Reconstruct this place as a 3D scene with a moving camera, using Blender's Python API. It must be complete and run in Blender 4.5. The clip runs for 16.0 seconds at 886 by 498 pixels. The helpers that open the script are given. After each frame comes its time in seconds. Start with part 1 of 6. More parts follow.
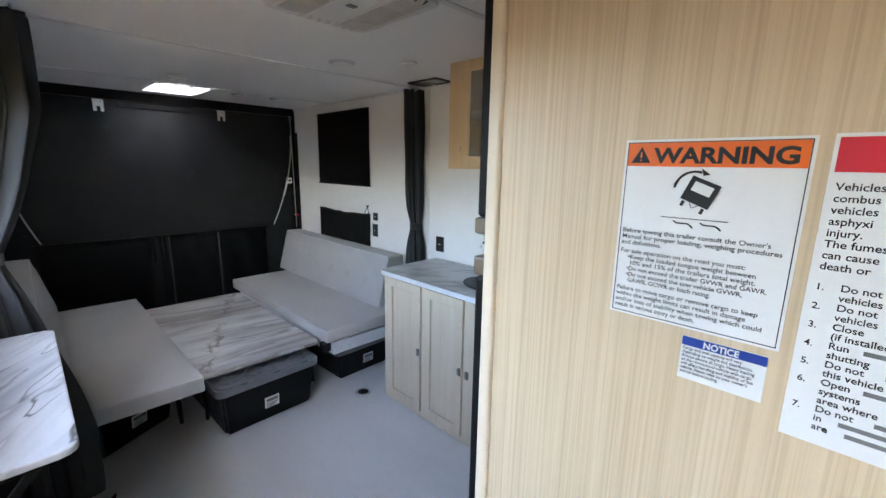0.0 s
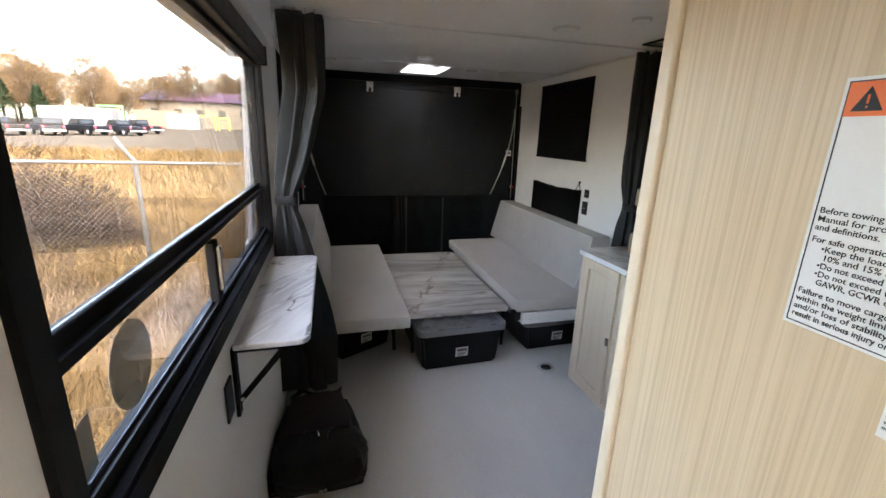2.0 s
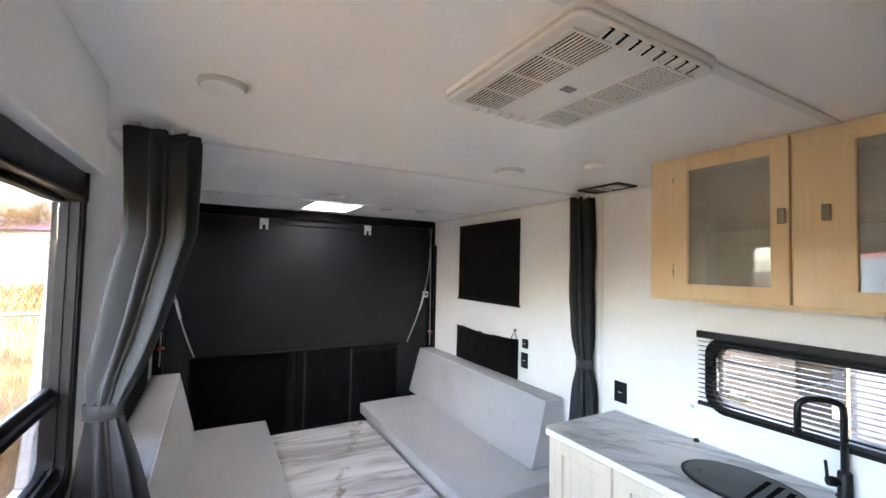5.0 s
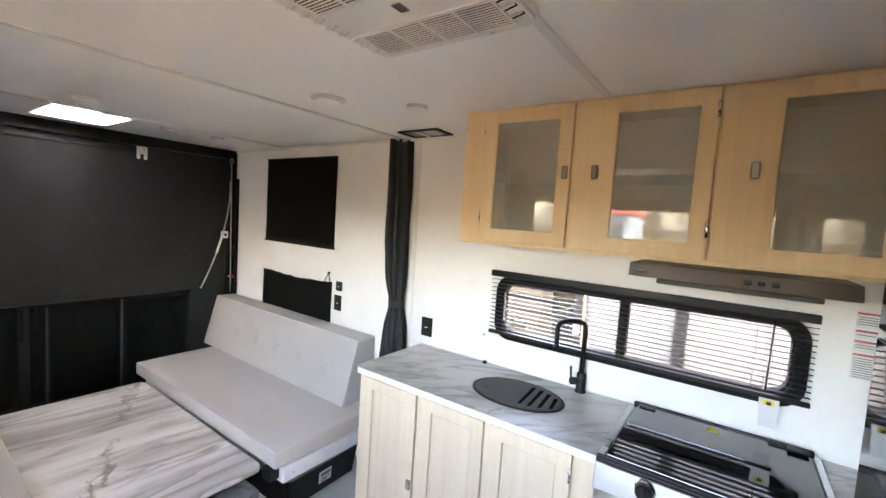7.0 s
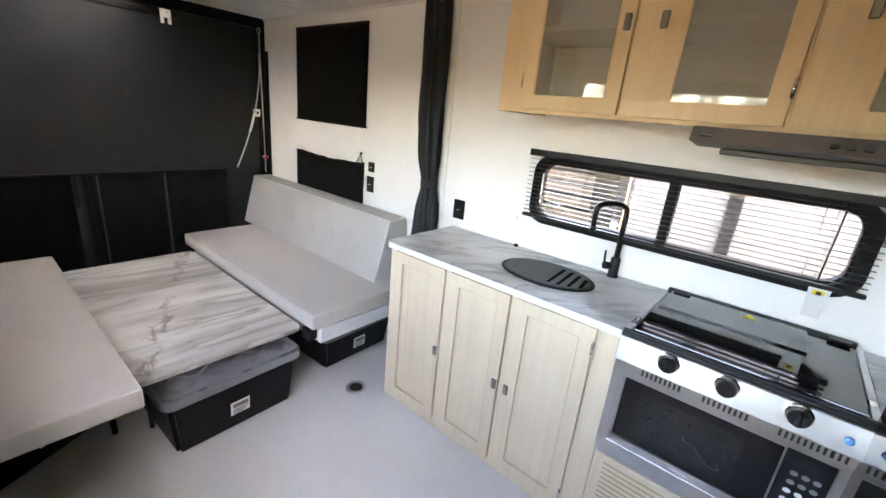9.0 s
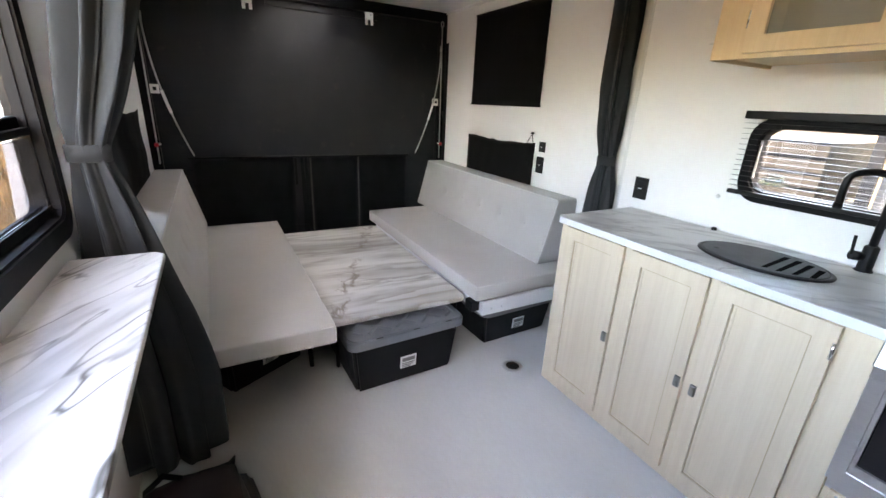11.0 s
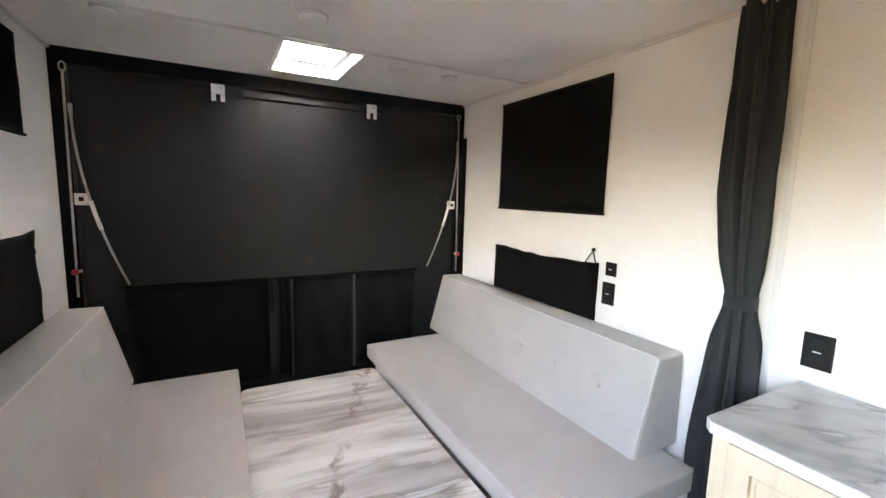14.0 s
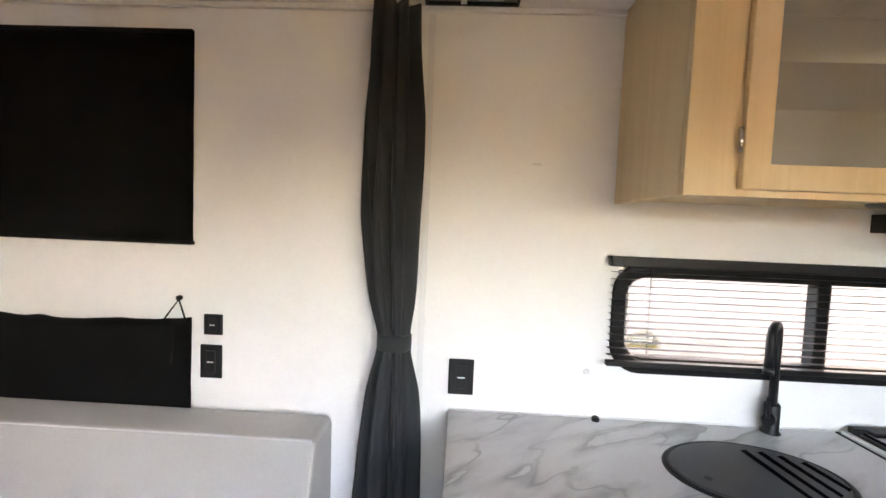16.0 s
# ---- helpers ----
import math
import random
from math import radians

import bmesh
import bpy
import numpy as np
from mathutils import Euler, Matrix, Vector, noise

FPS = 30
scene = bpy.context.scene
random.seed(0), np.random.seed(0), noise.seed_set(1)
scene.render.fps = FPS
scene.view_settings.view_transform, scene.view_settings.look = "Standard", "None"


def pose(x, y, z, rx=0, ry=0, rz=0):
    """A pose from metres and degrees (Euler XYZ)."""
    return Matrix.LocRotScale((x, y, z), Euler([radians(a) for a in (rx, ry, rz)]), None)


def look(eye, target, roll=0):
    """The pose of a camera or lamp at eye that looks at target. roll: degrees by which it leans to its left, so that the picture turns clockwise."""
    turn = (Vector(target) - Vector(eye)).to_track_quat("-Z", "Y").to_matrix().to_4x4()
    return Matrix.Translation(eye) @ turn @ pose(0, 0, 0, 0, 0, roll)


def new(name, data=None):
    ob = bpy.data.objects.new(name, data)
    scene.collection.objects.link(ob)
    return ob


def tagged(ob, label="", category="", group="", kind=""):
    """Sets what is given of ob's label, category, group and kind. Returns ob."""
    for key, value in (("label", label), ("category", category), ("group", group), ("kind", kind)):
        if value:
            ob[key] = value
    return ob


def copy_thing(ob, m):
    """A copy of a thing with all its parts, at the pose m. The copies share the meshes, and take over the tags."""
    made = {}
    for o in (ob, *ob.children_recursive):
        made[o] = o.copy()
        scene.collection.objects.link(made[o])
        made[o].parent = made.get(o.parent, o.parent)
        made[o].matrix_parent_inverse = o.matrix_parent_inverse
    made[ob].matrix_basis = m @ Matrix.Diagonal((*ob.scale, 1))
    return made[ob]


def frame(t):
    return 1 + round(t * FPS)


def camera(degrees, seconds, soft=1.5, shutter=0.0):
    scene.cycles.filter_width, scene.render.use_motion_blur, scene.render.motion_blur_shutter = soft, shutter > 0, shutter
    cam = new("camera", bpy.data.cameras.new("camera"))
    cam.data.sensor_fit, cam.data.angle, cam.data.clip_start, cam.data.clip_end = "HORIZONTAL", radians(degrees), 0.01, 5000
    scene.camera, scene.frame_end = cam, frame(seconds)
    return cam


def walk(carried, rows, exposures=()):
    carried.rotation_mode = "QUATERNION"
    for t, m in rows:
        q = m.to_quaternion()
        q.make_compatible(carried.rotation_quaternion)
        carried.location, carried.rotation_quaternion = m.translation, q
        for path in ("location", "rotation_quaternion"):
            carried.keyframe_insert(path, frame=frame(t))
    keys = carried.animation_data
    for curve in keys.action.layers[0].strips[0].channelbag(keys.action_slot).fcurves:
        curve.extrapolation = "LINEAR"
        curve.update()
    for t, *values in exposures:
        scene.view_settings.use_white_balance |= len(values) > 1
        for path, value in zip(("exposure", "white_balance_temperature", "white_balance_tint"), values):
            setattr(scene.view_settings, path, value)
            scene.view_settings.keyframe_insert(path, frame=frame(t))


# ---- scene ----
cam = camera(93.9, 16.0)
PATH = [
    (0, (0.596, 0.457, 1.594), (1.994, 1.831, 1.197), 1.0),
    (0.5, (0.662, 0.427, 1.612), (1.686, 2.078, 1.137), 1.5),
    (1, (0.711, 0.379, 1.585), (1.464, 2.143, 1.019), 2.3),
    (1.5, (0.707, 0.362, 1.569), (1.304, 2.175, 0.971), 2.7),
    (2, (0.695, 0.403, 1.574), (1.209, 2.262, 1.044), 1.9),
    (2.5, (0.676, 0.544, 1.587), (1.17, 2.441, 1.194), 1.0),
    (3, (0.672, 0.678, 1.619), (1.127, 2.609, 1.369), 0.6),
    (3.2, (0.677, 0.719, 1.625), (1.12, 2.66, 1.434), 0.3),
    (5.3, (0.748, 1.083, 1.691), (1.862, 2.741, 1.798), 1.4),
    (5.5, (0.755, 1.095, 1.69), (1.966, 2.684, 1.784), 1.7),
    (6, (0.764, 1.11, 1.683), (2.167, 2.535, 1.72), 2.6),
    (6.5, (0.77, 1.116, 1.677), (2.312, 2.389, 1.632), 3.4),
    (7, (0.781, 1.123, 1.673), (2.409, 2.275, 1.524), 3.7),
    (7.5, (0.807, 1.117, 1.657), (2.468, 2.201, 1.397), 4.2),
    (8, (0.825, 1.117, 1.618), (2.474, 2.185, 1.244), 4.9),
    (8.5, (0.832, 1.128, 1.59), (2.423, 2.229, 1.084), 5.4),
    (9, (0.831, 1.138, 1.541), (2.31, 2.335, 0.923), 5.5),
    (9.5, (0.822, 1.152, 1.506), (2.163, 2.458, 0.803), 5.4),
    (9.7, (0.816, 1.155, 1.476), (2.085, 2.518, 0.748), 5.1),
    (11.8, (0.762, 1.254, 1.389), (1.511, 3.023, 0.833), 1.7),
    (12, (0.784, 1.288, 1.408), (1.493, 3.086, 0.894), 1.4),
    (12.5, (0.898, 1.444, 1.449), (1.523, 3.299, 1.041), 1.1),
    (13, (1.002, 1.588, 1.46), (1.609, 3.461, 1.105), 0.9),
    (13.5, (1.033, 1.792, 1.452), (1.75, 3.635, 1.15), 1.4),
    (14, (1.096, 2.039, 1.472), (2.036, 3.786, 1.218), 1.6),
    (14.5, (1.247, 2.247, 1.478), (2.489, 3.801, 1.271), 1.4),
    (15, (1.401, 2.41, 1.465), (3.0, 3.603, 1.324), 1.6),
    (15.5, (1.454, 2.539, 1.487), (3.348, 3.168, 1.359), 1.7),
    (16, (1.449, 2.6, 1.492), (3.444, 2.674, 1.378), 2.3),
]
EXPOSURES = [(0.0, 5.35, 6800, 12), (0.5, 5.3, 7200, 12), (1.2, 5.15, 7800, 13), (2.0, 5.15, 7800, 14), (2.5, 5.4, 6700, 12), (3.0, 5.55, 6300, 11), (5.5, 6.3, 7450, 16), (8.0, 6.3, 8300, 18), (9.5, 6.15, 8200, 16), (12.0, 6.05, 7900, 15), (12.7, 6.15, 7900, 15), (13.5, 6.4, 8100, 16), (14.5, 6.5, 8400, 17), (15.2, 6.4, 8600, 19), (16.0, 6.2, 8700, 21)]
walk(cam, [(t, look(eye, target, roll)) for t, eye, target, roll in PATH], EXPOSURES)

# ---------------------------------------------------------------- light
world = bpy.data.worlds.new("world")
scene.world = world
world.use_nodes = True
wn = world.node_tree.nodes
sky = wn.new("ShaderNodeTexSky")
sky.sky_type = 'NISHITA'
sky.sun_disc = False
sky.sun_elevation = radians(46)
sky.sun_rotation = radians(168)
sky.air_density, sky.dust_density, sky.ozone_density = 1.0, 3.0, 1.0
wn["Background"].inputs["Strength"].default_value = 0.15
world.node_tree.links.new(sky.outputs["Color"], wn["Background"].inputs["Color"])
sun = new("sun", bpy.data.lights.new("sun", "SUN"))
sun.data.energy, sun.data.angle, sun.data.color = 0.7, radians(8), (1.0, 0.95, 0.88)
sun.matrix_world = look((0, 0, 30), (-1.8, 8.6, 30 - 9))

# ---------------------------------------------------------------- materials
def _nodes(name):
    m = bpy.data.materials.new(name)
    m.use_nodes = True
    nt = m.node_tree
    return m, nt, nt.nodes["Principled BSDF"]


def _coords(nt, scale=(1, 1, 1), rot=(0, 0, 0)):
    tc = nt.nodes.new("ShaderNodeTexCoord")
    mp = nt.nodes.new("ShaderNodeMapping")
    mp.inputs["Scale"].default_value = scale
    if any(rot):
        turn = nt.nodes.new("ShaderNodeMapping")
        turn.inputs["Rotation"].default_value = [radians(a) for a in rot]
        nt.links.new(tc.outputs["Object"], turn.inputs["Vector"])
        nt.links.new(turn.outputs["Vector"], mp.inputs["Vector"])
    else:
        nt.links.new(tc.outputs["Object"], mp.inputs["Vector"])
    return mp.outputs["Vector"]


def _noise(nt, vec, scale, detail=4, rough=0.55, dist=0.0):
    n = nt.nodes.new("ShaderNodeTexNoise")
    n.inputs["Scale"].default_value, n.inputs["Detail"].default_value = scale, detail
    n.inputs["Roughness"].default_value, n.inputs["Distortion"].default_value = rough, dist
    nt.links.new(vec, n.inputs["Vector"])
    return n.outputs["Fac"]


def _ramp(nt, fac, stops):
    r = nt.nodes.new("ShaderNodeValToRGB")
    while len(r.color_ramp.elements) < len(stops):
        r.color_ramp.elements.new(0.5)
    for e, (p, c) in zip(r.color_ramp.elements, stops):
        e.position, e.color = p, (*c, 1)
    nt.links.new(fac, r.inputs["Fac"])
    return r.outputs["Color"]


def _mix(nt, fac, a, b, mode='MIX'):
    n = nt.nodes.new("ShaderNodeMix")
    n.data_type, n.blend_type = 'RGBA', mode
    for sock, v in ((n.inputs[0], fac), (n.inputs[6], a), (n.inputs[7], b)):
        if isinstance(v, (int, float)):
            sock.default_value = v
        elif isinstance(v, tuple):
            sock.default_value = (*v, 1)
        else:
            nt.links.new(v, sock)
    return n.outputs[2]


def _bump(nt, bs, height, strength, dist=0.002):
    b = nt.nodes.new("ShaderNodeBump")
    b.inputs["Strength"].default_value, b.inputs["Distance"].default_value = strength, dist
    nt.links.new(height, b.inputs["Height"])
    nt.links.new(b.outputs["Normal"], bs.inputs["Normal"])


def mat(name, col, rough=0.5, metal=0.0, var=0.08, scale=3.0, fine=120.0, bump=0.15, coat=0.0, stretch=(1, 1, 1), spec=0.5):
    """A surface with broad stains, fine grain and relief."""
    m, nt, bs = _nodes(name)
    v = _coords(nt, stretch)
    big, small = _noise(nt, v, scale, 5), _noise(nt, v, fine, 3)
    c1 = tuple(max(0, c * (1 - var)) for c in col)
    c2 = tuple(min(1, c * (1 + var)) for c in col)
    base = _ramp(nt, big, [(0.3, c1), (0.7, c2)])
    g = _ramp(nt, small, [(0.3, (1 - var * 0.7,) * 3), (0.7, (1, 1, 1))])
    nt.links.new(_mix(nt, 1.0, base, g, 'MULTIPLY'), bs.inputs["Base Color"])
    r = _ramp(nt, big, [(0.3, (max(0.02, rough * 0.85),) * 3), (0.7, (min(1, rough * 1.15),) * 3)])
    nt.links.new(r, bs.inputs["Roughness"])
    bs.inputs["Metallic"].default_value = metal
    bs.inputs["Coat Weight"].default_value = coat
    bs.inputs["Specular IOR Level"].default_value = spec
    if bump:
        _bump(nt, bs, small, bump)
    return m


def wood(name, dark, mid, light, along="z", rough=0.45, fine=0.45, grain=60, draw=0.035):
    m, nt, bs = _nodes(name)
    st = {"z": (1, 1, draw), "y": (1, draw, 1), "x": (draw, 1, 1)}[along]
    v = _coords(nt, st)
    g1, g2 = _noise(nt, v, grain, 6, 0.6, 0.2), _noise(nt, v, grain * 4.2, 3, 0.6)
    g3 = _noise(nt, _coords(nt, tuple(0.25 + 0.75 * s for s in st)), 5, 3)
    c = _ramp(nt, g1, [(0.28, dark), (0.5, mid), (0.72, light)])
    c = _mix(nt, fine, c, _ramp(nt, g2, [(0.40, dark), (0.57, light)]))
    c = _mix(nt, 0.35, c, _ramp(nt, g3, [(0.35, mid), (0.65, light)]))
    nt.links.new(c, bs.inputs["Base Color"])
    bs.inputs["Roughness"].default_value = rough
    _bump(nt, bs, g2, 0.12, 0.001)
    return m


def _band(nt, fac, lo, hi, top):
    """A printed vein: soft on one side, sharp on the other."""
    return _ramp(nt, fac, [(lo, (0, 0, 0)), (lo + (hi - lo) * 0.55, (top * 0.35,) * 3), (hi, (top,) * 3), (hi + 0.012, (top * 0.15,) * 3), (hi + 0.05, (0, 0, 0))])


def marble(name, stretch, rot=(0, 0, 0), scale=2.2, soft=0.8, sharp=0.8, grey=(0.27, 0.255, 0.235), dark=(0.16, 0.14, 0.115), vein=None, base=0.69):
    """White laminate marble: drawn-out smudges with one sharp side, dark hairlines and, if asked, one brown squiggle."""
    m, nt, bs = _nodes(name)
    v = _coords(nt, stretch, rot)
    mask = _noise(nt, _coords(nt, tuple(0.5 + 0.5 * k for k in stretch), rot), scale * 0.9, 3, 0.5, 0.3)
    g1 = _ramp(nt, mask, [(0.40, (0.12,) * 3), (0.56, (1, 1, 1))])
    g2 = _ramp(nt, mask, [(0.44, (1, 1, 1)), (0.60, (0.05,) * 3)])
    cloud = _band(nt, _noise(nt, v, scale, 3.5, 0.52, 0.25), 0.43, 0.60, soft)
    cloud2 = _band(nt, _noise(nt, v, scale * 1.45, 4, 0.54, 0.3), 0.49, 0.61, soft * 0.75)
    thin = _ramp(nt, _noise(nt, v, scale * 0.8, 3, 0.5, 0.3), [(0.452, (0, 0, 0)), (0.462, (sharp,) * 3), (0.466, (sharp,) * 3), (0.476, (0, 0, 0))])
    stain = _ramp(nt, _noise(nt, v, scale * 0.75, 3, 0.5, 0.3), [(0.46, (0, 0, 0)), (0.70, (1, 1, 1))])
    white = _mix(nt, stain, (base, base * 0.985, base * 0.957), tuple(0.38 + 0.35 * k for k in grey))
    c = _mix(nt, _mix(nt, 1.0, cloud, g1, 'MULTIPLY'), white, grey)
    c = _mix(nt, _mix(nt, 1.0, cloud2, g2, 'MULTIPLY'), c, grey)
    c = _mix(nt, _mix(nt, 1.0, thin, g1, 'MULTIPLY'), c, dark)
    if vein:
        x0, slope, wob, width = vein
        sep = nt.nodes.new("ShaderNodeSeparateXYZ")
        nt.links.new(_coords(nt), sep.inputs[0])
        def calc(op, a, b, add=0.0):
            n = nt.nodes.new("ShaderNodeMath")
            n.operation = op
            for s, q in zip(n.inputs, (a, b, add)):
                if isinstance(q, (int, float)):
                    s.default_value = q
                else:
                    nt.links.new(q, s)
            return n.outputs[0]
        wav = calc('MULTIPLY_ADD', _noise(nt, _coords(nt, (1.6, 1, 1)), 6.5, 4, 0.6, 1.2), wob, x0 - wob / 2)
        off = calc('ABSOLUTE', calc('SUBTRACT', calc('SUBTRACT', sep.outputs["X"], wav), calc('MULTIPLY', sep.outputs["Y"], slope)), 0)
        line = _ramp(nt, calc('DIVIDE', off, width * 2), [(0.0, (0.9,) * 3), (0.35, (0.65,) * 3), (1.0, (0, 0, 0))])
        gate = _ramp(nt, _noise(nt, _coords(nt), 4.3, 2), [(0.42, (0, 0, 0)), (0.52, (1, 1, 1))])
        c = _mix(nt, _mix(nt, 1.0, line, gate, 'MULTIPLY'), c, (0.21, 0.165, 0.12))
    nt.links.new(c, bs.inputs["Base Color"])
    bs.inputs["Roughness"].default_value = 0.28
    return m


def glass(name, tint=(0.95, 0.97, 0.96), gloss=1.0, ior=1.5, rough=0.0, haze=0.0):
    m = bpy.data.materials.new(name)
    m.use_nodes = True
    nt = m.node_tree
    nt.nodes.clear()
    out, mix = nt.nodes.new("ShaderNodeOutputMaterial"), nt.nodes.new("ShaderNodeMixShader")
    tr, gl, lw = nt.nodes.new("ShaderNodeBsdfTransparent"), nt.nodes.new("ShaderNodeBsdfGlossy"), nt.nodes.new("ShaderNodeLayerWeight")
    tr.inputs["Color"].default_value = (*tint, 1)
    gl.inputs["Roughness"].default_value = rough
    gl.inputs["Color"].default_value = (gloss,) * 3 + (1,)
    lw.inputs["Blend"].default_value = 0.5
    pw, fr = nt.nodes.new("ShaderNodeMath"), nt.nodes.new("ShaderNodeMath")
    pw.operation, fr.operation = 'POWER', 'MULTIPLY_ADD'
    nt.links.new(lw.outputs["Facing"], pw.inputs[0])
    pw.inputs[1].default_value = 5.0
    f0 = ((ior - 1) / (ior + 1)) ** 2
    nt.links.new(pw.outputs[0], fr.inputs[0])
    fr.inputs[1].default_value, fr.inputs[2].default_value = 1 - f0, f0
    nt.links.new(fr.outputs[0], mix.inputs[0])
    body = tr.outputs[0]
    if haze:
        df, mx = nt.nodes.new("ShaderNodeBsdfDiffuse"), nt.nodes.new("ShaderNodeMixShader")
        df.inputs["Color"].default_value = (0.62, 0.61, 0.54, 1)
        mx.inputs[0].default_value = haze
        nt.links.new(tr.outputs[0], mx.inputs[1])
        nt.links.new(df.outputs[0], mx.inputs[2])
        body = mx.outputs[0]
    nt.links.new(body, mix.inputs[1])
    nt.links.new(gl.outputs[0], mix.inputs[2])
    nt.links.new(mix.outputs[0], out.inputs[0])
    return m


def fabric(name, col, weave=700.0, var=0.1, rough=0.9, sheen=0.12, spec=0.5):
    m, nt, bs = _nodes(name)
    v = _coords(nt)
    w1 = nt.nodes.new("ShaderNodeTexWave")
    w1.inputs["Scale"].default_value, w1.inputs["Distortion"].default_value = weave / 6.0, 1.5
    nt.links.new(v, w1.inputs["Vector"])
    big, small = _noise(nt, v, 4, 4), _noise(nt, v, weave, 2)
    c = _ramp(nt, big, [(0.3, tuple(x * (1 - var) for x in col)), (0.7, tuple(min(1, x * (1 + var)) for x in col))])
    c = _mix(nt, 1.0, c, _ramp(nt, small, [(0.3, (0.86,) * 3), (0.7, (1, 1, 1))]), 'MULTIPLY')
    nt.links.new(c, bs.inputs["Base Color"])
    bs.inputs["Roughness"].default_value = rough
    bs.inputs["Sheen Weight"].default_value = sheen
    bs.inputs["Specular IOR Level"].default_value = spec
    _bump(nt, bs, small, 0.25, 0.001)
    return m


M_WALL = mat("wall_panel_white", (0.87, 0.858, 0.84), 0.55, var=0.025, scale=2.2, fine=260, bump=0.12)
M_CEIL = mat("ceiling_white", (0.93, 0.92, 0.905), 0.42, var=0.02, scale=1.5, fine=300, bump=0.1)
M_TRIM = mat("batten_white", (0.78, 0.775, 0.765), 0.5, var=0.02, fine=80, bump=0.05)
M_FLOOR = mat("vinyl_floor_grey", (0.655, 0.652, 0.643), 0.42, var=0.07, scale=2.0, fine=75, bump=0.06, stretch=(1, 0.35, 1))
m, nt, bs = _nodes("ramp_panel_black")
dust = _noise(nt, _coords(nt, (1, 1, 0.8)), 3.2, 6, 0.62, 0.4)
spots = _ramp(nt, _noise(nt, _coords(nt), 8.5, 5, 0.7), [(0.59, (0, 0, 0)), (0.78, (1, 1, 1))])
c = _ramp(nt, dust, [(0.35, (0.0080, 0.0100, 0.0112)), (0.62, (0.0140, 0.0165, 0.0178))])
nt.links.new(_mix(nt, spots, c, (0.030, 0.031, 0.030)), bs.inputs["Base Color"])
nt.links.new(_ramp(nt, dust, [(0.3, (0.44,) * 3), (0.7, (0.62,) * 3)]), bs.inputs["Roughness"])
bs.inputs["Specular IOR Level"].default_value = 0.3
_bump(nt, bs, _noise(nt, _coords(nt), 190, 3), 0.15)
M_BLACKPANEL = m
M_BLACKFRAME = mat("frame_black", (0.006, 0.006, 0.0068), 0.55, var=0.25, scale=6, fine=160, bump=0.08, spec=0.15)
M_BLACKFAB = fabric("fabric_black", (0.0060, 0.0058, 0.0060), 500, 0.2, sheen=0.02, spec=0.3)
M_VINYLBLK = mat("screen_vinyl_black", (0.0085, 0.0105, 0.0118), 0.46, var=0.35, scale=7, fine=300, bump=0.3, spec=0.22)
M_CURTAIN = fabric("curtain_grey", (0.0245, 0.0275, 0.030), 420, 0.12, 0.75, sheen=0.05, spec=0.3)
M_OAK = wood("oak_pale", (0.56, 0.445, 0.315), (0.64, 0.525, 0.385), (0.70, 0.59, 0.45), fine=0.14, grain=32, draw=0.03)
M_OAKP = wood("oak_panel", (0.42, 0.30, 0.18), (0.56, 0.42, 0.268), (0.67, 0.535, 0.375), fine=0.45, grain=60, draw=0.010)
M_OAKH = wood("oak_honey", (0.65, 0.465, 0.26), (0.72, 0.535, 0.315), (0.78, 0.60, 0.375), fine=0.16, grain=40, draw=0.025)
M_OAKD = wood("oak_dark", (0.36, 0.25, 0.14), (0.45, 0.33, 0.19), (0.52, 0.39, 0.24))
M_MARBLE_T = marble("marble_table", (0.36, 2.3, 1), (0, 0, 3), 2.7, 0.78, 0.40, (0.225, 0.195, 0.155), vein=(-0.01, 0.46, 0.30, 0.018), base=0.76)
M_MARBLE_C = marble("marble_counter", (2.4, 0.8, 1), (0, 0, -35), 2.6, 1.0, 0.55, (0.215, 0.205, 0.195), (0.12, 0.11, 0.10), base=0.55)
M_MARBLE_S = marble("marble_shelf", (2.8, 0.42, 1), (0, 0, 30), 3.8, 0.75, 1.0, (0.30, 0.295, 0.285), (0.10, 0.095, 0.085), base=0.66)
M_CUSH = fabric("vinyl_cushion_grey", (0.495, 0.478, 0.45), 520, 0.035, 0.62)
M_CUSHW = fabric("vinyl_piping", (0.62, 0.61, 0.59), 520, 0.03, 0.6)
M_WHITEMETAL = mat("metal_white", (0.72, 0.73, 0.75), 0.4, var=0.04, fine=90, bump=0.04)
M_STEEL = mat("steel_brushed", (0.60, 0.605, 0.62), 0.3, 1.0, var=0.08, scale=3, fine=260, bump=0.05, stretch=(1, 0.06, 1))
# flat black standing in for the shade inside slots
M_SLOTSHADE = mat("slot_shade_black", (0.0015, 0.0015, 0.0016), 0.9, var=0.05, bump=0, spec=0.05)
M_CHROME = mat("chrome", (0.75, 0.75, 0.76), 0.12, 1.0, var=0.04, bump=0)
M_PEWTER = mat("pewter_pull", (0.30, 0.29, 0.27), 0.38, 1.0, var=0.15, fine=200, bump=0.05)
M_GALV = mat("galvanised", (0.50, 0.51, 0.52), 0.42, 0.9, var=0.15, scale=20, fine=150, bump=0.05)
M_BLACKGLOSS = mat("black_gloss", (0.006, 0.006, 0.007), 0.045, var=0.1, bump=0, coat=0.3, spec=0.9)
M_BLACKPLASTIC = mat("plastic_black", (0.010, 0.010, 0.011), 0.42, var=0.15, scale=12, fine=280, bump=0.15, spec=0.3)
M_BINBLK = mat("tote_black", (0.0048, 0.005, 0.0056), 0.5, var=0.2, scale=9, fine=200, bump=0.12, spec=0.2)
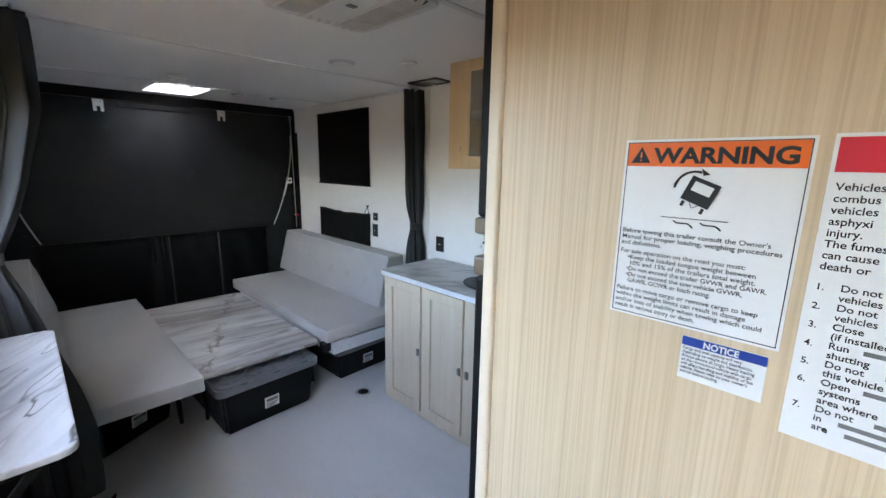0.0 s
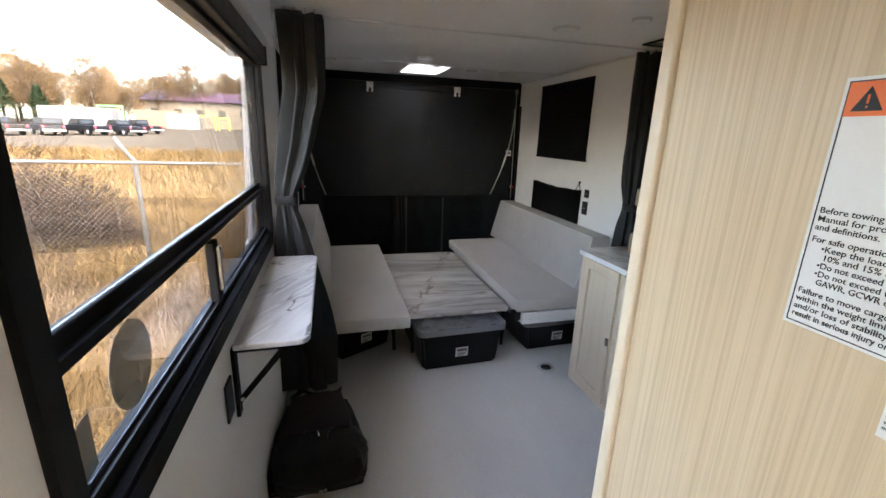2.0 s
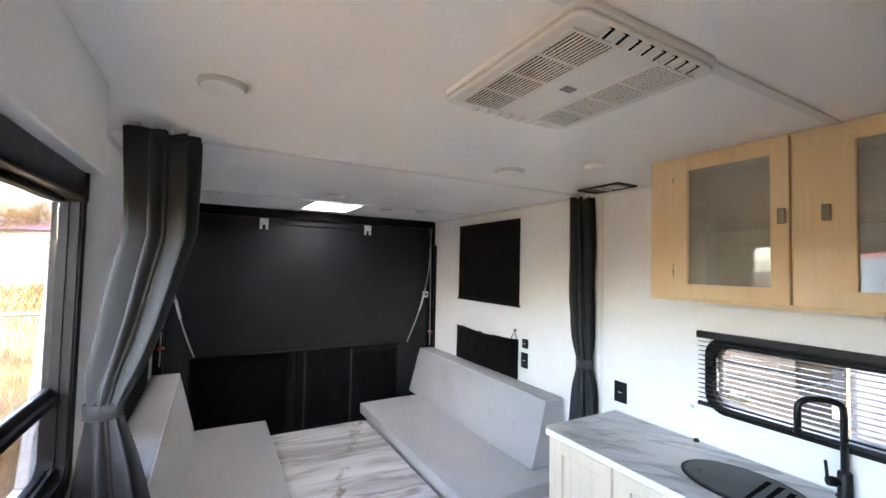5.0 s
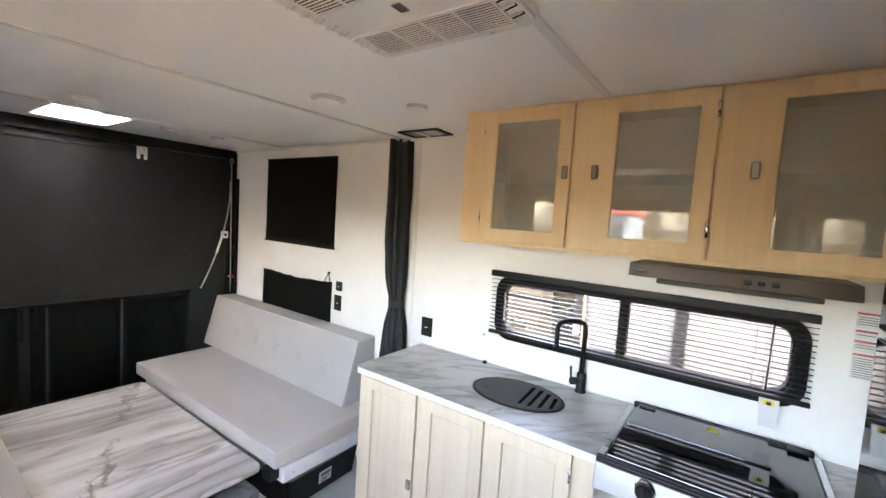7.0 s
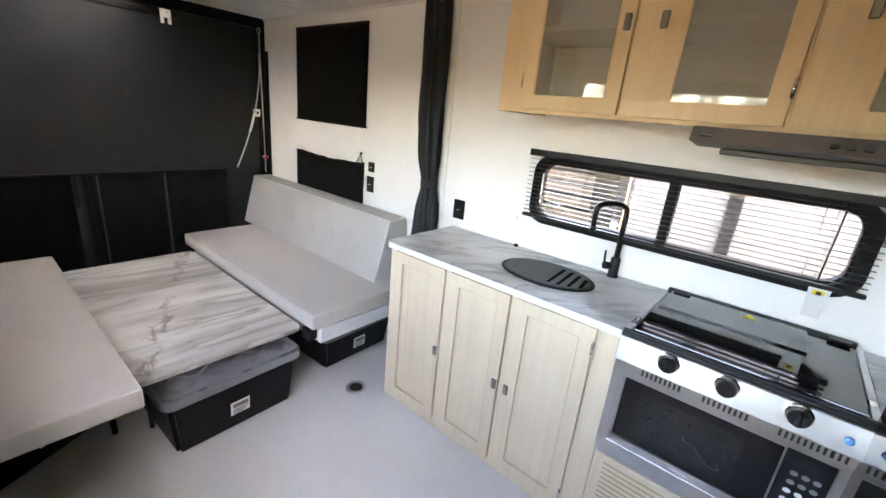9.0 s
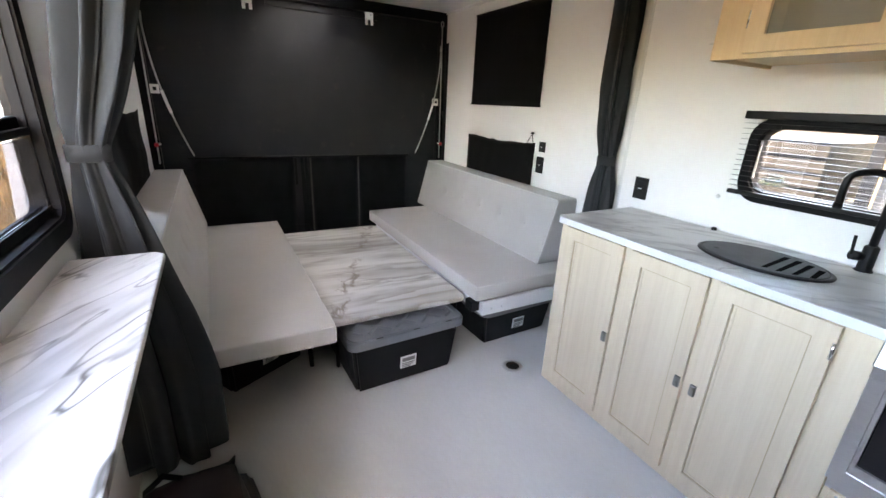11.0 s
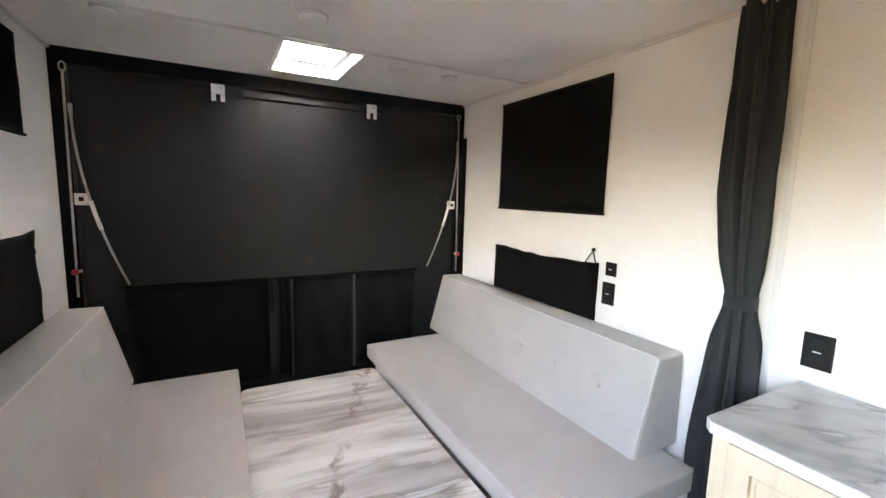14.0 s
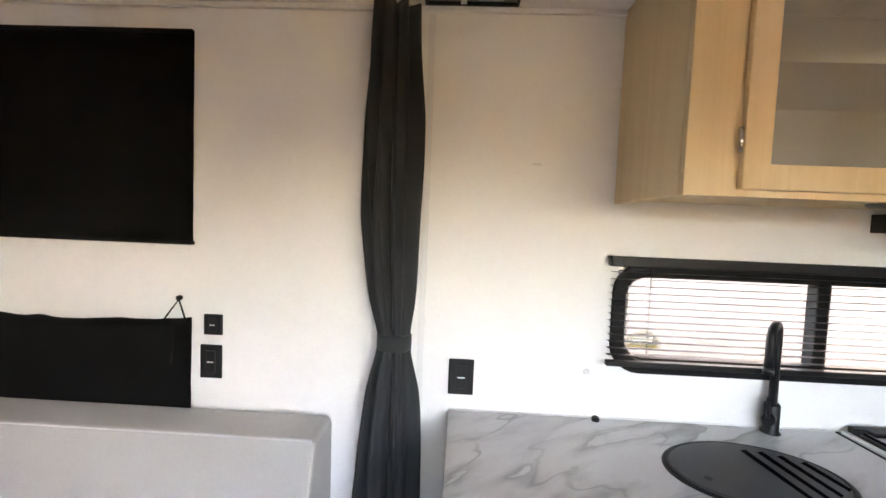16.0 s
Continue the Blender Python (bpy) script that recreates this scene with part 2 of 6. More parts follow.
M_BINLID = mat("tote_lid_grey", (0.155, 0.16, 0.172), 0.5, var=0.12, scale=8, fine=200, bump=0.15)
M_WHITEPL = mat("plastic_white", (0.76, 0.755, 0.74), 0.42, var=0.02, fine=120, bump=0.04)
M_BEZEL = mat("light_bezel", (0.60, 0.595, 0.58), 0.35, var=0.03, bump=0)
M_WEB = mat("webbing_grey", (0.075, 0.077, 0.075), 0.8, var=0.1, bump=0.1)
M_MWG = mat("microwave_black", (0.006, 0.006, 0.007), 0.09, var=0.1, bump=0, spec=0.35)
M_GREYPL = mat("plastic_grey", (0.18, 0.18, 0.18), 0.5, var=0.08, bump=0.05)
M_PAPER = mat("label_white", (0.72, 0.72, 0.72), 0.5, var=0.02, bump=0.02)
M_INK = mat("ink_black", (0.012, 0.012, 0.012), 0.6, var=0.05, bump=0)
M_ORANGE = mat("label_orange", (0.80, 0.145, 0.018), 0.5, var=0.03, bump=0)
M_BLUE = mat("label_blue", (0.010, 0.045, 0.27), 0.5, var=0.03, bump=0)
M_RED = mat("label_red", (0.62, 0.025, 0.045), 0.45, var=0.04, bump=0)
M_YELLOW = mat("label_yellow", (0.80, 0.65, 0.02), 0.5, var=0.04, bump=0)
M_BROWNTRIM = mat("handle_taupe", (0.17, 0.135, 0.10), 0.35, 0.4, var=0.08, bump=0.03)
M_COPPER = mat("hood_bronze", (0.03, 0.027, 0.024), 0.45, 0.0, var=0.08, fine=200, bump=0.04, stretch=(1, 0.06, 1))
M_CABGLASS = glass("cabinet_glass_grey", (0.92, 0.915, 0.88), 1.0, 1.58, haze=0.27)
M_WINGLASS = glass("window_glass", (0.84, 0.855, 0.86))
M_CLEAR = glass("kitchen_window_glass", (0.82, 0.83, 0.83))
M_CLING = glass("decal_cling", (0.82, 0.83, 0.82), 0.6, 1.4, haze=0.22)
M_CLINGY = glass("decal_cling_yellow", (0.92, 0.80, 0.40), 0.6, 1.4, haze=0.12)
M_FROST = glass("decal_smoked", (0.36, 0.38, 0.39), 0.6, 1.4, haze=0.08)
M_CABIN = mat("cabinet_lining", (0.80, 0.785, 0.74), 0.7, var=0.04, bump=0.05)
M_BAG = fabric("bag_nylon_black", (0.003, 0.003, 0.0034), 600, 0.3, 0.55, sheen=0.02, spec=0.3)
M_BAGRED = fabric("bag_panel_maroon", (0.011, 0.0038, 0.0045), 500, 0.2, 0.55, sheen=0.02, spec=0.3)

m, nt, bs = _nodes("skylight_acrylic")
bs.inputs["Base Color"].default_value = (0.92, 0.93, 0.95, 1)
bs.inputs["Roughness"].default_value = 0.5
trl, mixs = nt.nodes.new("ShaderNodeBsdfTranslucent"), nt.nodes.new("ShaderNodeMixShader")
trl.inputs["Color"].default_value = (0.86, 0.87, 0.89, 1)
mixs.inputs[0].default_value = 0.96
nt.links.new(bs.outputs[0], mixs.inputs[1])
nt.links.new(trl.outputs[0], mixs.inputs[2])
nt.links.new(mixs.outputs[0], nt.nodes["Material Output"].inputs[0])
M_ACRYL = m

# ---------------------------------------------------------------- mesh tools
def bm_new():
    return bmesh.new()


def box(bm, x0, x1, y0, y1, z0, z1, bev=0.0, seg=2):
    r = bmesh.ops.create_cube(bm, size=1.0)
    vs = r["verts"]
    for v in vs:
        v.co = Vector((x0 + (v.co.x + 0.5) * (x1 - x0), y0 + (v.co.y + 0.5) * (y1 - y0), z0 + (v.co.z + 0.5) * (z1 - z0)))
    if bev:
        es = list({e for v in vs for e in v.link_edges})
        bmesh.ops.bevel(bm, geom=es, offset=bev, segments=seg, profile=0.5, affect='EDGES')
    return bm


def prism(bm, poly, axis, a, b, bev=0.0, seg=2):
    """A polygon in the two other axes, drawn out from a to b along axis."""
    def at(p, t):
        return {"x": (t, p[0], p[1]), "y": (p[0], t, p[1]), "z": (p[0], p[1], t)}[axis]
    lo, hi = [bm.verts.new(at(p, a)) for p in poly], [bm.verts.new(at(p, b)) for p in poly]
    n = len(poly)
    fs = [bm.faces.new(lo), bm.faces.new(hi[::-1])]
    fs += [bm.faces.new((lo[i], hi[i], hi[(i + 1) % n], lo[(i + 1) % n])) for i in range(n)]
    bmesh.ops.recalc_face_normals(bm, faces=fs)
    if bev:
        es = list({e for f in fs for e in f.edges})
        bmesh.ops.bevel(bm, geom=es, offset=bev, segments=seg, profile=0.5, affect='EDGES')
    return bm


def rod(bm, pts, r, n=8):
    """A round bar along a line of points."""
    pts = [Vector(p) for p in pts]
    rings = []
    for i, p in enumerate(pts):
        d = (pts[min(i + 1, len(pts) - 1)] - pts[max(i - 1, 0)]).normalized()
        u = d.orthogonal().normalized() if i == 0 else (rings_u - d * rings_u.dot(d)).normalized()
        rings_u = u
        w = d.cross(u)
        rr = r[i] if isinstance(r, (list, tuple)) else r
        rings.append([bm.verts.new(p + rr * (math.cos(2 * math.pi * k / n) * u + math.sin(2 * math.pi * k / n) * w)) for k in range(n)])
    for a, b in zip(rings, rings[1:]):
        for k in range(n):
            f = bm.faces.new((a[k], a[(k + 1) % n], b[(k + 1) % n], b[k]))
            f.smooth = True
    bm.faces.new(rings[0][::-1])
    bm.faces.new(rings[-1])
    return bm


def lathe(bm, c, profile, n=32, axis="z", sx=1.0, sy=1.0):
    """A profile of (radius, height) turned round an axis through c."""
    c = Vector(c)
    rings = []
    for r, h in profile:
        ring = []
        for k in range(n):
            a = 2 * math.pi * k / n
            u, w = r * sx * math.cos(a), r * sy * math.sin(a)
            o = {"z": (u, w, h), "y": (u, h, w), "x": (h, u, w)}[axis]
            ring.append(bm.verts.new(c + Vector(o)))
        rings.append(ring)
    fs = []
    for a, b in zip(rings, rings[1:]):
        for k in range(n):
            fs.append(bm.faces.new((a[k], a[(k + 1) % n], b[(k + 1) % n], b[k])))
    fs += [bm.faces.new(rings[0]), bm.faces.new(rings[-1])]
    for f in fs[:-2]:
        f.smooth = len(profile) > 3
    bmesh.ops.recalc_face_normals(bm, faces=fs)
    return bm


def round_rect(y0, y1, z0, z1, r, n=6):
    pts = []
    for cy, cz, a0 in ((y1 - r, z1 - r, 0), (y0 + r, z1 - r, 90), (y0 + r, z0 + r, 180), (y1 - r, z0 + r, 270)):
        for k in range(n + 1):
            a = radians(a0 + 90 * k / n)
            pts.append((cy + r * math.cos(a), cz + r * math.sin(a)))
    return pts


def ring_frame(bm, outer, inner, axis, a, b):
    """A closed frame between two outlines of equal length, with thickness from a to b."""
    def at(p, t):
        return {"x": (t, p[0], p[1]), "y": (p[0], t, p[1]), "z": (p[0], p[1], t)}[axis]
    L = [[bm.verts.new(at(p, t)) for p in o] for o, t in ((outer, a), (outer, b), (inner, b), (inner, a))]
    n, fs = len(outer), []
    for i in range(4):
        A, B = L[i], L[(i + 1) % 4]
        for k in range(n):
            fs.append(bm.faces.new((A[k], A[(k + 1) % n], B[(k + 1) % n], B[k])))
    bmesh.ops.recalc_face_normals(bm, faces=fs)
    return bm


def base_of(ob):
    v = Vector((0, 0, 0))
    while ob:
        v += ob.location
        ob = ob.parent
    return v


def part(name, bm, material, parent, label=""):
    me = bpy.data.meshes.new(name)
    if parent:
        bmesh.ops.translate(bm, verts=bm.verts, vec=-base_of(parent))
    bm.to_mesh(me)
    bm.free()
    me.materials.append(material)
    ob = new(name, me)
    if parent:
        ob.parent = parent
    if label:
        ob["label"] = label
    return ob


def thing(name, at, label, category, group="", kind=""):
    ob = new(name)
    ob.empty_display_size = 0.05
    ob.location = at
    return tagged(ob, label, category, group, kind)


def solid(name, bm, material, label, category, kind="", group="", at=(0, 0, 0)):
    """A thing that is one mesh."""
    bmesh.ops.translate(bm, verts=bm.verts, vec=-Vector(at))
    ob = part(name, bm, material, None)
    ob.location = at
    return tagged(ob, label, category, group, kind)


def words(name, text, size, m, parent, label="", bold=0.0, width=0.0):
    """Lettering as a flat mesh under parent; m takes x right, y up of the writing into the world."""
    cu = bpy.data.curves.new(name, 'FONT')
    cu.body, cu.size, cu.offset, cu.extrude = text, size, bold, 0.00015
    cu.resolution_u = 3
    tmp = new(name, cu)
    bpy.context.view_layer.update()
    me = bpy.data.meshes.new_from_object(tmp)
    bpy.data.objects.remove(tmp)
    xs = [v.co.x for v in me.vertices]
    if width and xs:
        k = width / (max(xs) - min(xs))
        for v in me.vertices:
            v.co.x *= k
    me.transform(Matrix.Translation(-base_of(parent)) @ m)
    me.materials.clear()
    me.materials.append(M_INK)
    ob = new(name, me)
    ob.parent = parent
    if label:
        ob["label"] = label
    return ob

# ---------------------------------------------------------------- structure
XL, XR, YB, YR, ZC, TH = 0.384, 2.722, -1.1, 4.78, 2.14, 0.06


def sheet_with_holes(bm, axis, a, b, u0, u1, v0, v1, holes):
    """A slab between a and b along axis, with rectangular openings (u0, u1, v0, v1)."""
    us = sorted({u0, u1, *[h[0] for h in holes], *[h[1] for h in holes]})
    vs = sorted({v0, v1, *[h[2] for h in holes], *[h[3] for h in holes]})
    for i in range(len(us) - 1):
        for j in range(len(vs) - 1):
            cu, cv = (us[i] + us[i + 1]) / 2, (vs[j] + vs[j + 1]) / 2
            if any(h[0] < cu < h[1] and h[2] < cv < h[3] for h in holes):
                continue
            if axis == "x":
                box(bm, a, b, us[i], us[i + 1], vs[j], vs[j + 1])
            elif axis == "y":
                box(bm, us[i], us[i + 1], a, b, vs[j], vs[j + 1])
            else:
                box(bm, us[i], us[i + 1], vs[j], vs[j + 1], a, b)
    bmesh.ops.remove_doubles(bm, verts=bm.verts, dist=1e-5)
    seen = {}
    for f in list(bm.faces):
        key = tuple(round(c, 4) for c in f.calc_center_median())
        seen.setdefault(key, []).append(f)
    bmesh.ops.delete(bm, geom=[f for fs in seen.values() if len(fs) > 1 for f in fs], context='FACES')
    return bm


WIN1 = (0.885, 2.69, 1.025, 1.93)
WIN2 = (0.905, 2.11, 1.085, 1.38)
# unseen opening, added so that daylight reaches the hallway
HALL_LIGHT = (-0.66, -0.14, 1.0, 1.86)
WIN3 = (3.05, 3.62, 0.99, 1.24)
SKY = (1.365, 1.735, 4.085, 4.60)

solid("floor", box(bm_new(), XL - TH, XR + TH, YB - TH, YR + 0.14, -0.08, 0.0), M_FLOOR, "pale grey speckled vinyl floor", "floor", "structure")
solid("wall_window_side", sheet_with_holes(bm_new(), "x", XL - TH, XL, YB, YR + 0.14, 0, ZC, [WIN1, WIN3, HALL_LIGHT]), M_WALL, "white wall panel with a large black window", "wall", "structure")
solid("wall_kitchen_side", sheet_with_holes(bm_new(), "x", XR, XR + TH, YB, YR + 0.14, 0, ZC, [WIN2]), M_WALL, "white wall panel behind kitchen and sofa", "wall", "structure")
solid("wall_front", box(bm_new(), XL, 1.088, YB - TH, YB, 0, ZC), M_WALL, "plain white wall closing the hallway", "wall", "structure")
solid("ceiling", sheet_with_holes(bm_new(), "z", ZC, ZC + 0.07, XL - TH, XR + TH, YB - TH, YR + 0.14, [SKY]), M_CEIL, "smooth white ceiling panels with battens", "ceiling", "structure")

# frame of the added hallway opening, which stays out of view
dr = thing("added_opening_1", (XL - 0.03, -0.4, 1.0), "unseen black-framed opening added to let daylight into the hallway", "door", kind="structure")
part("opening_frame", ring_frame(bm_new(), [(-0.675, 0.985), (-0.125, 0.985), (-0.125, 1.875), (-0.675, 1.875)], [(-0.65, 1.01), (-0.15, 1.01), (-0.15, 1.85), (-0.65, 1.85)], "x", XL + 0.006, XL - TH - 0.006), M_BLACKFRAME, dr)

# ceiling battens and the cove along the kitchen wall
for i, (y, w) in enumerate(((2.845, 0.03), (1.545, 0.03), (4.05, 0.022))):
    solid("trim", box(bm_new(), XL + 0.002, XR - 0.002, y - w / 2, y + w / 2, ZC - 0.006, ZC - 0.0005, 0.002, 1), M_TRIM, "thin white batten over a ceiling seam", "trim", "structure", "ceiling battens")
for x in (XL + 0.002, XR - 0.014):
    solid("trim", box(bm_new(), x, x + 0.012, 0.9 if x > 1 else YB, YR - 0.002, ZC - 0.016, ZC - 0.0005, 0.002, 1), M_TRIM, "white corner bead between wall and ceiling", "trim", "structure", "corner beads")
solid("trim", box(bm_new(), XR - 0.004, XR - 0.0005, 2.695, 2.715, 0.02, ZC - 0.02, 0.001, 1), M_TRIM, "narrow white strip over a wall seam", "trim", "structure")

# hallway partition with its edge moulding
part_wall = solid("wall_partition", box(bm_new(), 1.063, 1.088, YB, 0.806, 0, ZC), M_OAKP, "pale oak veneer partition carrying warning stickers", "wall", "structure")
solid("trim", box(bm_new(), 1.057, 1.092, 0.8065, 0.829, 0, ZC - 0.001, 0.005, 3), M_OAK, "oak edge moulding of the partition", "trim", "structure")
solid("wall_bath", box(bm_new(), 1.0885, XR - 0.001, 0.60, 0.62, 0, ZC), M_WALL, "white wall behind the refrigerator", "wall", "structure")

# rear frame round the ramp door
bm = bm_new()
box(bm, XL, XL + 0.062, YR, YR + 0.13, 0, ZC)
box(bm, XR - 0.062, XR, YR, YR + 0.13, 0, ZC)
box(bm, XL + 0.062, XR - 0.062, YR, YR + 0.13, 2.065, ZC)
# unseen sheet added behind the door to stop daylight leaking through its gaps
box(bm, XL - TH, XR + TH, YR + 0.1305, YR + 0.15, -0.08, ZC + 0.07)
solid("wall_rear", bm, M_BLACKFRAME, "black steel frame round the ramp door, with an unseen light-stop sheet behind", "door frame", "structure")

solid("trim", box(bm_new(), XR - 0.012, XR - 0.0005, YR - 0.05, YR - 0.0005, 0.0, 1.90, 0.003, 1), M_BLACKFRAME, "black jamb strip beside the ramp door", "trim", "structure")

# soffit and roller shade over the big window
solid("trim", box(bm_new(), XL + 0.0005, 0.488, YB, 2.41, 1.905, ZC - 0.0005, 0.006, 2), M_TRIM, "white boxed soffit above the window", "soffit", "structure")
shade = thing("roller_shade", (0.43, 1.7, 1.87), "black roller shade rolled up under the soffit", "window shade")
part("cassette", box(bm_new(), XL + 0.002, 0.455, 0.75, 2.40, 1.835, 1.9045, 0.006, 2), M_BLACKPLASTIC, shade)
part("hem_bar", box(bm_new(), XL + 0.012, 0.424, 0.78, 2.37, 1.823, 1.8345, 0.003, 1), M_BLACKFRAME, shade)
part("bracket", box(bm_new(), XL + 0.002, 0.46, 2.4005, 2.406, 1.83, 1.9045, 0.001, 1), M_BLACKPLASTIC, shade)


# ---------------------------------------------------------------- windows
def big_window():
    w = thing("window_1", (XL - 0.02, 1.75, 1.0), "large black-framed window with fixed upper pane and sliding lower panes", "window", kind="structure")
    y0, y1, z0, z1 = 0.865, 2.70, 1.0, 1.95
    o, i = round_rect(y0, y1, z0, z1, 0.07), round_rect(y0 + 0.042, y1 - 0.042, z0 + 0.05, z1 - 0.045, 0.045)
    part("inner_trim", ring_frame(bm_new(), o, i, "x", XL + 0.012, XL - 0.0005), M_BLACKFRAME, w)
    o1, i1 = round_rect(y0 + 0.042, y1 - 0.042, z0 + 0.0505, z1 - 0.0455, 0.045), round_rect(y0 + 0.05, y1 - 0.05, z0 + 0.058, z1 - 0.053, 0.04)
    part("trim_bead", ring_frame(bm_new(), o1, i1, "x", XL + 0.006, XL - 0.0175), M_BLACKFRAME, w)
    o2, i2 = round_rect(0.885, 2.69, 1.025, 1.925, 0.05), round_rect(0.93, 2.645, 1.078, 1.88, 0.04)
    part("window_frame", ring_frame(bm_new(), o2, i2, "x", XL - 0.018, XL - 0.055), M_BLACKFRAME, w)
    part("middle_rail", box(bm_new(), XL - 0.052, XL - 0.032, 0.932, 2.643, 1.268, 1.318, 0.004, 2), M_BLACKFRAME, w)
    part("rail_bead", box(bm_new(), XL - 0.0315, XL - 0.016, 0.932, 2.643, 1.272, 1.292, 0.003, 2), M_BLACKFRAME, w)
    for x in (XL - 0.016, XL - 0.034):
        part("track", box(bm_new(), x, x + 0.004, 0.932, 2.643, 1.0785, 1.09), M_BLACKFRAME, w)
    s = part("sash_post", box(bm_new(), XL - 0.032, XL - 0.008, 1.635, 1.685, 1.0905, 1.2675, 0.004, 2), M_BLACKFRAME, w)
    part("latch", box(bm_new(), XL - 0.0075, XL + 0.003, 1.648, 1.672, 1.12, 1.25, 0.003, 2), M_PEWTER, s, "dark grey metal sash latch")
    for a, b, c, d, x in ((0.931, 2.644, 1.3185, 1.879, XL - 0.042), (0.931, 1.636, 1.0905, 1.2675, XL - 0.030), (1.684, 2.644, 1.0905, 1.2675, XL - 0.022)):
        p = part("pane", box(bm_new(), x, x + 0.003, a, b, c, d), M_WINGLASS if x != XL - 0.022 else M_SCREEN, w)
        p.visible_shadow = False
    bm = bm_new()
    lathe(bm, (XL - 0.0255, 1.14, 1.185), [(0.075, 0.0), (0.075, 0.0015)], 40, "x")
    p = part("decal", bm, M_FROST, w, "smoked grey round decal on the glass")
    p.visible_shadow = False
    p = part("decal", prism(bm_new(), [(0.945, 1.10), (1.0, 1.105), (1.0, 1.19), (0.945, 1.185)], "x", XL - 0.0255, XL - 0.024), M_FROST, w, "small smoked decal with faint print")
    p.visible_shadow = False


M_SCREEN = glass("insect_screen", (0.50, 0.51, 0.53), 0.5, 1.3)
big_window()


def kitchen_window():
    w = thing("window_2", (XR, 1.5, 1.09), "low wide black sliding window over the counter", "window", kind="structure")
    o, i = round_rect(0.875, 2.125, 1.066, 1.40, 0.085), round_rect(0.915, 2.090, 1.104, 1.364, 0.065)
    part("inner_trim", ring_frame(bm_new(), o, i, "x", XR - 0.014, XR - 0.0005), M_BLACKFRAME, w)
    o2, i2 = round_rect(0.907, 2.108, 1.087, 1.378, 0.06), round_rect(0.926, 2.082, 1.110, 1.358, 0.06)
    part("window_frame", ring_frame(bm_new(), o2, i2, "x", XR + 0.002, XR + 0.05), M_BLACKFRAME, w)
    part("sash_post", box(bm_new(), XR - 0.002, XR + 0.04, 1.480, 1.520, 1.108, 1.360, 0.004, 2), M_BLACKFRAME, w)
    for a, b, x in ((0.918, 1.481, XR + 0.02), (1.519, 2.090, XR + 0.03)):
        p = part("pane", box(bm_new(), x, x + 0.003, a, b, 1.100, 1.366), M_CLEAR, w)
        p.visible_shadow = False
    def half(r, n=20):
        return [(2.012 + r * math.cos(math.pi * k / n), 1.135 + r * math.sin(math.pi * k / n)) for k in range(n + 1)]
    st = part("decal", prism(bm_new(), half(0.056), "x", XR + 0.0290, XR + 0.0296), M_CLING, w, "half-round clear decal with yellow stripe on the glass")
    part("decal_centre", prism(bm_new(), half(0.046), "x", XR + 0.0282, XR + 0.0288), M_CLING, st)
    part("decal_stripe", box(bm_new(), XR + 0.0274, XR + 0.0280, 1.966, 2.058, 1.135, 1.143), M_CLINGY, st)
    for z in (1.153, 1.164):
        part("print_bar", box(bm_new(), XR + 0.0274, XR + 0.0280, 1.982, 2.042, z, z + 0.005), M_PAPER, st)
    part("edge_seal", rod(bm_new(), [(XR + 0.0, 2.078, 1.16), (XR + 0.0, 2.080, 1.31)], 0.004, 6), M_WHITEPL, w, "pale seal strip beside the pane")
    b = thing("venetian_blind", (XR - 0.03, 1.5, 1.1), "black slatted blind hanging open before the kitchen window", "window blind")
    part("headrail", box(bm_new(), XR - 0.043, XR - 0.016, 0.862, 2.148, 1.392, 1.422, 0.003, 2), M_BLACKPLASTIC, b)
    part("bottom_rail", box(bm_new(), XR - 0.041, XR - 0.019, 0.862, 2.144, 1.092, 1.108, 0.003, 2), M_BLACKPLASTIC, b)
    for k in range(13):
        z = 1.126 + k * 0.0208
        bm = bm_new()
        prism(bm, [(XR - 0.041, z + 0.0003), (XR - 0.030, z + 0.0008), (XR - 0.019, z - 0.0004), (XR - 0.019, z - 0.0010), (XR - 0.030, z + 0.0002), (XR - 0.041, z - 0.0003)], "y", 0.864, 2.142)
        part("slat", bm, M_BLACKPLASTIC, b)
    for y in (1.0, 1.5, 2.02):
        part("ladder_cord", rod(bm_new(), [(XR - 0.018, y, 1.10), (XR - 0.018, y, 1.395)], 0.0012, 5), M_BLACKPLASTIC, b)
    part("tilt_wand", rod(bm_new(), [(XR - 0.046, 0.985, 1.39), (XR - 0.047, 0.99, 1.12)], 0.003, 6), M_BLACKPLASTIC, b)
    part("pull_cord", rod(bm_new(), [(XR - 0.046, 1.035, 1.39), (XR - 0.047, 1.03, 1.25), (XR - 0.046, 1.035, 1.125)], 0.0014, 5), M_BLACKPLASTIC, b)
    t = part("tag", prism(bm_new(), [(0.945, 1.095), (1.005, 1.095), (1.0, 0.99), (0.95, 0.99)], "x", XR - 0.044, XR - 0.0425), M_PAPER, b, "white paper tag with yellow caution band")
    part("tag_band", box(bm_new(), XR - 0.0452, XR - 0.0442, 0.960, 0.992, 1.072, 1.088), M_YELLOW, t)
    part("tag_mark", box(bm_new(), XR - 0.0462, XR - 0.0454, 0.968, 0.982, 1.072, 1.084), M_INK, t)


kitchen_window()

w3 = thing("window_3", (XL, 3.4, 0.99), "small black-framed window behind the hung fabric", "window", kind="structure")
o, i = round_rect(3.03, 3.64, 0.97, 1.26, 0.05), round_rect(3.07, 3.6, 1.01, 1.225, 0.035)
part("window_frame", ring_frame(bm_new(), o, i, "x", XL + 0.006, XL - 0.05), M_BLACKFRAME, w3)
p = part("pane", box(bm_new(), XL - 0.03, XL - 0.027, 3.071, 3.599, 1.011, 1.224), M_WINGLASS, w3)
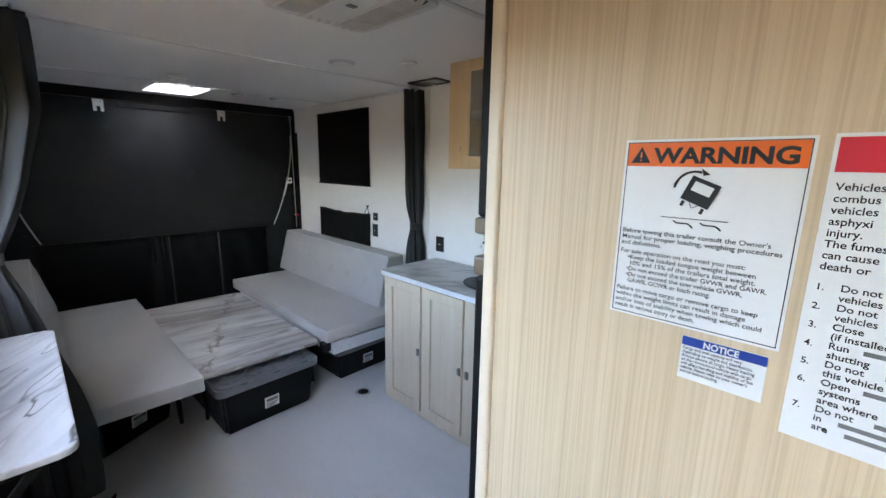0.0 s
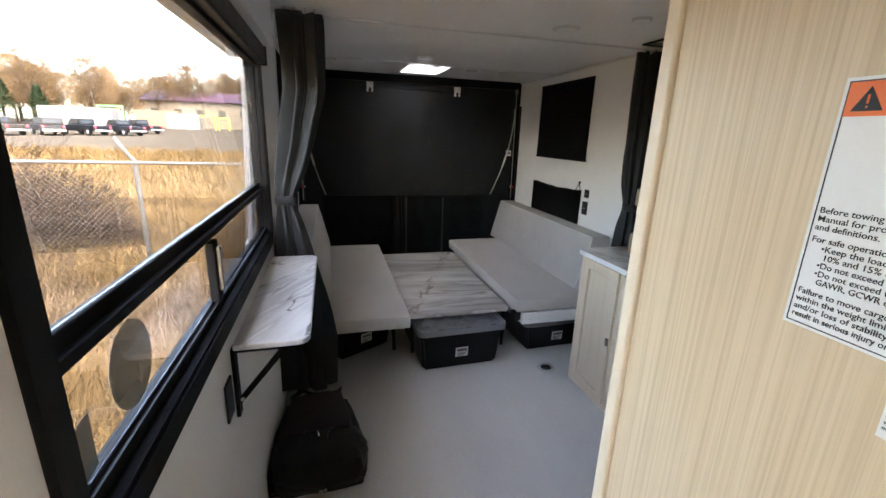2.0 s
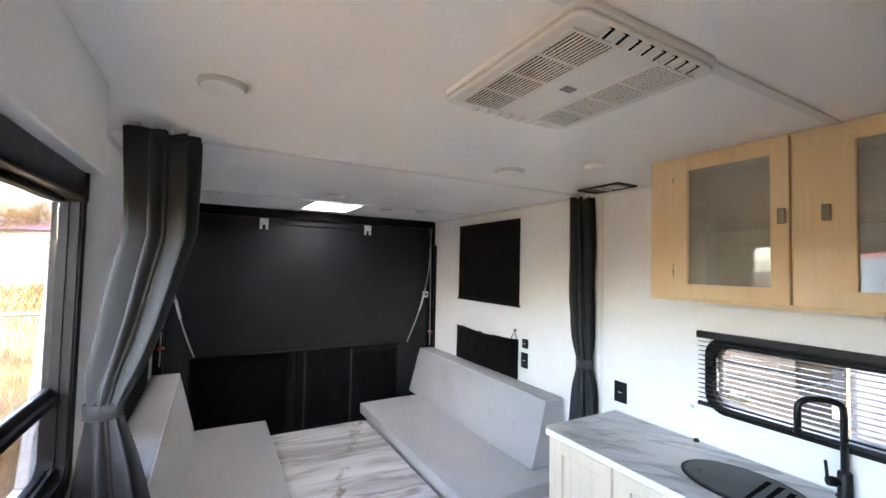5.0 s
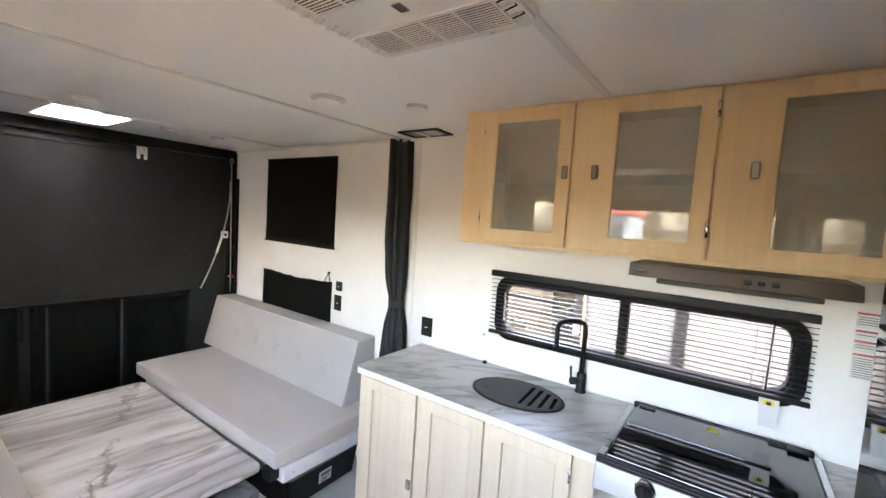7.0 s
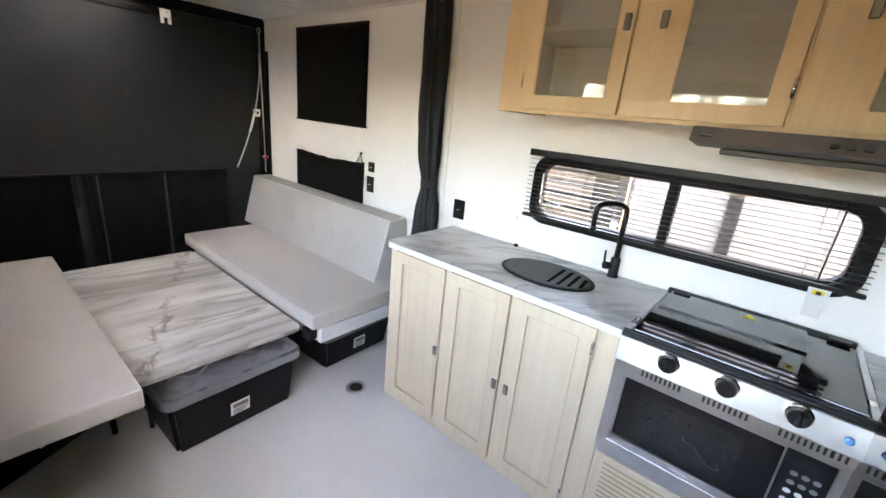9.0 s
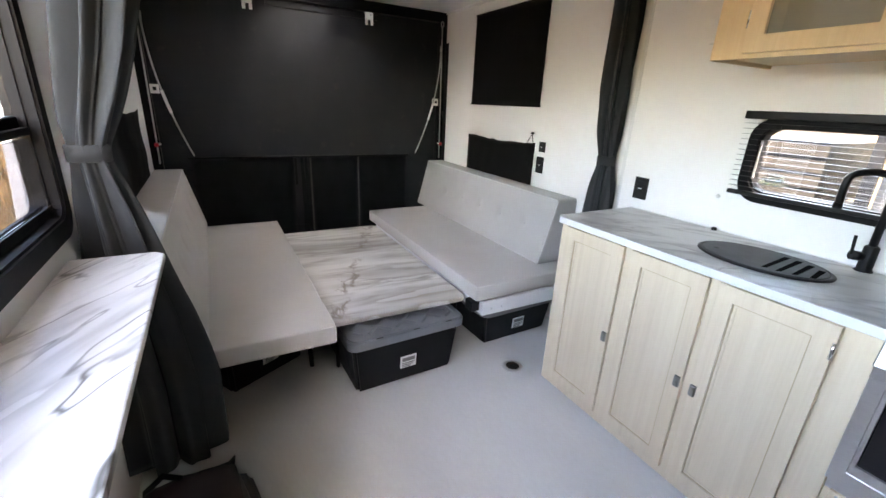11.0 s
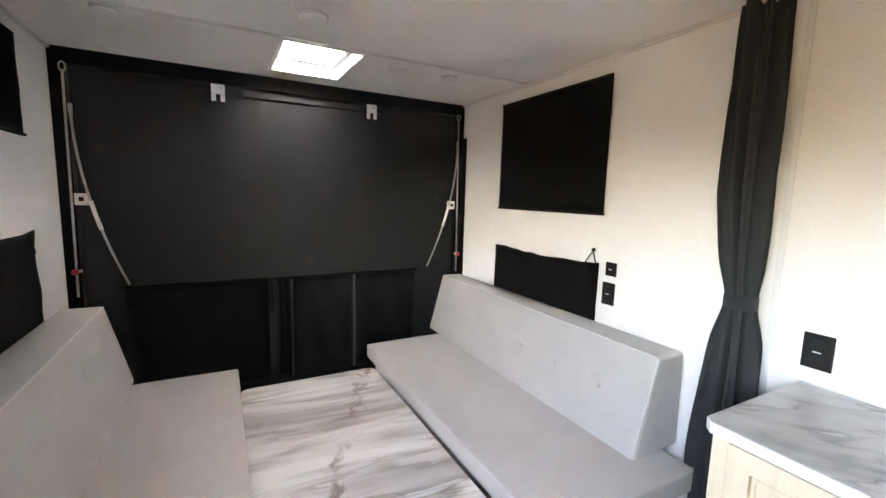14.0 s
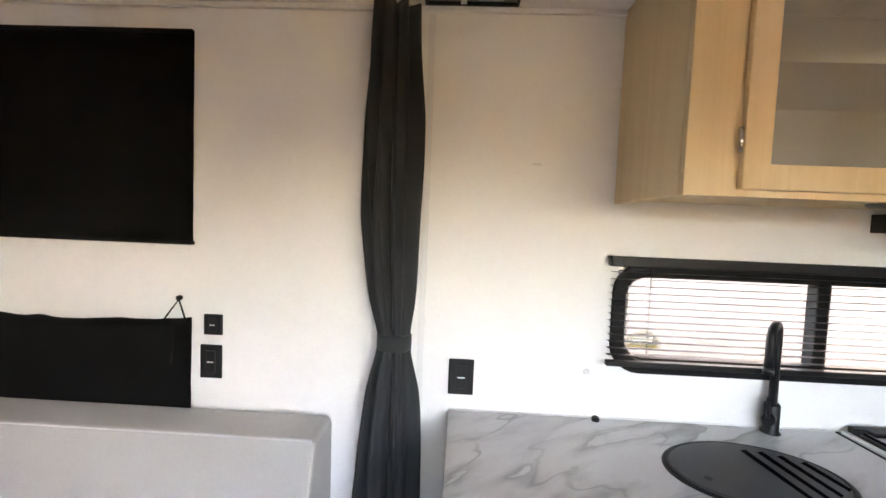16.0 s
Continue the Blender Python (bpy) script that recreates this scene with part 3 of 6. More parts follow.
p.visible_shadow = False

# skylight
sk = thing("skylight", (1.55, 4.34, ZC), "bright white acrylic skylight in the ceiling", "skylight", kind="structure")
bm = bm_new()
x0, x1, y0, y1 = SKY
ring_frame(bm, [(x0 - 0.012, y0 - 0.012), (x1 + 0.012, y0 - 0.012), (x1 + 0.012, y1 + 0.012), (x0 - 0.012, y1 + 0.012)], [(x0 + 0.004, y0 + 0.004), (x1 - 0.004, y0 + 0.004), (x1 - 0.004, y1 - 0.004), (x0 + 0.004, y1 - 0.004)], "z", ZC - 0.005, ZC - 0.0005)
part("frame", bm, M_WHITEPL, sk)
bm = bm_new()
ring_frame(bm, [(x0 + 0.0005, y0 + 0.0005), (x1 - 0.0005, y0 + 0.0005), (x1 - 0.0005, y1 - 0.0005), (x0 + 0.0005, y1 - 0.0005)], [(x0 + 0.006, y0 + 0.006), (x1 - 0.006, y0 + 0.006), (x1 - 0.006, y1 - 0.006), (x0 + 0.006, y1 - 0.006)], "z", ZC, ZC + 0.11)
part("shaft", bm, M_WHITEPL, sk)
bm = bm_new()
N = 10
grid = [[bm.verts.new((x0 + (x1 - x0) * a / N, y0 + (y1 - y0) * b / N, ZC + 0.112 + 0.07 * (math.sin(math.pi * a / N) * math.sin(math.pi * b / N)) ** 0.5)) for b in range(N + 1)] for a in range(N + 1)]
for a in range(N):
    for b in range(N):
        bm.faces.new((grid[a][b], grid[a + 1][b], grid[a + 1][b + 1], grid[a][b + 1])).smooth = True
bmesh.ops.solidify(bm, geom=bm.faces[:], thickness=0.003)
part("dome", bm, M_ACRYL, sk)
def rim_of(d):
    return [(x0 + d, y0 + d), (x1 - d, y0 + d), (x1 - d, y1 - d), (x0 + d, y1 - d)]
part("inner_flange", ring_frame(bm_new(), rim_of(0.0065), rim_of(0.034), "z", ZC + 0.062, ZC + 0.068), M_WHITEPL, sk)
for x in (x0 + 0.13, x1 - 0.13):
    part("dome_rib", box(bm_new(), x - 0.006, x + 0.006, y0 + 0.0345, y1 - 0.0345, ZC + 0.062, ZC + 0.068, 0.001, 1), M_WHITEPL, sk)


# ---------------------------------------------------------------- ramp door
def ramp_door():
    d = thing("ramp_door", (1.55, YR + 0.05, 0.0), "black rear ramp door, closed, with springs and latches", "ramp door")
    y = YR + 0.045
    part("panel", box(bm_new(), XL + 0.063, XR - 0.063, y, y + 0.04, 0.005, 2.063, 0.004, 1), M_BLACKPANEL, d)
    part("top_bar", box(bm_new(), 1.23, 2.09, y - 0.022, y - 0.0005, 2.012, 2.048, 0.004, 2), M_BLACKPANEL, d, "black horizontal grab bar")
    for x in (1.105, 1.996):
        bm = bm_new()
        box(bm, x - 0.034, x + 0.034, YR - 0.028, YR - 0.022, 2.0, 2.055, 0.003, 2)
        box(bm, x - 0.034, x - 0.011, YR - 0.028, YR - 0.022, 1.962, 1.9995, 0.003, 2)
        box(bm, x + 0.011, x + 0.034, YR - 0.028, YR - 0.022, 1.962, 1.9995, 0.003, 2)
        box(bm, x - 0.034, x + 0.034, YR - 0.0215, YR - 0.0005, 2.049, 2.055, 0.002, 1)
        h = part("bed_hook", bm, M_WHITEPL, d, "white slotted bracket")
        part("bolt", lathe(bm_new(), (x + 0.012, YR - 0.0285, 2.035), [(0.006, 0.0), (0.006, -0.003)], 10, "y"), M_GALV, h)
    # folded screen along the lower half
    for a, b in ((0.62, 1.345), (1.40, 1.475), (1.49, 1.885), (1.90, 2.36)):
        bm = bm_new()
        nx, nz = 14, 16
        vs = [[bm.verts.new((a + (b - a) * i / nx, y - 0.012 - 0.006 * noise.noise((i * 0.35 + a * 7, j * 0.22, 3.0)) - 0.004 * math.sin(i * 0.9 + j * 0.3), 0.25 + 0.672 * j / nz)) for j in range(nz + 1)] for i in range(nx + 1)]
        for i in range(nx):
            for j in range(nz):
                bm.faces.new((vs[i][j], vs[i + 1][j], vs[i + 1][j + 1], vs[i][j + 1])).smooth = True
        bmesh.ops.solidify(bm, geom=bm.faces[:], thickness=0.003)
        part("screen_panel", bm, M_VINYLBLK, d)
    for x in (1.482, 1.892):
        part("webbing", box(bm_new(), x - 0.006, x + 0.006, y - 0.028, y - 0.022, 0.26, 0.915, 0.001, 1), M_WEB, d, "grey vertical webbing strip")
    part("screen_bar", box(bm_new(), 0.60, 2.38, y - 0.02, y - 0.006, 0.923, 0.937, 0.003, 1), M_BLACKFRAME, d)
    part("screen_strap", box(bm_new(), 1.352, 1.372, y - 0.022, y - 0.017, 0.70, 0.92, 0.001, 1), M_BLACKFAB, d)
    for s, xr, xr2, xs, xe, xb in ((-1, 0.441, 0.430, 0.464, 0.650, 0.473), (1, 2.667, 2.681, 2.651, 2.420, 2.622)):
        yy = YR - 0.012
        r = part("lift_rod", rod(bm_new(), [(xr, yy, 2.03), (xr2, yy, 0.90)], 0.0055, 8), M_GALV, d, "thin galvanised lift rod")
        part("eye", rod(bm_new(), [(xr + 0.013 * math.cos(q), yy, 2.045 + 0.022 * math.sin(q)) for q in [k * math.pi / 6 for k in range(13)]], 0.004, 6), M_GALV, r)
        part("knob", lathe(bm_new(), (xr2 + 0.0 * s, yy - 0.018, 1.035), [(0.008, 0.012), (0.014, 0.006), (0.015, -0.006), (0.010, -0.014)], 12, "y"), M_RED, r, "red plastic knob")
        part("pin", rod(bm_new(), [(xr2 - 0.028 * s, yy - 0.016, 1.04), (xr2 - 0.012 * s, yy - 0.016, 1.037)], 0.007, 8), M_WHITEPL, r)
        pts = [(xs + (xe - xs) * (t ** 1.9), yy - 0.022, 1.84 - 0.885 * t) for t in [k / 12 for k in range(13)]]
        c = part("cable", rod(bm_new(), pts, 0.006, 7), M_GALV, d, "galvanised cable arm hanging in a curve")
        part("sleeve", rod(bm_new(), [pts[6], pts[7], pts[8]], 0.010, 8), M_WHITEPL, c, "white plastic sleeve")
        part("clevis", rod(bm_new(), [(xs, yy - 0.022, 1.87), (xs, yy - 0.022, 1.825)], 0.009, 8), M_GALV, c)
        lp = part("latch_plate", box(bm_new(), xb - 0.026, xb + 0.026, yy - 0.008, yy + 0.02, 1.375, 1.435, 0.003, 2), M_WHITEPL, d, "white latch plate")
        part("latch_hole", box(bm_new(), xb - 0.008, xb + 0.012, yy - 0.0115, yy - 0.0085, 1.395, 1.417, 0.001, 1), M_BLACKPLASTIC, lp)
    part("hinge_pin", rod(bm_new(), [(XR - 0.012, YR - 0.02, 1.27), (XR - 0.012, YR - 0.02, 1.33)], 0.012, 8), M_BLACKPLASTIC, d)


ramp_door()


# ---------------------------------------------------------------- sofas, table, totes
M_BUTTON = fabric("vinyl_button", (0.42, 0.405, 0.38), 520, 0.1, 0.6)


def button(bm, p, d):
    lathe(bm, p, [(0.010, 0.0), (0.009, d * 0.003), (0.004, d * 0.0045)], 14, "x")


def piping(bm, pts, r=0.004):
    rod(bm, pts + [pts[0]], r, 6)


def cushion(bm, x0, x1, y0, y1, z0, z1, crown=0.012):
    """A seat cushion with soft edges and a slightly crowned top."""
    box(bm, x0, x1, y0, y1, z0, z1, 0.010, 3)
    bmesh.ops.subdivide_edges(bm, edges=[e for e in bm.edges if e.calc_length() > 0.2], cuts=10, use_grid_fill=True)
    for v in bm.verts:
        if v.co.z > (z0 + z1) / 2:
            fx, fy = (v.co.x - x0) / (x1 - x0), (v.co.y - y0) / (y1 - y0)
            v.co.z += crown * (max(0, 4 * fx * (1 - fx)) ** 0.6) * (max(0, 4 * fy * (1 - fy)) ** 0.35) + 0.002 * noise.noise((v.co.x * 5, v.co.y * 5, 1))
    crisp(bm)
    return bm


def crisp(bm, limit=0.4):
    """Smooth shading with the rounded edges kept crisp."""
    for f in bm.faces:
        f.smooth = True
    for e in bm.edges:
        e.smooth = len(e.link_faces) == 2 and e.calc_face_angle(0) < limit


def back_cushion(face, y0, y1, dents, f, s):
    """A wedge cushion drawn out along y, its front dented round each button."""
    bm = bm_new()
    cx, cz = sum(p[0] for p in face) / 4, sum(p[1] for p in face) / 4
    sec, front = [], []
    for i in range(4):
        a, b, p = Vector(face[i - 1]), Vector(face[(i + 1) % 4]), Vector(face[i])
        u, w = (a - p).normalized() * 0.012, (b - p).normalized() * 0.012
        for k in range(4):
            q = k / 3
            sec.append(p + u * (1 - q) ** 2 + w * q * q)
            front.append(None)
        if i == 0:
            for k in range(1, 16):
                sec.append((p + w).lerp(b - w, k / 16))
                front.append(k / 16)
    n = int((y1 - y0) / 0.016)
    ys = [(y0, 0.93), (y0 + 0.003, 0.965), (y0 + 0.011, 1.0)] + [(y0 + 0.011 + (y1 - y0 - 0.022) * k / n, 1.0) for k in range(1, n)] + [(y1 - 0.011, 1.0), (y1 - 0.003, 0.965), (y1, 0.93)]
    out = Vector((-s, 0, 0.27)).normalized()
    rings = []
    for y, k in ys:
        ring = []
        for p, fr in zip(sec, front):
            q = Vector((cx + (p.x - cx) * k, y, cz + (p.y - cz) * (0.03 + 0.97 * k)))
            if fr is not None and k == 1.0:
                e = min(1, 8 * fr * (1 - fr)) * min(1, (y - y0) / 0.12) * min(1, (y1 - y) / 0.12)
                q += out * (0.010 * e + 0.0025 * e * noise.noise((y * 5, fr * 3, 2 + s)))
                for d in dents:
                    r2 = ((y - d) / 0.024) ** 2 + ((fr - f) * 0.42 / 0.030) ** 2
                    crease = math.exp(-((y - d) / 0.007) ** 2 - ((fr - f) * 0.42 / 0.05) ** 2)
                    q -= out * (0.012 * math.exp(-r2) + 0.004 * crease)
            ring.append(bm.verts.new(q))
        rings.append(ring)
    m = len(sec)
    for A, B in zip(rings, rings[1:]):
        for k in range(m):
            bm.faces.new((A[k], A[(k + 1) % m], B[(k + 1) % m], B[k])).smooth = True
    bm.faces.new(rings[0])
    bm.faces.new(rings[-1][::-1])
    bmesh.ops.recalc_face_normals(bm, faces=bm.faces[:])
    return bm


def sofa(right):
    s = 1 if right else -1
    if right:
        nm, x0, x1, y0, y1, zt = "sofa_bench", 1.922, 2.64, 2.845, 4.61, 0.487
        face = [(2.445, 0.486), (2.550, 0.885), (2.700, 0.885), (2.712, 0.486)]
        yb0, yb1 = 2.972, 4.735
    else:
        nm, x0, x1, y0, y1, zt = "sofa_bench", 0.47, 1.152, 2.765, 4.55, 0.478
        face = [(0.675, 0.482), (0.572, 0.892), (0.405, 0.892), (0.395, 0.482)]
        yb0, yb1 = 2.82, 4.56
    so = thing(nm, ((x0 + x1) / 2, (y0 + y1) / 2, 0.0), "pale grey vinyl bench sofa" + (" beside the kitchen counter" if right else " under the hung black fabric"), "sofa", "facing bench sofas")
    seat = part("seat_cushion", cushion(bm_new(), x0, x1, y0, y1, zt - (0.094 if right else 0.092), zt - 0.008), M_CUSH, so)
    xe = x0 if right else x1
    bm = bm_new()
    rod(bm, [(xe + s * 0.006, y0 + 0.01, zt - 0.012), (xe + s * 0.006, y1 - 0.01, zt - 0.012)], 0.0035, 6)
    rod(bm, [(x0 + 0.01, y0 + 0.006, zt - 0.012), (x1 - 0.01, y0 + 0.006, zt - 0.012)], 0.0035, 6)
    part("piping", bm, M_CUSHW, seat)
    dents, f = ((3.2, 3.468, 3.732, 3.99, 4.255), 0.50) if right else ((2.985, 3.25, 3.51, 3.755, 4.005, 4.277), 0.68)
    back = part("back_cushion", back_cushion(face, yb0, yb1, dents, f, s), M_CUSH, so)
    (bx, bz), (tx, tz) = face[0], face[1]
    bm = bm_new()
    rod(bm, [(tx, yb0 + 0.012, tz - 0.004), (tx, yb1 - 0.012, tz - 0.004)], 0.0035, 6)
    rod(bm, [(tx, yb0 + 0.006, tz - 0.01), (bx, yb0 + 0.006, bz + 0.01)], 0.0035, 6)
    part("piping", bm, M_CUSHW, back)
    for yy in dents:
        bm = bm_new()
        button(bm, (bx + (tx - bx) * f + s * 0.002, yy, bz + (tz - bz) * f), -s)
        part("button", bm, M_BUTTON, back, "small covered button")
    # tilted steel base with rail and legs
    if right:
        part("seat_pan", box(bm_new(), x0 + 0.060, x1 + 0.05, y0 + 0.022, y1, zt - 0.205, zt - 0.112, 0.010, 3), M_WHITEMETAL, so, "white sheet-steel seat pan")
        # added black filler that darkens the gap like the shadow under the cushion
        part("gap_filler", box(bm_new(), x0 + 0.05, x1 + 0.02, y0 + 0.05, y1 - 0.02, zt - 0.1115, zt - 0.0945), M_BLACKPLASTIC, so, "black filler put in for the shadow gap under the cushion")
        part("hinge_block", box(bm_new(), x0 + 0.005, x0 + 0.0595, y0 + 0.05, y0 + 0.12, zt - 0.18, zt - 0.12, 0.005, 2), M_BLACKPLASTIC, so)
        for x in (x0 + 0.12, x0 + 0.19):
            part("screw", lathe(bm_new(), (x, y0 + 0.0215, zt - 0.165), [(0.004, 0), (0.004, -0.003)], 8, "y"), M_GALV, so)
    else:
        part("seat_pan", box(bm_new(), x0, x1 - 0.07, y0 + 0.10, y1, zt - 0.13, zt - 0.0925, 0.004, 2), M_BLACKFRAME, so, "black steel seat frame")
    for x, y in ((1.955, 3.13), (1.955, 4.45), (2.66, 3.2), (2.66, 4.45)) if right else ((1.10, 3.215), (1.10, 4.40), (0.45, 3.2), (0.45, 4.40)):
        part("leg", rod(bm_new(), [(x, y, zt - 0.126 if not right else zt - 0.20), (x - 0.012 * s, y - 0.01, 0.0)], [0.018, 0.012], 10), M_BLACKFRAME, so)
    return so


sofa(True)
sofa(False)

tb = thing("drop_in_table", (1.53, 3.67, 0.0), "white marble-patterned table top bridging the two sofas", "table")
bm = bm_new()
prism(bm, round_rect(1.154, 1.905, 2.915, 4.42, 0.045), "z", 0.377, 0.398, 0.003, 2)
part("tabletop", bm, M_MARBLE_T, tb)
for x in (1.24, 1.80):
    part("support_rail", box(bm_new(), x - 0.02, x + 0.02, 2.99, 4.36, 0.352, 0.3765, 0.003, 1), M_BLACKFRAME, tb)
for x in (1.24, 1.80):
    for y in (3.14, 4.30):
        part("leg", rod(bm_new(), [(x, y, 0.352), (x, y, 0.0)], [0.014, 0.011], 8), M_BLACKFRAME, tb)


def tote(at, wx, wy, h, turn, label, bars=True):
    """A tapered storage tote with ribbed lid and a paper label on its front."""
    t = thing("storage_tote", (0, 0, 0), label, "storage bin", "black totes under the sofas")
    k = 0.90
    lo = [(-wx / 2 * k, 0.03), (wx / 2 * k, 0.03), (wx / 2 * k, wy - 0.03), (-wx / 2 * k, wy - 0.03)]
    hi = [(-wx / 2, 0), (wx / 2, 0), (wx / 2, wy), (-wx / 2, wy)]
    bm = bm_new()
    A = [bm.verts.new((*p, 0.0)) for p in lo]
    B = [bm.verts.new((*p, h - 0.03)) for p in hi]
    fs = [bm.faces.new(A[::-1]), bm.faces.new(B)] + [bm.faces.new((A[i], A[(i + 1) % 4], B[(i + 1) % 4], B[i])) for i in range(4)]
    bmesh.ops.recalc_face_normals(bm, faces=fs)
    bmesh.ops.bevel(bm, geom=bm.edges[:], offset=0.018, segments=3, affect='EDGES')
    part("body", bm, M_BINBLK, t)
    bm = bm_new()
    prism(bm, round_rect(-wx / 2 - 0.022, wx / 2 + 0.022, -0.024, wy + 0.024, 0.05), "z", h - 0.058, h - 0.012, 0.006, 2)
    lid = part("lid", bm, M_BINLID, t, "grey ribbed plastic lid")
    part("lid_rim", ring_frame(bm_new(), round_rect(-wx / 2 - 0.012, wx / 2 + 0.012, -0.014, wy + 0.014, 0.05), round_rect(-wx / 2 + 0.012, wx / 2 - 0.012, 0.01, wy - 0.01, 0.04), "z", h - 0.0125, h - 0.002), M_BINLID, lid)
    x0, x1, y0, y1 = -wx / 2 + 0.03, wx / 2 - 0.03, 0.03, wy - 0.03
    bm = bm_new()
    for c in [i * 0.13 - 0.4 for i in range(12)]:
        for sgn in (1, -1):
            pts = []
            for q in range(41):
                x = x0 + (x1 - x0) * q / 40
                y = y0 + c + 0.2 + sgn * (x - (x0 + x1) / 2) * 0.9
                if y0 <= y <= y1:
                    pts.append((x, y, h - 0.010))
            if len(pts) > 2:
                rod(bm, [pts[0], pts[-1]], 0.0085, 5)
    part("lid_rib", bm, M_BINLID, lid)["kind"] = "stuff"
    for x in (-wx * 0.28, wx * 0.05, wx * 0.36):
        part("lid_slot", box(bm_new(), x - 0.018, x + 0.018, -0.018, -0.005, h - 0.0118, h - 0.0095), M_BLACKPLASTIC, lid)
    zl, f = h * 0.27, 0.016
    lab = part("paper_label", box(bm_new(), -0.045, 0.045, f - 0.003, f - 0.001, zl, zl + 0.072), M_PAPER, t, "white paper label")
    for bx in lab.data.vertices:
        bx.co.y += (0.072 / 2 - (bx.co.z - zl)) * 0.075
    part("print_bar", box(bm_new(), -0.036, 0.036, f - 0.0075, f - 0.006, zl + 0.042, zl + 0.062), M_GREYPL, lab)
    for i in range(3):
        part("print_bar", box(bm_new(), -0.036, 0.034 - 0.01 * i, f - 0.0065, f - 0.005, zl + 0.028 - i * 0.010, zl + 0.033 - i * 0.010), M_GREYPL, lab)
    t.location = at
    t.rotation_euler = (0, 0, radians(turn))
    return t


tote((1.535, 2.845, 0.0), 0.60, 0.76, 0.335, 2.0, "black storage tote with grey lid under the table front")
tote((2.345, 2.965, 0.0), 0.55, 0.76, 0.272, 2.0, "black storage tote with paper label under the sofa pan")
tote((0.915, 3.19, 0.0), 0.46, 0.60, 0.33, 29.0, "black storage tote standing askew under the sofa")


# ---------------------------------------------------------------- kitchen
def shaker_door(parent, x, y0, y1, z0, z1, material, stile=0.055, th=0.018, glass_mat=None, wide=None):
    """A framed door on the plane x, facing -x: frame, recessed panel or pane; wide is the pull-side stile."""
    wide = wide or stile
    d = part("door", ring_frame(bm_new(), [(y0, z0), (y1, z0), (y1, z1), (y0, z1)], [(y0 + stile, z0 + stile), (y1 - wide, z0 + stile), (y1 - wide, z1 - stile), (y0 + stile, z1 - stile)], "x", x - th, x - 0.0008), material, parent)
    bv = d.modifiers.new("edge", "BEVEL")
    bv.width, bv.segments, bv.limit_method = 0.0025, 2, 'ANGLE'
    a = (y0 + stile + 0.0005, y1 - wide - 0.0005, z0 + stile + 0.0005, z1 - stile - 0.0005)
    if glass_mat:
        p = part("pane", box(bm_new(), x - 0.009, x - 0.006, *a), glass_mat, d, "grey tinted glass pane")
        p.visible_shadow = False
    else:
        part("panel", box(bm_new(), x - th + 0.010, x - 0.001, *a), material, d)
        bm = bm_new()
        q = 0.011
        ring_frame(bm, [(a[0], a[2]), (a[1], a[2]), (a[1], a[3]), (a[0], a[3])], [(a[0] + q, a[2] + q), (a[1] - q, a[2] + q), (a[1] - q, a[3] - q), (a[0] + q, a[3] - q)], "x", x - th + 0.0075, x - th + 0.0098)
        part("bead", bm, material, d)
        # thin brown ring that puts the groove's shade into colour
        g = 0.0028
        bm = ring_frame(bm_new(), [(a[0], a[2]), (a[1], a[2]), (a[1], a[3]), (a[0], a[3])], [(a[0] + g, a[2] + g), (a[1] - g, a[2] + g), (a[1] - g, a[3] - g), (a[0] + g, a[3] - g)], "x", x - th + 0.0055, x - th + 0.0073)
        part("groove", bm, M_OAKD, d, "thin brown ring for the shade in the groove round the panel")
    return d


def pull(door, x, y, z, h=0.045):
    bm = box(bm_new(), x - 0.012, x, y - 0.011, y + 0.011, z - h / 2, z + h / 2, 0.004, 2)
    part("pull", bm, M_PEWTER, door, "small pewter square pull")


def hinge(door, x, y, z):
    part("hinge", rod(bm_new(), [(x - 0.004, y, z - 0.026), (x - 0.004, y, z + 0.026)], 0.0055, 8), M_CHROME, door)


def base_cabinet():
    c = thing("base_cabinet", (2.48, 2.02, 0.0), "pale oak base cabinet with three shaker doors under the sink", "kitchen cabinet")
    part("body", box(bm_new(), 2.222, XR - 0.001, 1.4385, 2.598, 0.0, 0.882, 0.002, 1), M_OAK, c)
    for y0, y1, py, hy in ((2.226, 2.552, 2.238, 2.548), (1.878, 2.192, 1.893, 2.188), (1.522, 1.846, 1.832, 1.524)):
        d = shaker_door(c, 2.222, y0, y1, 0.045, 0.874, M_OAK)
        pull(d, 2.2035, py, 0.452)
        if y0 < 1.6:
            for z in (0.12, 0.80):
                hinge(d, 2.2045, hy, z)


base_cabinet()

ct = thing("worktop", (2.46, 2.03, 0.8825), "marble-patterned laminate worktop with white edge", "worktop")
slab = part("slab", prism(bm_new(), [(2.192, 1.4375), (2.192, 2.592), (2.212, 2.612), (XR - 0.001, 2.612), (XR - 0.001, 1.4375)], "z", 0.883, 0.915, 0.003, 2), M_MARBLE_C, ct)
part("edge_band", box(bm_new(), 2.1895, 2.1917, 1.4395, 2.590, 0.885, 0.913, 0.0008, 1), M_PAPER, ct, "white laminate front edge")
part("caulk", rod(bm_new(), [(XR - 0.003, 1.44, 0.917), (XR - 0.003, 2.61, 0.917)], 0.003, 6), M_WHITEPL, ct)
solid("worktop", box(bm_new(), 2.2, XR - 0.001, 0.70, 0.812, 0.883, 0.915, 0.003, 2), M_MARBLE_C, "narrow marble-patterned filler worktop beside the stove", "worktop")
solid("filler_panel", box(bm_new(), 2.222, XR - 0.001, 0.70, 0.812, 0.0, 0.8825, 0.002, 1), M_OAK, "pale oak filler panel beside the stove", "kitchen cabinet")
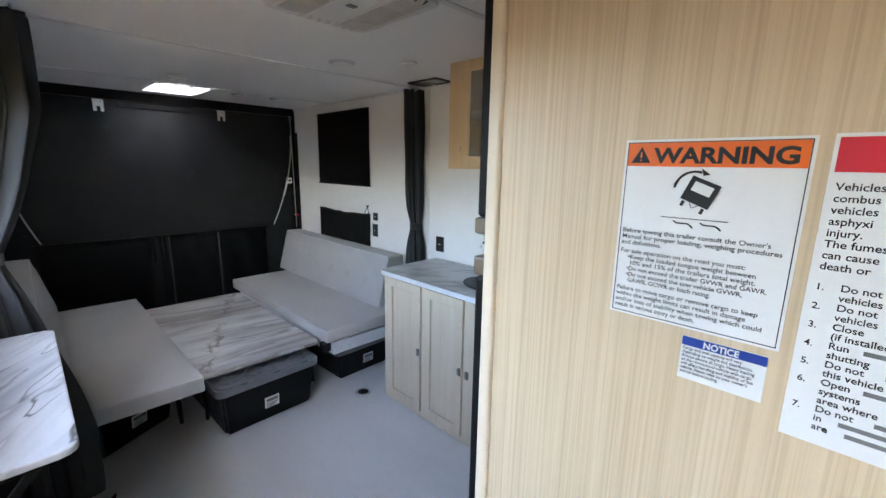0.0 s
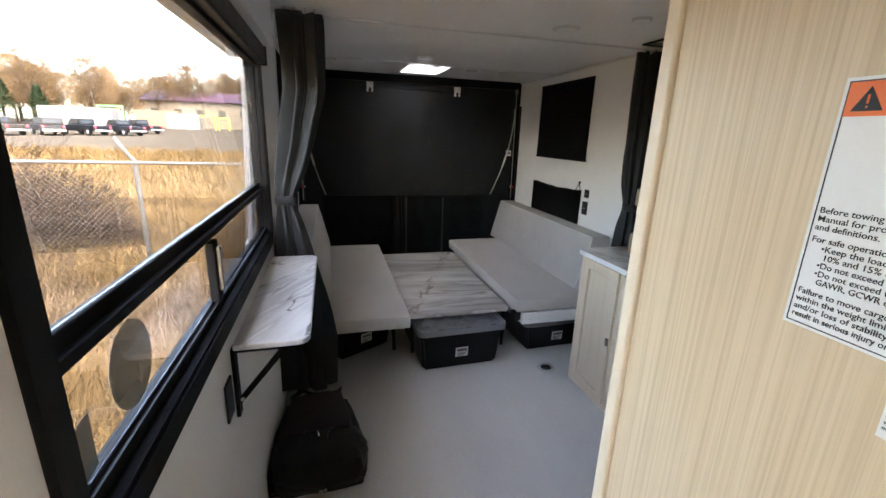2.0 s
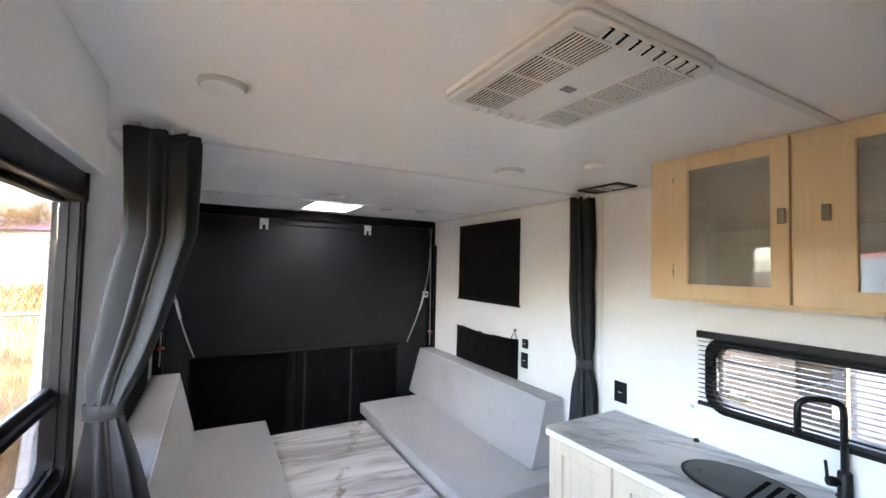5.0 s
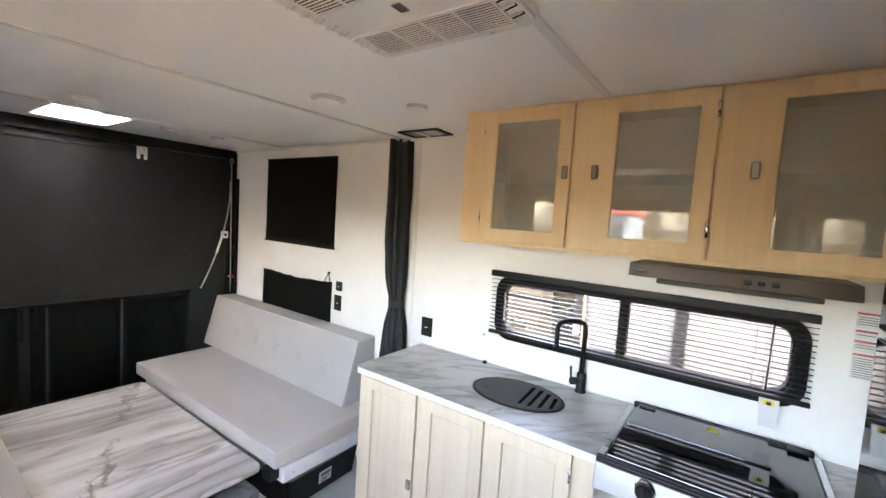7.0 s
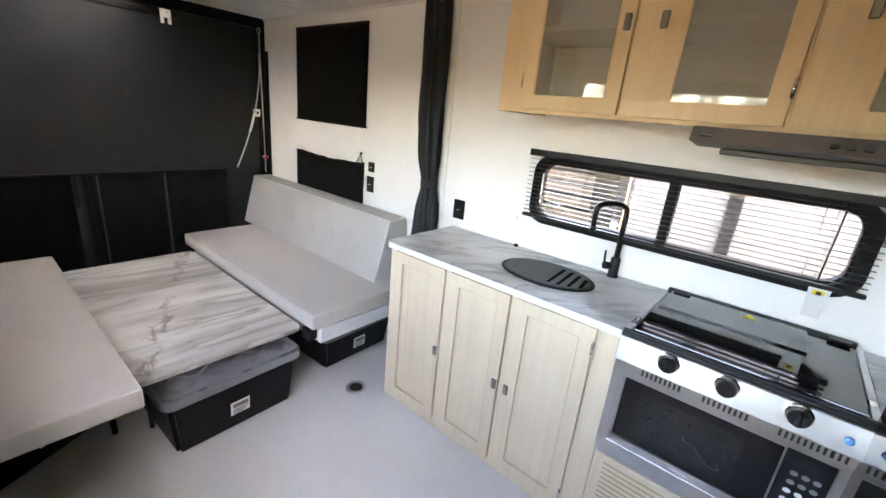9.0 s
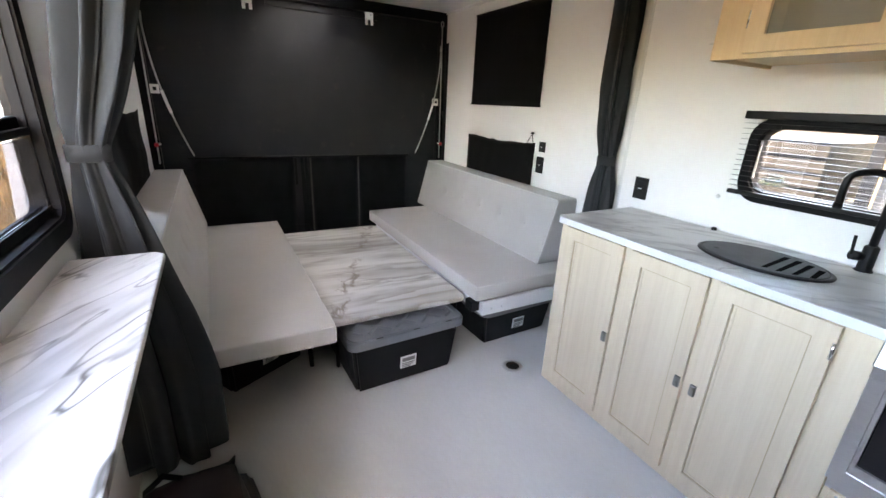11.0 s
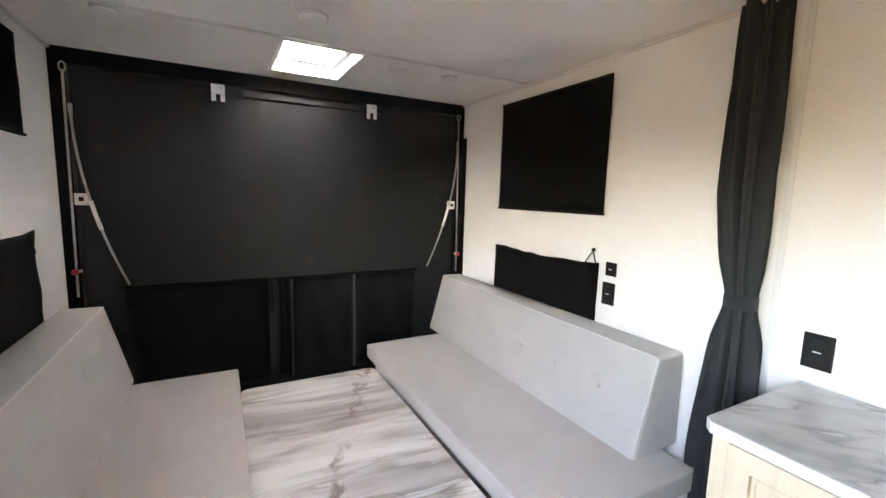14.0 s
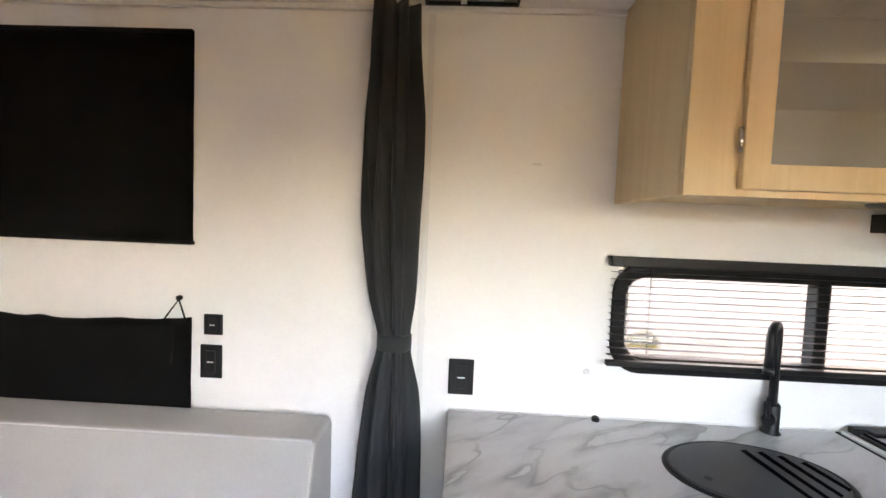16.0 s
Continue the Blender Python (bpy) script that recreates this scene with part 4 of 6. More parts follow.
solid("gas_cap", lathe(bm_new(), (2.70, 2.16, 0.9152), [(0.012, 0), (0.012, 0.008), (0.008, 0.013)], 14), M_BLACKPLASTIC, "small black plug at the back of the worktop", "plug")


def sink():
    s = thing("sink", (2.46, 1.862, 0.915), "round black drop-in sink with half cover and slotted drainer", "sink")
    cx, cy, ry, rx = 2.455, 1.855, 0.212, 0.150
    bm = bm_new()
    lathe(bm, (cx, cy, 0.9152), [(1.0, 0.0), (1.0, 0.003), (0.965, 0.007), (0.93, 0.005), (0.925, 0.002)], 56, "z", rx, ry)
    part("rim", bm, M_BLACKPLASTIC, s)
    part("basin", lathe(bm_new(), (cx, cy, 0.9155), [(0.92, 0.0), (0.915, 0.001)], 40, "z", rx, ry), M_INK, s)
    pts = [(cx + rx * 0.92 * math.cos(a), cy + ry * 0.92 * math.sin(a)) for a in [radians(360 * k / 48) for k in range(48)]]
    board = part("cover", prism(bm_new(), pts, "z", 0.9175, 0.9232, 0.001, 1), M_SINKB, s, "dark grey board with drain slots over the basin")
    part("cover_hole", lathe(bm_new(), (cx - 0.04, cy + 0.135, 0.9233), [(0.009, 0), (0.009, 0.0006)], 16), M_INK, board)
    for k, hw in enumerate((0.105, 0.10, 0.085, 0.06)):
        y = cy - 0.045 - k * 0.040
        # flat patch on the board; the slot's inner shade is painted black
        slot = prism(bm_new(), [(cx - hw, y - 0.004), (cx - hw + 0.010, y - 0.017), (cx + hw, y - 0.003), (cx + hw - 0.006, y + 0.015)], "z", 0.9233, 0.9238)
        part("drain_slot", slot, M_SLOTSHADE, board)


M_SINKB = mat("sink_board", (0.050, 0.053, 0.055), 0.5, var=0.15, scale=10, fine=200, bump=0.1)
sink()


def faucet():
    f = thing("faucet", (2.690, 1.648, 0.915), "matt black gooseneck faucet with a side lever", "faucet")
    x, y = 2.690, 1.648
    part("base", lathe(bm_new(), (x, y, 0.9152), [(0.026, 0), (0.026, 0.004), (0.021, 0.008), (0.0205, 0.085), (0.016, 0.09)], 20), M_BLACKPLASTIC, f)
    dx, dy = -0.10, 0.095
    pts = [(x, y, 1.0), (x, y, 1.16)]
    for k in range(13):
        a = math.pi * k / 12
        q = (1 - math.cos(a)) / 2
        e = 1 - abs(math.cos(a)) ** 2.2
        pts.append((x + dx * q, y + dy * q, 1.195 + 0.052 * math.sqrt(max(0, math.sin(a)))))
    pts.append((x + dx, y + dy, 1.135))
    part("spout", rod(bm_new(), pts, 0.0115, 12), M_BLACKPLASTIC, f)
    part("nozzle", rod(bm_new(), [(x + dx, y + dy, 1.142), (x + dx, y + dy, 1.122)], 0.0135, 12), M_BLACKPLASTIC, f)
    part("valve", rod(bm_new(), [(x - 0.012, y + 0.014, 0.965), (x - 0.036, y + 0.036, 0.968)], 0.0165, 12), M_BLACKPLASTIC, f)
    part("lever", rod(bm_new(), [(x - 0.034, y + 0.036, 0.97), (x - 0.037, y + 0.04, 1.035)], 0.005, 8), M_BLACKPLASTIC, f)


faucet()


def stove():
    s = thing("range", (2.44, 1.125, 0.0), "stainless gas range with black glass cover and built-in microwave", "stove")
    y0, y1 = 0.8145, 1.4365
    xf = 2.185
    part("body", box(bm_new(), xf + 0.03, XR - 0.002, y0 + 0.001, y1 - 0.001, 0.40, 0.90, 0.002, 1), M_STEEL, s)
    # slanted control panel
    part("control_panel", prism(bm_new(), [(2.155, 0.822), (2.175, 0.905), (2.235, 0.905), (2.235, 0.822)], "y", y0, y1, 0.004, 2), M_STEEL, s, "brushed steel control panel")
    for y in (1.282, 1.127, 0.965):
        bm = lathe(bm_new(), (2.160, y, 0.878), [(0.031, 0.006), (0.031, -0.001), (0.028, -0.004)], 28, "x")
        k = part("knob_ring", bm, M_CHROME, s)
        bm = lathe(bm_new(), (2.155, y, 0.878), [(0.025, 0.0), (0.0245, -0.016), (0.021, -0.021)], 24, "x")
        box(bm, 2.128, 2.136, y - 0.005, y + 0.005, 0.858, 0.898, 0.002, 1)
        part("knob", bm, M_BLACKPLASTIC, k, "black control knob")
    b = part("igniter", lathe(bm_new(), (2.163, 0.862, 0.862), [(0.011, 0.004), (0.010, -0.004), (0.006, -0.006)], 16, "x"), M_LED, s, "small blue round igniter button")
    part("vent_band", box(bm_new(), 2.178, 2.236, y0, y1, 0.783, 0.8215, 0.002, 1), M_STEEL, s)
    for g in (1.345, 1.17, 0.985, 0.875):
        for k in range(9 if g > 0.9 else 3):
            y = g - 0.0 - k * 0.0135
            part("vent_slot", box(bm_new(), 2.1765, 2.1785, y - 0.003, y + 0.003, 0.790, 0.812), M_INK, s)
    # microwave in the oven bay
    mw = part("microwave", ring_frame(bm_new(), [(y0, 0.448), (y1, 0.448), (y1, 0.7825), (y0, 0.7825)], [(y0 + 0.034, 0.492), (y1 - 0.034, 0.492), (y1 - 0.034, 0.764), (y0 + 0.034, 0.764)], "x", 2.186, 2.23), M_STEEL, s, "stainless microwave frame")
    part("mw_inner_trim", ring_frame(bm_new(), [(0.956, 0.4925), (y1 - 0.0345, 0.4925), (y1 - 0.0345, 0.7635), (0.956, 0.7635)], [(0.960, 0.522), (y1 - 0.044, 0.522), (y1 - 0.044, 0.757), (0.960, 0.757)], "x", 2.190, 2.212), M_STEEL, mw)
    part("mw_door", box(bm_new(), 2.196, 2.213, 0.9605, y1 - 0.0445, 0.5225, 0.7565, 0.002, 1), M_MWG, mw, "black glass microwave door")
    part("mw_window", prism(bm_new(), round_rect(1.045, 1.335, 0.560, 0.722, 0.02), "x", 2.1945, 2.1958), M_MWIN, mw, "grey mesh viewing window")
    part("mw_badge", box(bm_new(), 2.1875, 2.1898, 1.15, 1.20, 0.504, 0.510), M_WHITEPL, mw)
    kp = part("mw_keypad", box(bm_new(), 2.194, 2.213, y0 + 0.0345, 0.955, 0.4925, 0.7635, 0.002, 1), M_MWG, mw, "black keypad panel with white keys")
    part("display", box(bm_new(), 2.1925, 2.1938, 0.862, 0.935, 0.712, 0.738), M_MWIN, kp, "dark display")
    for r in range(6):
        for c in range(3):
            y, z = 0.924 - c * 0.025, 0.690 - r * 0.030
            bm = lathe(bm_new(), (2.1938, y, z), [(1.0, 0.0), (1.0, -0.001)], 14, "x", 0.0090, 0.0075)
            part("key", bm, M_WHITEPL if r > 1 else M_GREYPL, kp)
    # cooktop: rails, wire grate seen under the glass, glass cover
    top = part("cooktop", box(bm_new(), 2.178, XR - 0.004, y0, y1, 0.9055, 0.917, 0.003, 2), M_BLACKPLASTIC, s, "black cooktop pan")
    for y in (y0 + 0.012, y1 - 0.012):
        part("side_rail", box(bm_new(), 2.19, XR - 0.02, y - 0.010, y + 0.010, 0.9172, 0.926, 0.002, 1), M_STEEL, top)
    cov = part("glass_cover", box(bm_new(), 2.192, XR - 0.045, y0 + 0.028, y1 - 0.028, 0.9175, 0.9335, 0.003, 2), M_BLACKGLOSS, top, "black glass cover")
    part("cover_leaf", box(bm_new(), 2.46, XR - 0.05, 0.965, y1 - 0.04, 0.934, 0.9405, 0.002, 2), M_BLACKGLOSS, cov, "folded rear leaf of black glass")
    part("cover_hinge", box(bm_new(), XR - 0.044, XR - 0.02, y0 + 0.02, y1 - 0.02, 0.9175, 0.944, 0.004, 2), M_BLACKPLASTIC, top)
    for y in (1.36, 0.88):
        part("hinge_tab", box(bm_new(), XR - 0.075, XR - 0.0445, y - 0.03, y + 0.03, 0.941, 0.947, 0.003, 2), M_BLACKPLASTIC, cov)
    part("caution_sticker", prism(bm_new(), [(2.655, 1.130), (2.612, 1.103), (2.612, 1.157)], "z", 0.9407, 0.9412), M_YELLOW, cov, "yellow caution triangle")
    part("front_lip", box(bm_new(), 2.178, 2.1915, y0 + 0.002, y1 - 0.002, 0.9172, 0.929, 0.003, 2), M_BLACKPLASTIC, top)


M_LED = mat("igniter_blue", (0.10, 0.32, 0.62), 0.2, var=0.05, bump=0, coat=0.5)
M_MWIN = mat("microwave_mesh", (0.014, 0.0145, 0.015), 0.14, var=0.2, scale=30, bump=0)
stove()

lv = thing("louvred_panel", (2.46, 1.12, 0.0), "pale oak vented panel below the microwave", "kitchen cabinet")
part("body", box(bm_new(), 2.222, XR - 0.002, 0.8145, 1.4365, 0.0, 0.445, 0.002, 1), M_OAK, lv)
part("panel", box(bm_new(), 2.206, 2.2215, 0.835, 1.42, 0.05, 0.405, 0.003, 2), M_OAK, lv)
for k in range(14):
    z = 0.375 - k * 0.0215
    part("louvre_slot", box(bm_new(), 2.2045, 2.2063, 0.87, 1.395, z - 0.004, z + 0.004), M_OAKD, lv)
part("screw", lathe(bm_new(), (2.206, 1.402, 0.392), [(0.004, 0), (0.003, -0.002)], 10, "x"), M_GALV, lv)


def wall_cabinet():
    c = thing("wall_cabinet", (2.53, 1.47, 1.576), "honey oak wall cabinet with three tinted glass doors", "wall cabinet")
    y0, y1, z0, z1, xf = 0.70, 2.137, 1.576, ZC - 0.0015, 2.356
    part("side_panel", box(bm_new(), xf, XR - 0.001, y1 - 0.016, y1, z0, z1, 0.002, 1), M_OAKH, c)
    part("side_panel", box(bm_new(), xf, XR - 0.001, y0, y0 + 0.016, z0, z1, 0.002, 1), M_OAKH, c)
    part("bottom", box(bm_new(), xf, XR - 0.001, y0 + 0.0165, y1 - 0.0165, z0 + 0.012, z0 + 0.026, 0.001, 1), M_OAKH, c)
    part("back", box(bm_new(), XR - 0.008, XR - 0.001, y0 + 0.0165, y1 - 0.0165, z0 + 0.0265, z1 - 0.001), M_CABIN, c)
    part("shelf", box(bm_new(), xf + 0.02, XR - 0.0085, y0 + 0.0165, y1 - 0.0165, 1.868, 1.888, 0.001, 1), M_CABIN, c)
    # face frame
    bm = bm_new()
    for a, b in ((2.01, y1), (1.642, 1.666), (1.192, 1.216), (y0, 0.78)):
        box(bm, xf - 0.0185, xf - 0.0005, a, b, z0, z1, 0.001, 1)
    for a, b in ((z0, 1.60), (z1 - 0.03, z1)):
        box(bm, xf - 0.0183, xf - 0.0007, y0 + 0.01, y1 - 0.127, a, b)
    part("face_frame", bm, M_OAKH, c)
    for a, b, py, hy in ((1.656, 2.030, 1.674, 2.033), (1.203, 1.649, 1.564, 1.205), (0.76, 1.196, 1.100, 0.762)):
        d = shaker_door(c, xf - 0.019, a, b, 1.590, z1 - 0.009, M_OAKH, 0.052, 0.018, M_CABGLASS, 0.055 if a > 1.5 else 0.150)
        pull(d, xf - 0.038, py, 1.872, 0.05)
        if a > 1.0:
            for z in (1.69, 2.06):
                hinge(d, xf - (0.037 if a < 1.5 else 0.024), hy, z)
    part("puck_light", lathe(bm_new(), (2.52, 1.55, z0 + 0.0118), [(0.035, 0.0), (0.035, -0.006), (0.028, -0.010)], 24), M_GREYPL, c)


wall_cabinet()


def range_hood():
    h = thing("range_hood", (2.44, 1.12, 1.51), "slim dark range hood under the wall cabinet", "range hood")
    y0, y1 = 0.862, 1.39
    part("canopy", prism(bm_new(), [(2.17, 1.535), (2.185, 1.574), (XR - 0.001, 1.574), (XR - 0.001, 1.52), (2.30, 1.52)], "y", y0, y1, 0.002, 1), M_BLACKPLASTIC, h)
    part("front_face", prism(bm_new(), [(2.165, 1.535), (2.180, 1.5735), (2.1845, 1.5735), (2.1695, 1.535)], "y", y0 + 0.001, y1 - 0.001), M_HOODF, h, "polished dark steel front strip")
    part("grease_filter", box(bm_new(), 2.31, XR - 0.05, y0 + 0.05, y1 - 0.06, 1.503, 1.5195, 0.003, 1), M_COPPER, h)
    for y in (1.09, 1.06, 1.03):
        part("switch", box(bm_new(), 2.166, 2.171, y - 0.008, y + 0.008, 1.548, 1.558, 0.001, 1), M_BLACKPLASTIC, h)
    part("badge", box(bm_new(), 2.166, 2.171, 1.34, 1.37, 1.551, 1.555, 0.0005, 1), M_GREYPL, h)


M_HOODF = mat("hood_dark_steel", (0.30, 0.275, 0.25), 0.24, 0.95, var=0.1, scale=3, fine=200, bump=0.02, stretch=(1, 0.06, 1))
range_hood()

# caution labels on the wall by the refrigerator
cl = thing("caution_labels", (XR, 0.75, 1.25), "stack of small white caution labels on the wall", "label")
for z0, z1, band in ((1.395, 1.45, M_RED), (1.36, 1.39, M_RED), (1.315, 1.355, M_RED), (1.22, 1.31, M_RED)):
    lb = part("sticker", box(bm_new(), XR - 0.0016, XR - 0.0006, 0.715, 0.772, z0, z1), M_PAPER, cl)
    part("sticker_band", box(bm_new(), XR - 0.0024, XR - 0.0017, 0.717, 0.770, z1 - 0.008, z1 - 0.002), band, lb)
    for k in range(int((z1 - z0 - 0.018) / 0.008)):
        part("print_bar", box(bm_new(), XR - 0.0022, XR - 0.0017, 0.72, 0.767, z1 - 0.019 - k * 0.008, z1 - 0.016 - k * 0.008), M_GREYPL, lb)


def fridge():
    f = thing("refrigerator", (1.64, 0.72, 0.0), "tall glossy black refrigerator with two doors", "refrigerator")
    x0, x1 = 1.095, 2.196
    part("cabinet", box(bm_new(), x0, x1, 0.6205, 0.775, 0.05, 2.0, 0.004, 1), M_BLACKPLASTIC, f)
    part("plinth", box(bm_new(), x0, x1, 0.63, 0.77, 0.0, 0.0495), M_BLACKPLASTIC, f)
    part("top_filler", box(bm_new(), x0, x1, 0.6205, 0.80, 2.0005, ZC - 0.001), M_OAKH, f, "oak filler strip")
    lo = part("lower_door", box(bm_new(), x0, x1, 0.7755, 0.828, 0.06, 1.455, 0.004, 2), M_BLACKGLOSS, f, "mirror-black lower door")
    up = part("freezer_door", box(bm_new(), x0, x1, 0.7755, 0.828, 1.475, 1.995, 0.004, 2), M_BLACKGLOSS, f, "mirror-black freezer door")
    for d, za, zb, zc in ((up, 1.515, 1.985, 1.50), (lo, 0.12, 1.42, 1.44)):
        part("handle", box(bm_new(), x0 + 0.002, x0 + 0.026, 0.848, 0.876, za, zb, 0.006, 2), M_BLACKFRAME, d, "long vertical black handle")
        part("handle_mount", box(bm_new(), x0 + 0.001, x0 + 0.028, 0.8285, 0.880, min(zc, za) - 0.012, max(zc, za) - 0.002 if zc > za else za - 0.001, 0.004, 2) if zc < za else box(bm_new(), x0 + 0.001, x0 + 0.028, 0.8285, 0.880, zb + 0.001, zc + 0.012, 0.004, 2), M_BROWNTRIM, d, "taupe handle end cap")


fridge()


# ---------------------------------------------------------------- hung fabrics and curtains
def cloth(name, x, s, y0, y1, z0, z1, label, wave=0.004, sag=0.0, nick=None):
    """A hung black cloth before the wall at x, facing s, with creases and an uneven top edge."""
    t = thing(name, (x, (y0 + y1) / 2, z0), label, "blackout panel", "black fabric window panels")
    bm = bm_new()
    ny, nz = 36, 16
    def at(i, j):
        fy, fz = i / ny, j / nz
        y = y0 + (y1 - y0) * fy
        top = z1 - sag * (0.6 * math.sin(math.pi * fy) + 0.5 * noise.noise((fy * 5, 2, x)) + 0.25 * noise.noise((fy * 13, 7, x)))
        z = z0 + (top - z0) * fz
        if nick:
            k = max(0, 1 - fy / 0.16)
            y += nick * k * max(0, 1 - abs(fz - 0.42) / 0.38)
        d = 0.006 + wave * (1 + noise.noise((fy * 4, fz * 3, x * 3)) + 0.5 * noise.noise((fy * 11, fz * 5, x)))
        return (x + s * d, y, z)
    vs = [[bm.verts.new(at(i, j)) for j in range(nz + 1)] for i in range(ny + 1)]
    for i in range(ny):
        for j in range(nz):
            bm.faces.new((vs[i][j], vs[i + 1][j], vs[i + 1][j + 1], vs[i][j + 1])).smooth = True
    bmesh.ops.solidify(bm, geom=bm.faces[:], thickness=0.002)
    part("cloth", bm, M_BLACKFAB, t)
    return t


c = cloth("blackout_panel", XR, -1, 3.430, 4.284, 1.408, 2.052, "square black fabric panel covering a window", 0.003)
part("hem", box(bm_new(), XR - 0.016, XR - 0.003, 3.433, 4.281, 2.044, 2.056, 0.002, 1), M_BLACKFAB, c)
part("bottom_bar", box(bm_new(), XR - 0.019, XR - 0.003, 3.427, 4.287, 1.400, 1.412, 0.003, 1), M_BLACKFAB, c)
c = cloth("blackout_panel", XR, -1, 3.432, 4.298, 0.70, 1.168, "black fabric panel with sagging top edge behind the sofa", 0.006, 0.022)
bm = bm_new()
rod(bm, [(XR - 0.012, 3.452, 1.16), (XR - 0.01, 3.475, 1.225), (XR - 0.012, 3.52, 1.163)], 0.003, 6)
part("cord_loop", bm, M_BLACKFAB, c, "thin black hanging loop")
part("hook", lathe(bm_new(), (XR - 0.002, 3.475, 1.23), [(0.008, 0), (0.008, -0.012), (0.005, -0.016)], 12, "x"), M_BLACKPLASTIC, c)
part("tie_tail", rod(bm_new(), [(XR - 0.02, 3.49, 1.155), (XR - 0.022, 3.487, 1.09), (XR - 0.021, 3.492, 1.02)], 0.003, 6), M_BLACKFAB, c)
c = cloth("blackout_panel", XL, 1, 3.44, 4.39, 1.675, 2.07, "black fabric panel high on the window-side wall", 0.003)
part("bottom_bar", box(bm_new(), XL + 0.003, XL + 0.019, 3.437, 4.393, 1.668, 1.68, 0.003, 1), M_BLACKFAB, c)
c = cloth("blackout_panel", XL, 1, 3.09, 4.375, 0.78, 1.285, "crumpled black fabric half covering a small window", 0.012, 0.022, 0.19)
for z in (1.25, 1.19, 1.10, 1.02):
    part("snap_strap", box(bm_new(), XL + 0.002, XL + 0.012, 4.3755, 4.392, z - 0.012, z + 0.012, 0.002, 1), M_BLACKFAB, c)


def curtain(name, profile, label, seed, folds=9, tie_z=1.15, z_hook=2.1):
    """A gathered curtain: rows of (z, cx, cy, half width x, half width y) with folds round it, tied at tie_z."""
    t = thing(name, (profile[-1][1], profile[-1][2], profile[-1][0]), label, "curtain", "grey tied curtains")
    bm = bm_new()
    n, rows = 120, 64
    zs = [profile[0][0] + (profile[-1][0] - profile[0][0]) * k / rows for k in range(rows + 1)]
    arr = np.array(profile)[::-1]
    rnd = random.Random(seed)
    ph = [rnd.uniform(0, 6.28) for _ in range(4)]
    rings = []
    for z in zs:
        cx, cy, wx, wy = [np.interp(z, arr[:, 0], arr[:, i]) for i in (1, 2, 3, 4)]
        near = math.exp(-((z - tie_z) / 0.10) ** 2)
        ring = []
        for k in range(n):
            a = 2 * math.pi * k / n
            fold = math.sin(folds * a + ph[0] + 0.5 * math.sin(z * 4 + ph[1])) + 0.45 * math.sin(2.3 * folds * a + ph[2] + z * 2) + 0.35 * noise.noise((math.cos(a) * 2, math.sin(a) * 2, z * 3 + seed))
            amp = (0.36 - 0.26 * near)
            r = 0.80 + amp * fold
            ring.append(bm.verts.new((cx + wx * r * math.cos(a), cy + wy * r * math.sin(a), z + (0.012 * math.sin(folds * a) if z == zs[-1] or z == zs[0] else 0))))
        rings.append(ring)
    for A, B in zip(rings, rings[1:]):
        for k in range(n):
            bm.faces.new((A[k], A[(k + 1) % n], B[(k + 1) % n], B[k])).smooth = True
    bm.faces.new(rings[0])
    bm.faces.new(rings[-1][::-1])
    bmesh.ops.recalc_face_normals(bm, faces=bm.faces[:])
    part("drape", bm, M_CURTAIN, t)
    cx, cy, wx, wy = [np.interp(tie_z, arr[:, 0], arr[:, i]) for i in (1, 2, 3, 4)]
    bm = bm_new()
    lathe(bm, (cx, cy, tie_z), [(0.90, -0.024), (0.975, -0.022), (0.985, 0.0), (0.975, 0.022), (0.90, 0.024)], 40, "z", wx, wy)
    part("tieback", bm, M_CURTAIN, t, "grey fabric tieback band")
    top = profile[0]
    for k in range(4):
        part("glide", box(bm_new(), top[1] - top[3] * 0.7 + k * top[3] * 0.45 - 0.004, top[1] - top[3] * 0.7 + k * top[3] * 0.45 + 0.004, top[2] - 0.004, top[2] + 0.004, top[0] + 0.005, ZC - 0.0065), M_WHITEPL, t, "white curtain track glide")
    return t


curtain("curtain", [(2.105, 2.655, 2.80, 0.056, 0.062), (1.8, 2.658, 2.80, 0.056, 0.075), (1.5, 2.66, 2.80, 0.054, 0.072), (1.3, 2.662, 2.79, 0.05, 0.060), (1.15, 2.665, 2.78, 0.045, 0.052), (1.0, 2.66, 2.78, 0.052, 0.066), (0.8, 2.66, 2.785, 0.055, 0.078), (0.03, 2.655, 2.79, 0.058, 0.092)], "charcoal grey curtain tied back against the wall by the worktop", 3, 7, 1.14)
curtain("curtain", [(2.105, 0.586, 2.70, 0.102, 0.045), (1.77, 0.588, 2.70, 0.095, 0.05), (1.5, 0.532, 2.70, 0.086, 0.05), (1.3, 0.48, 2.70, 0.068, 0.045), (1.22, 0.464, 2.70, 0.054, 0.038), (1.05, 0.478, 2.70, 0.075, 0.046), (0.7, 0.505, 2.70, 0.115, 0.054), (0.42, 0.525, 2.69, 0.135, 0.062), (0.13, 0.525, 2.67, 0.125, 0.08)], "charcoal grey curtain tied back beside the window", 8, 7, 1.22)

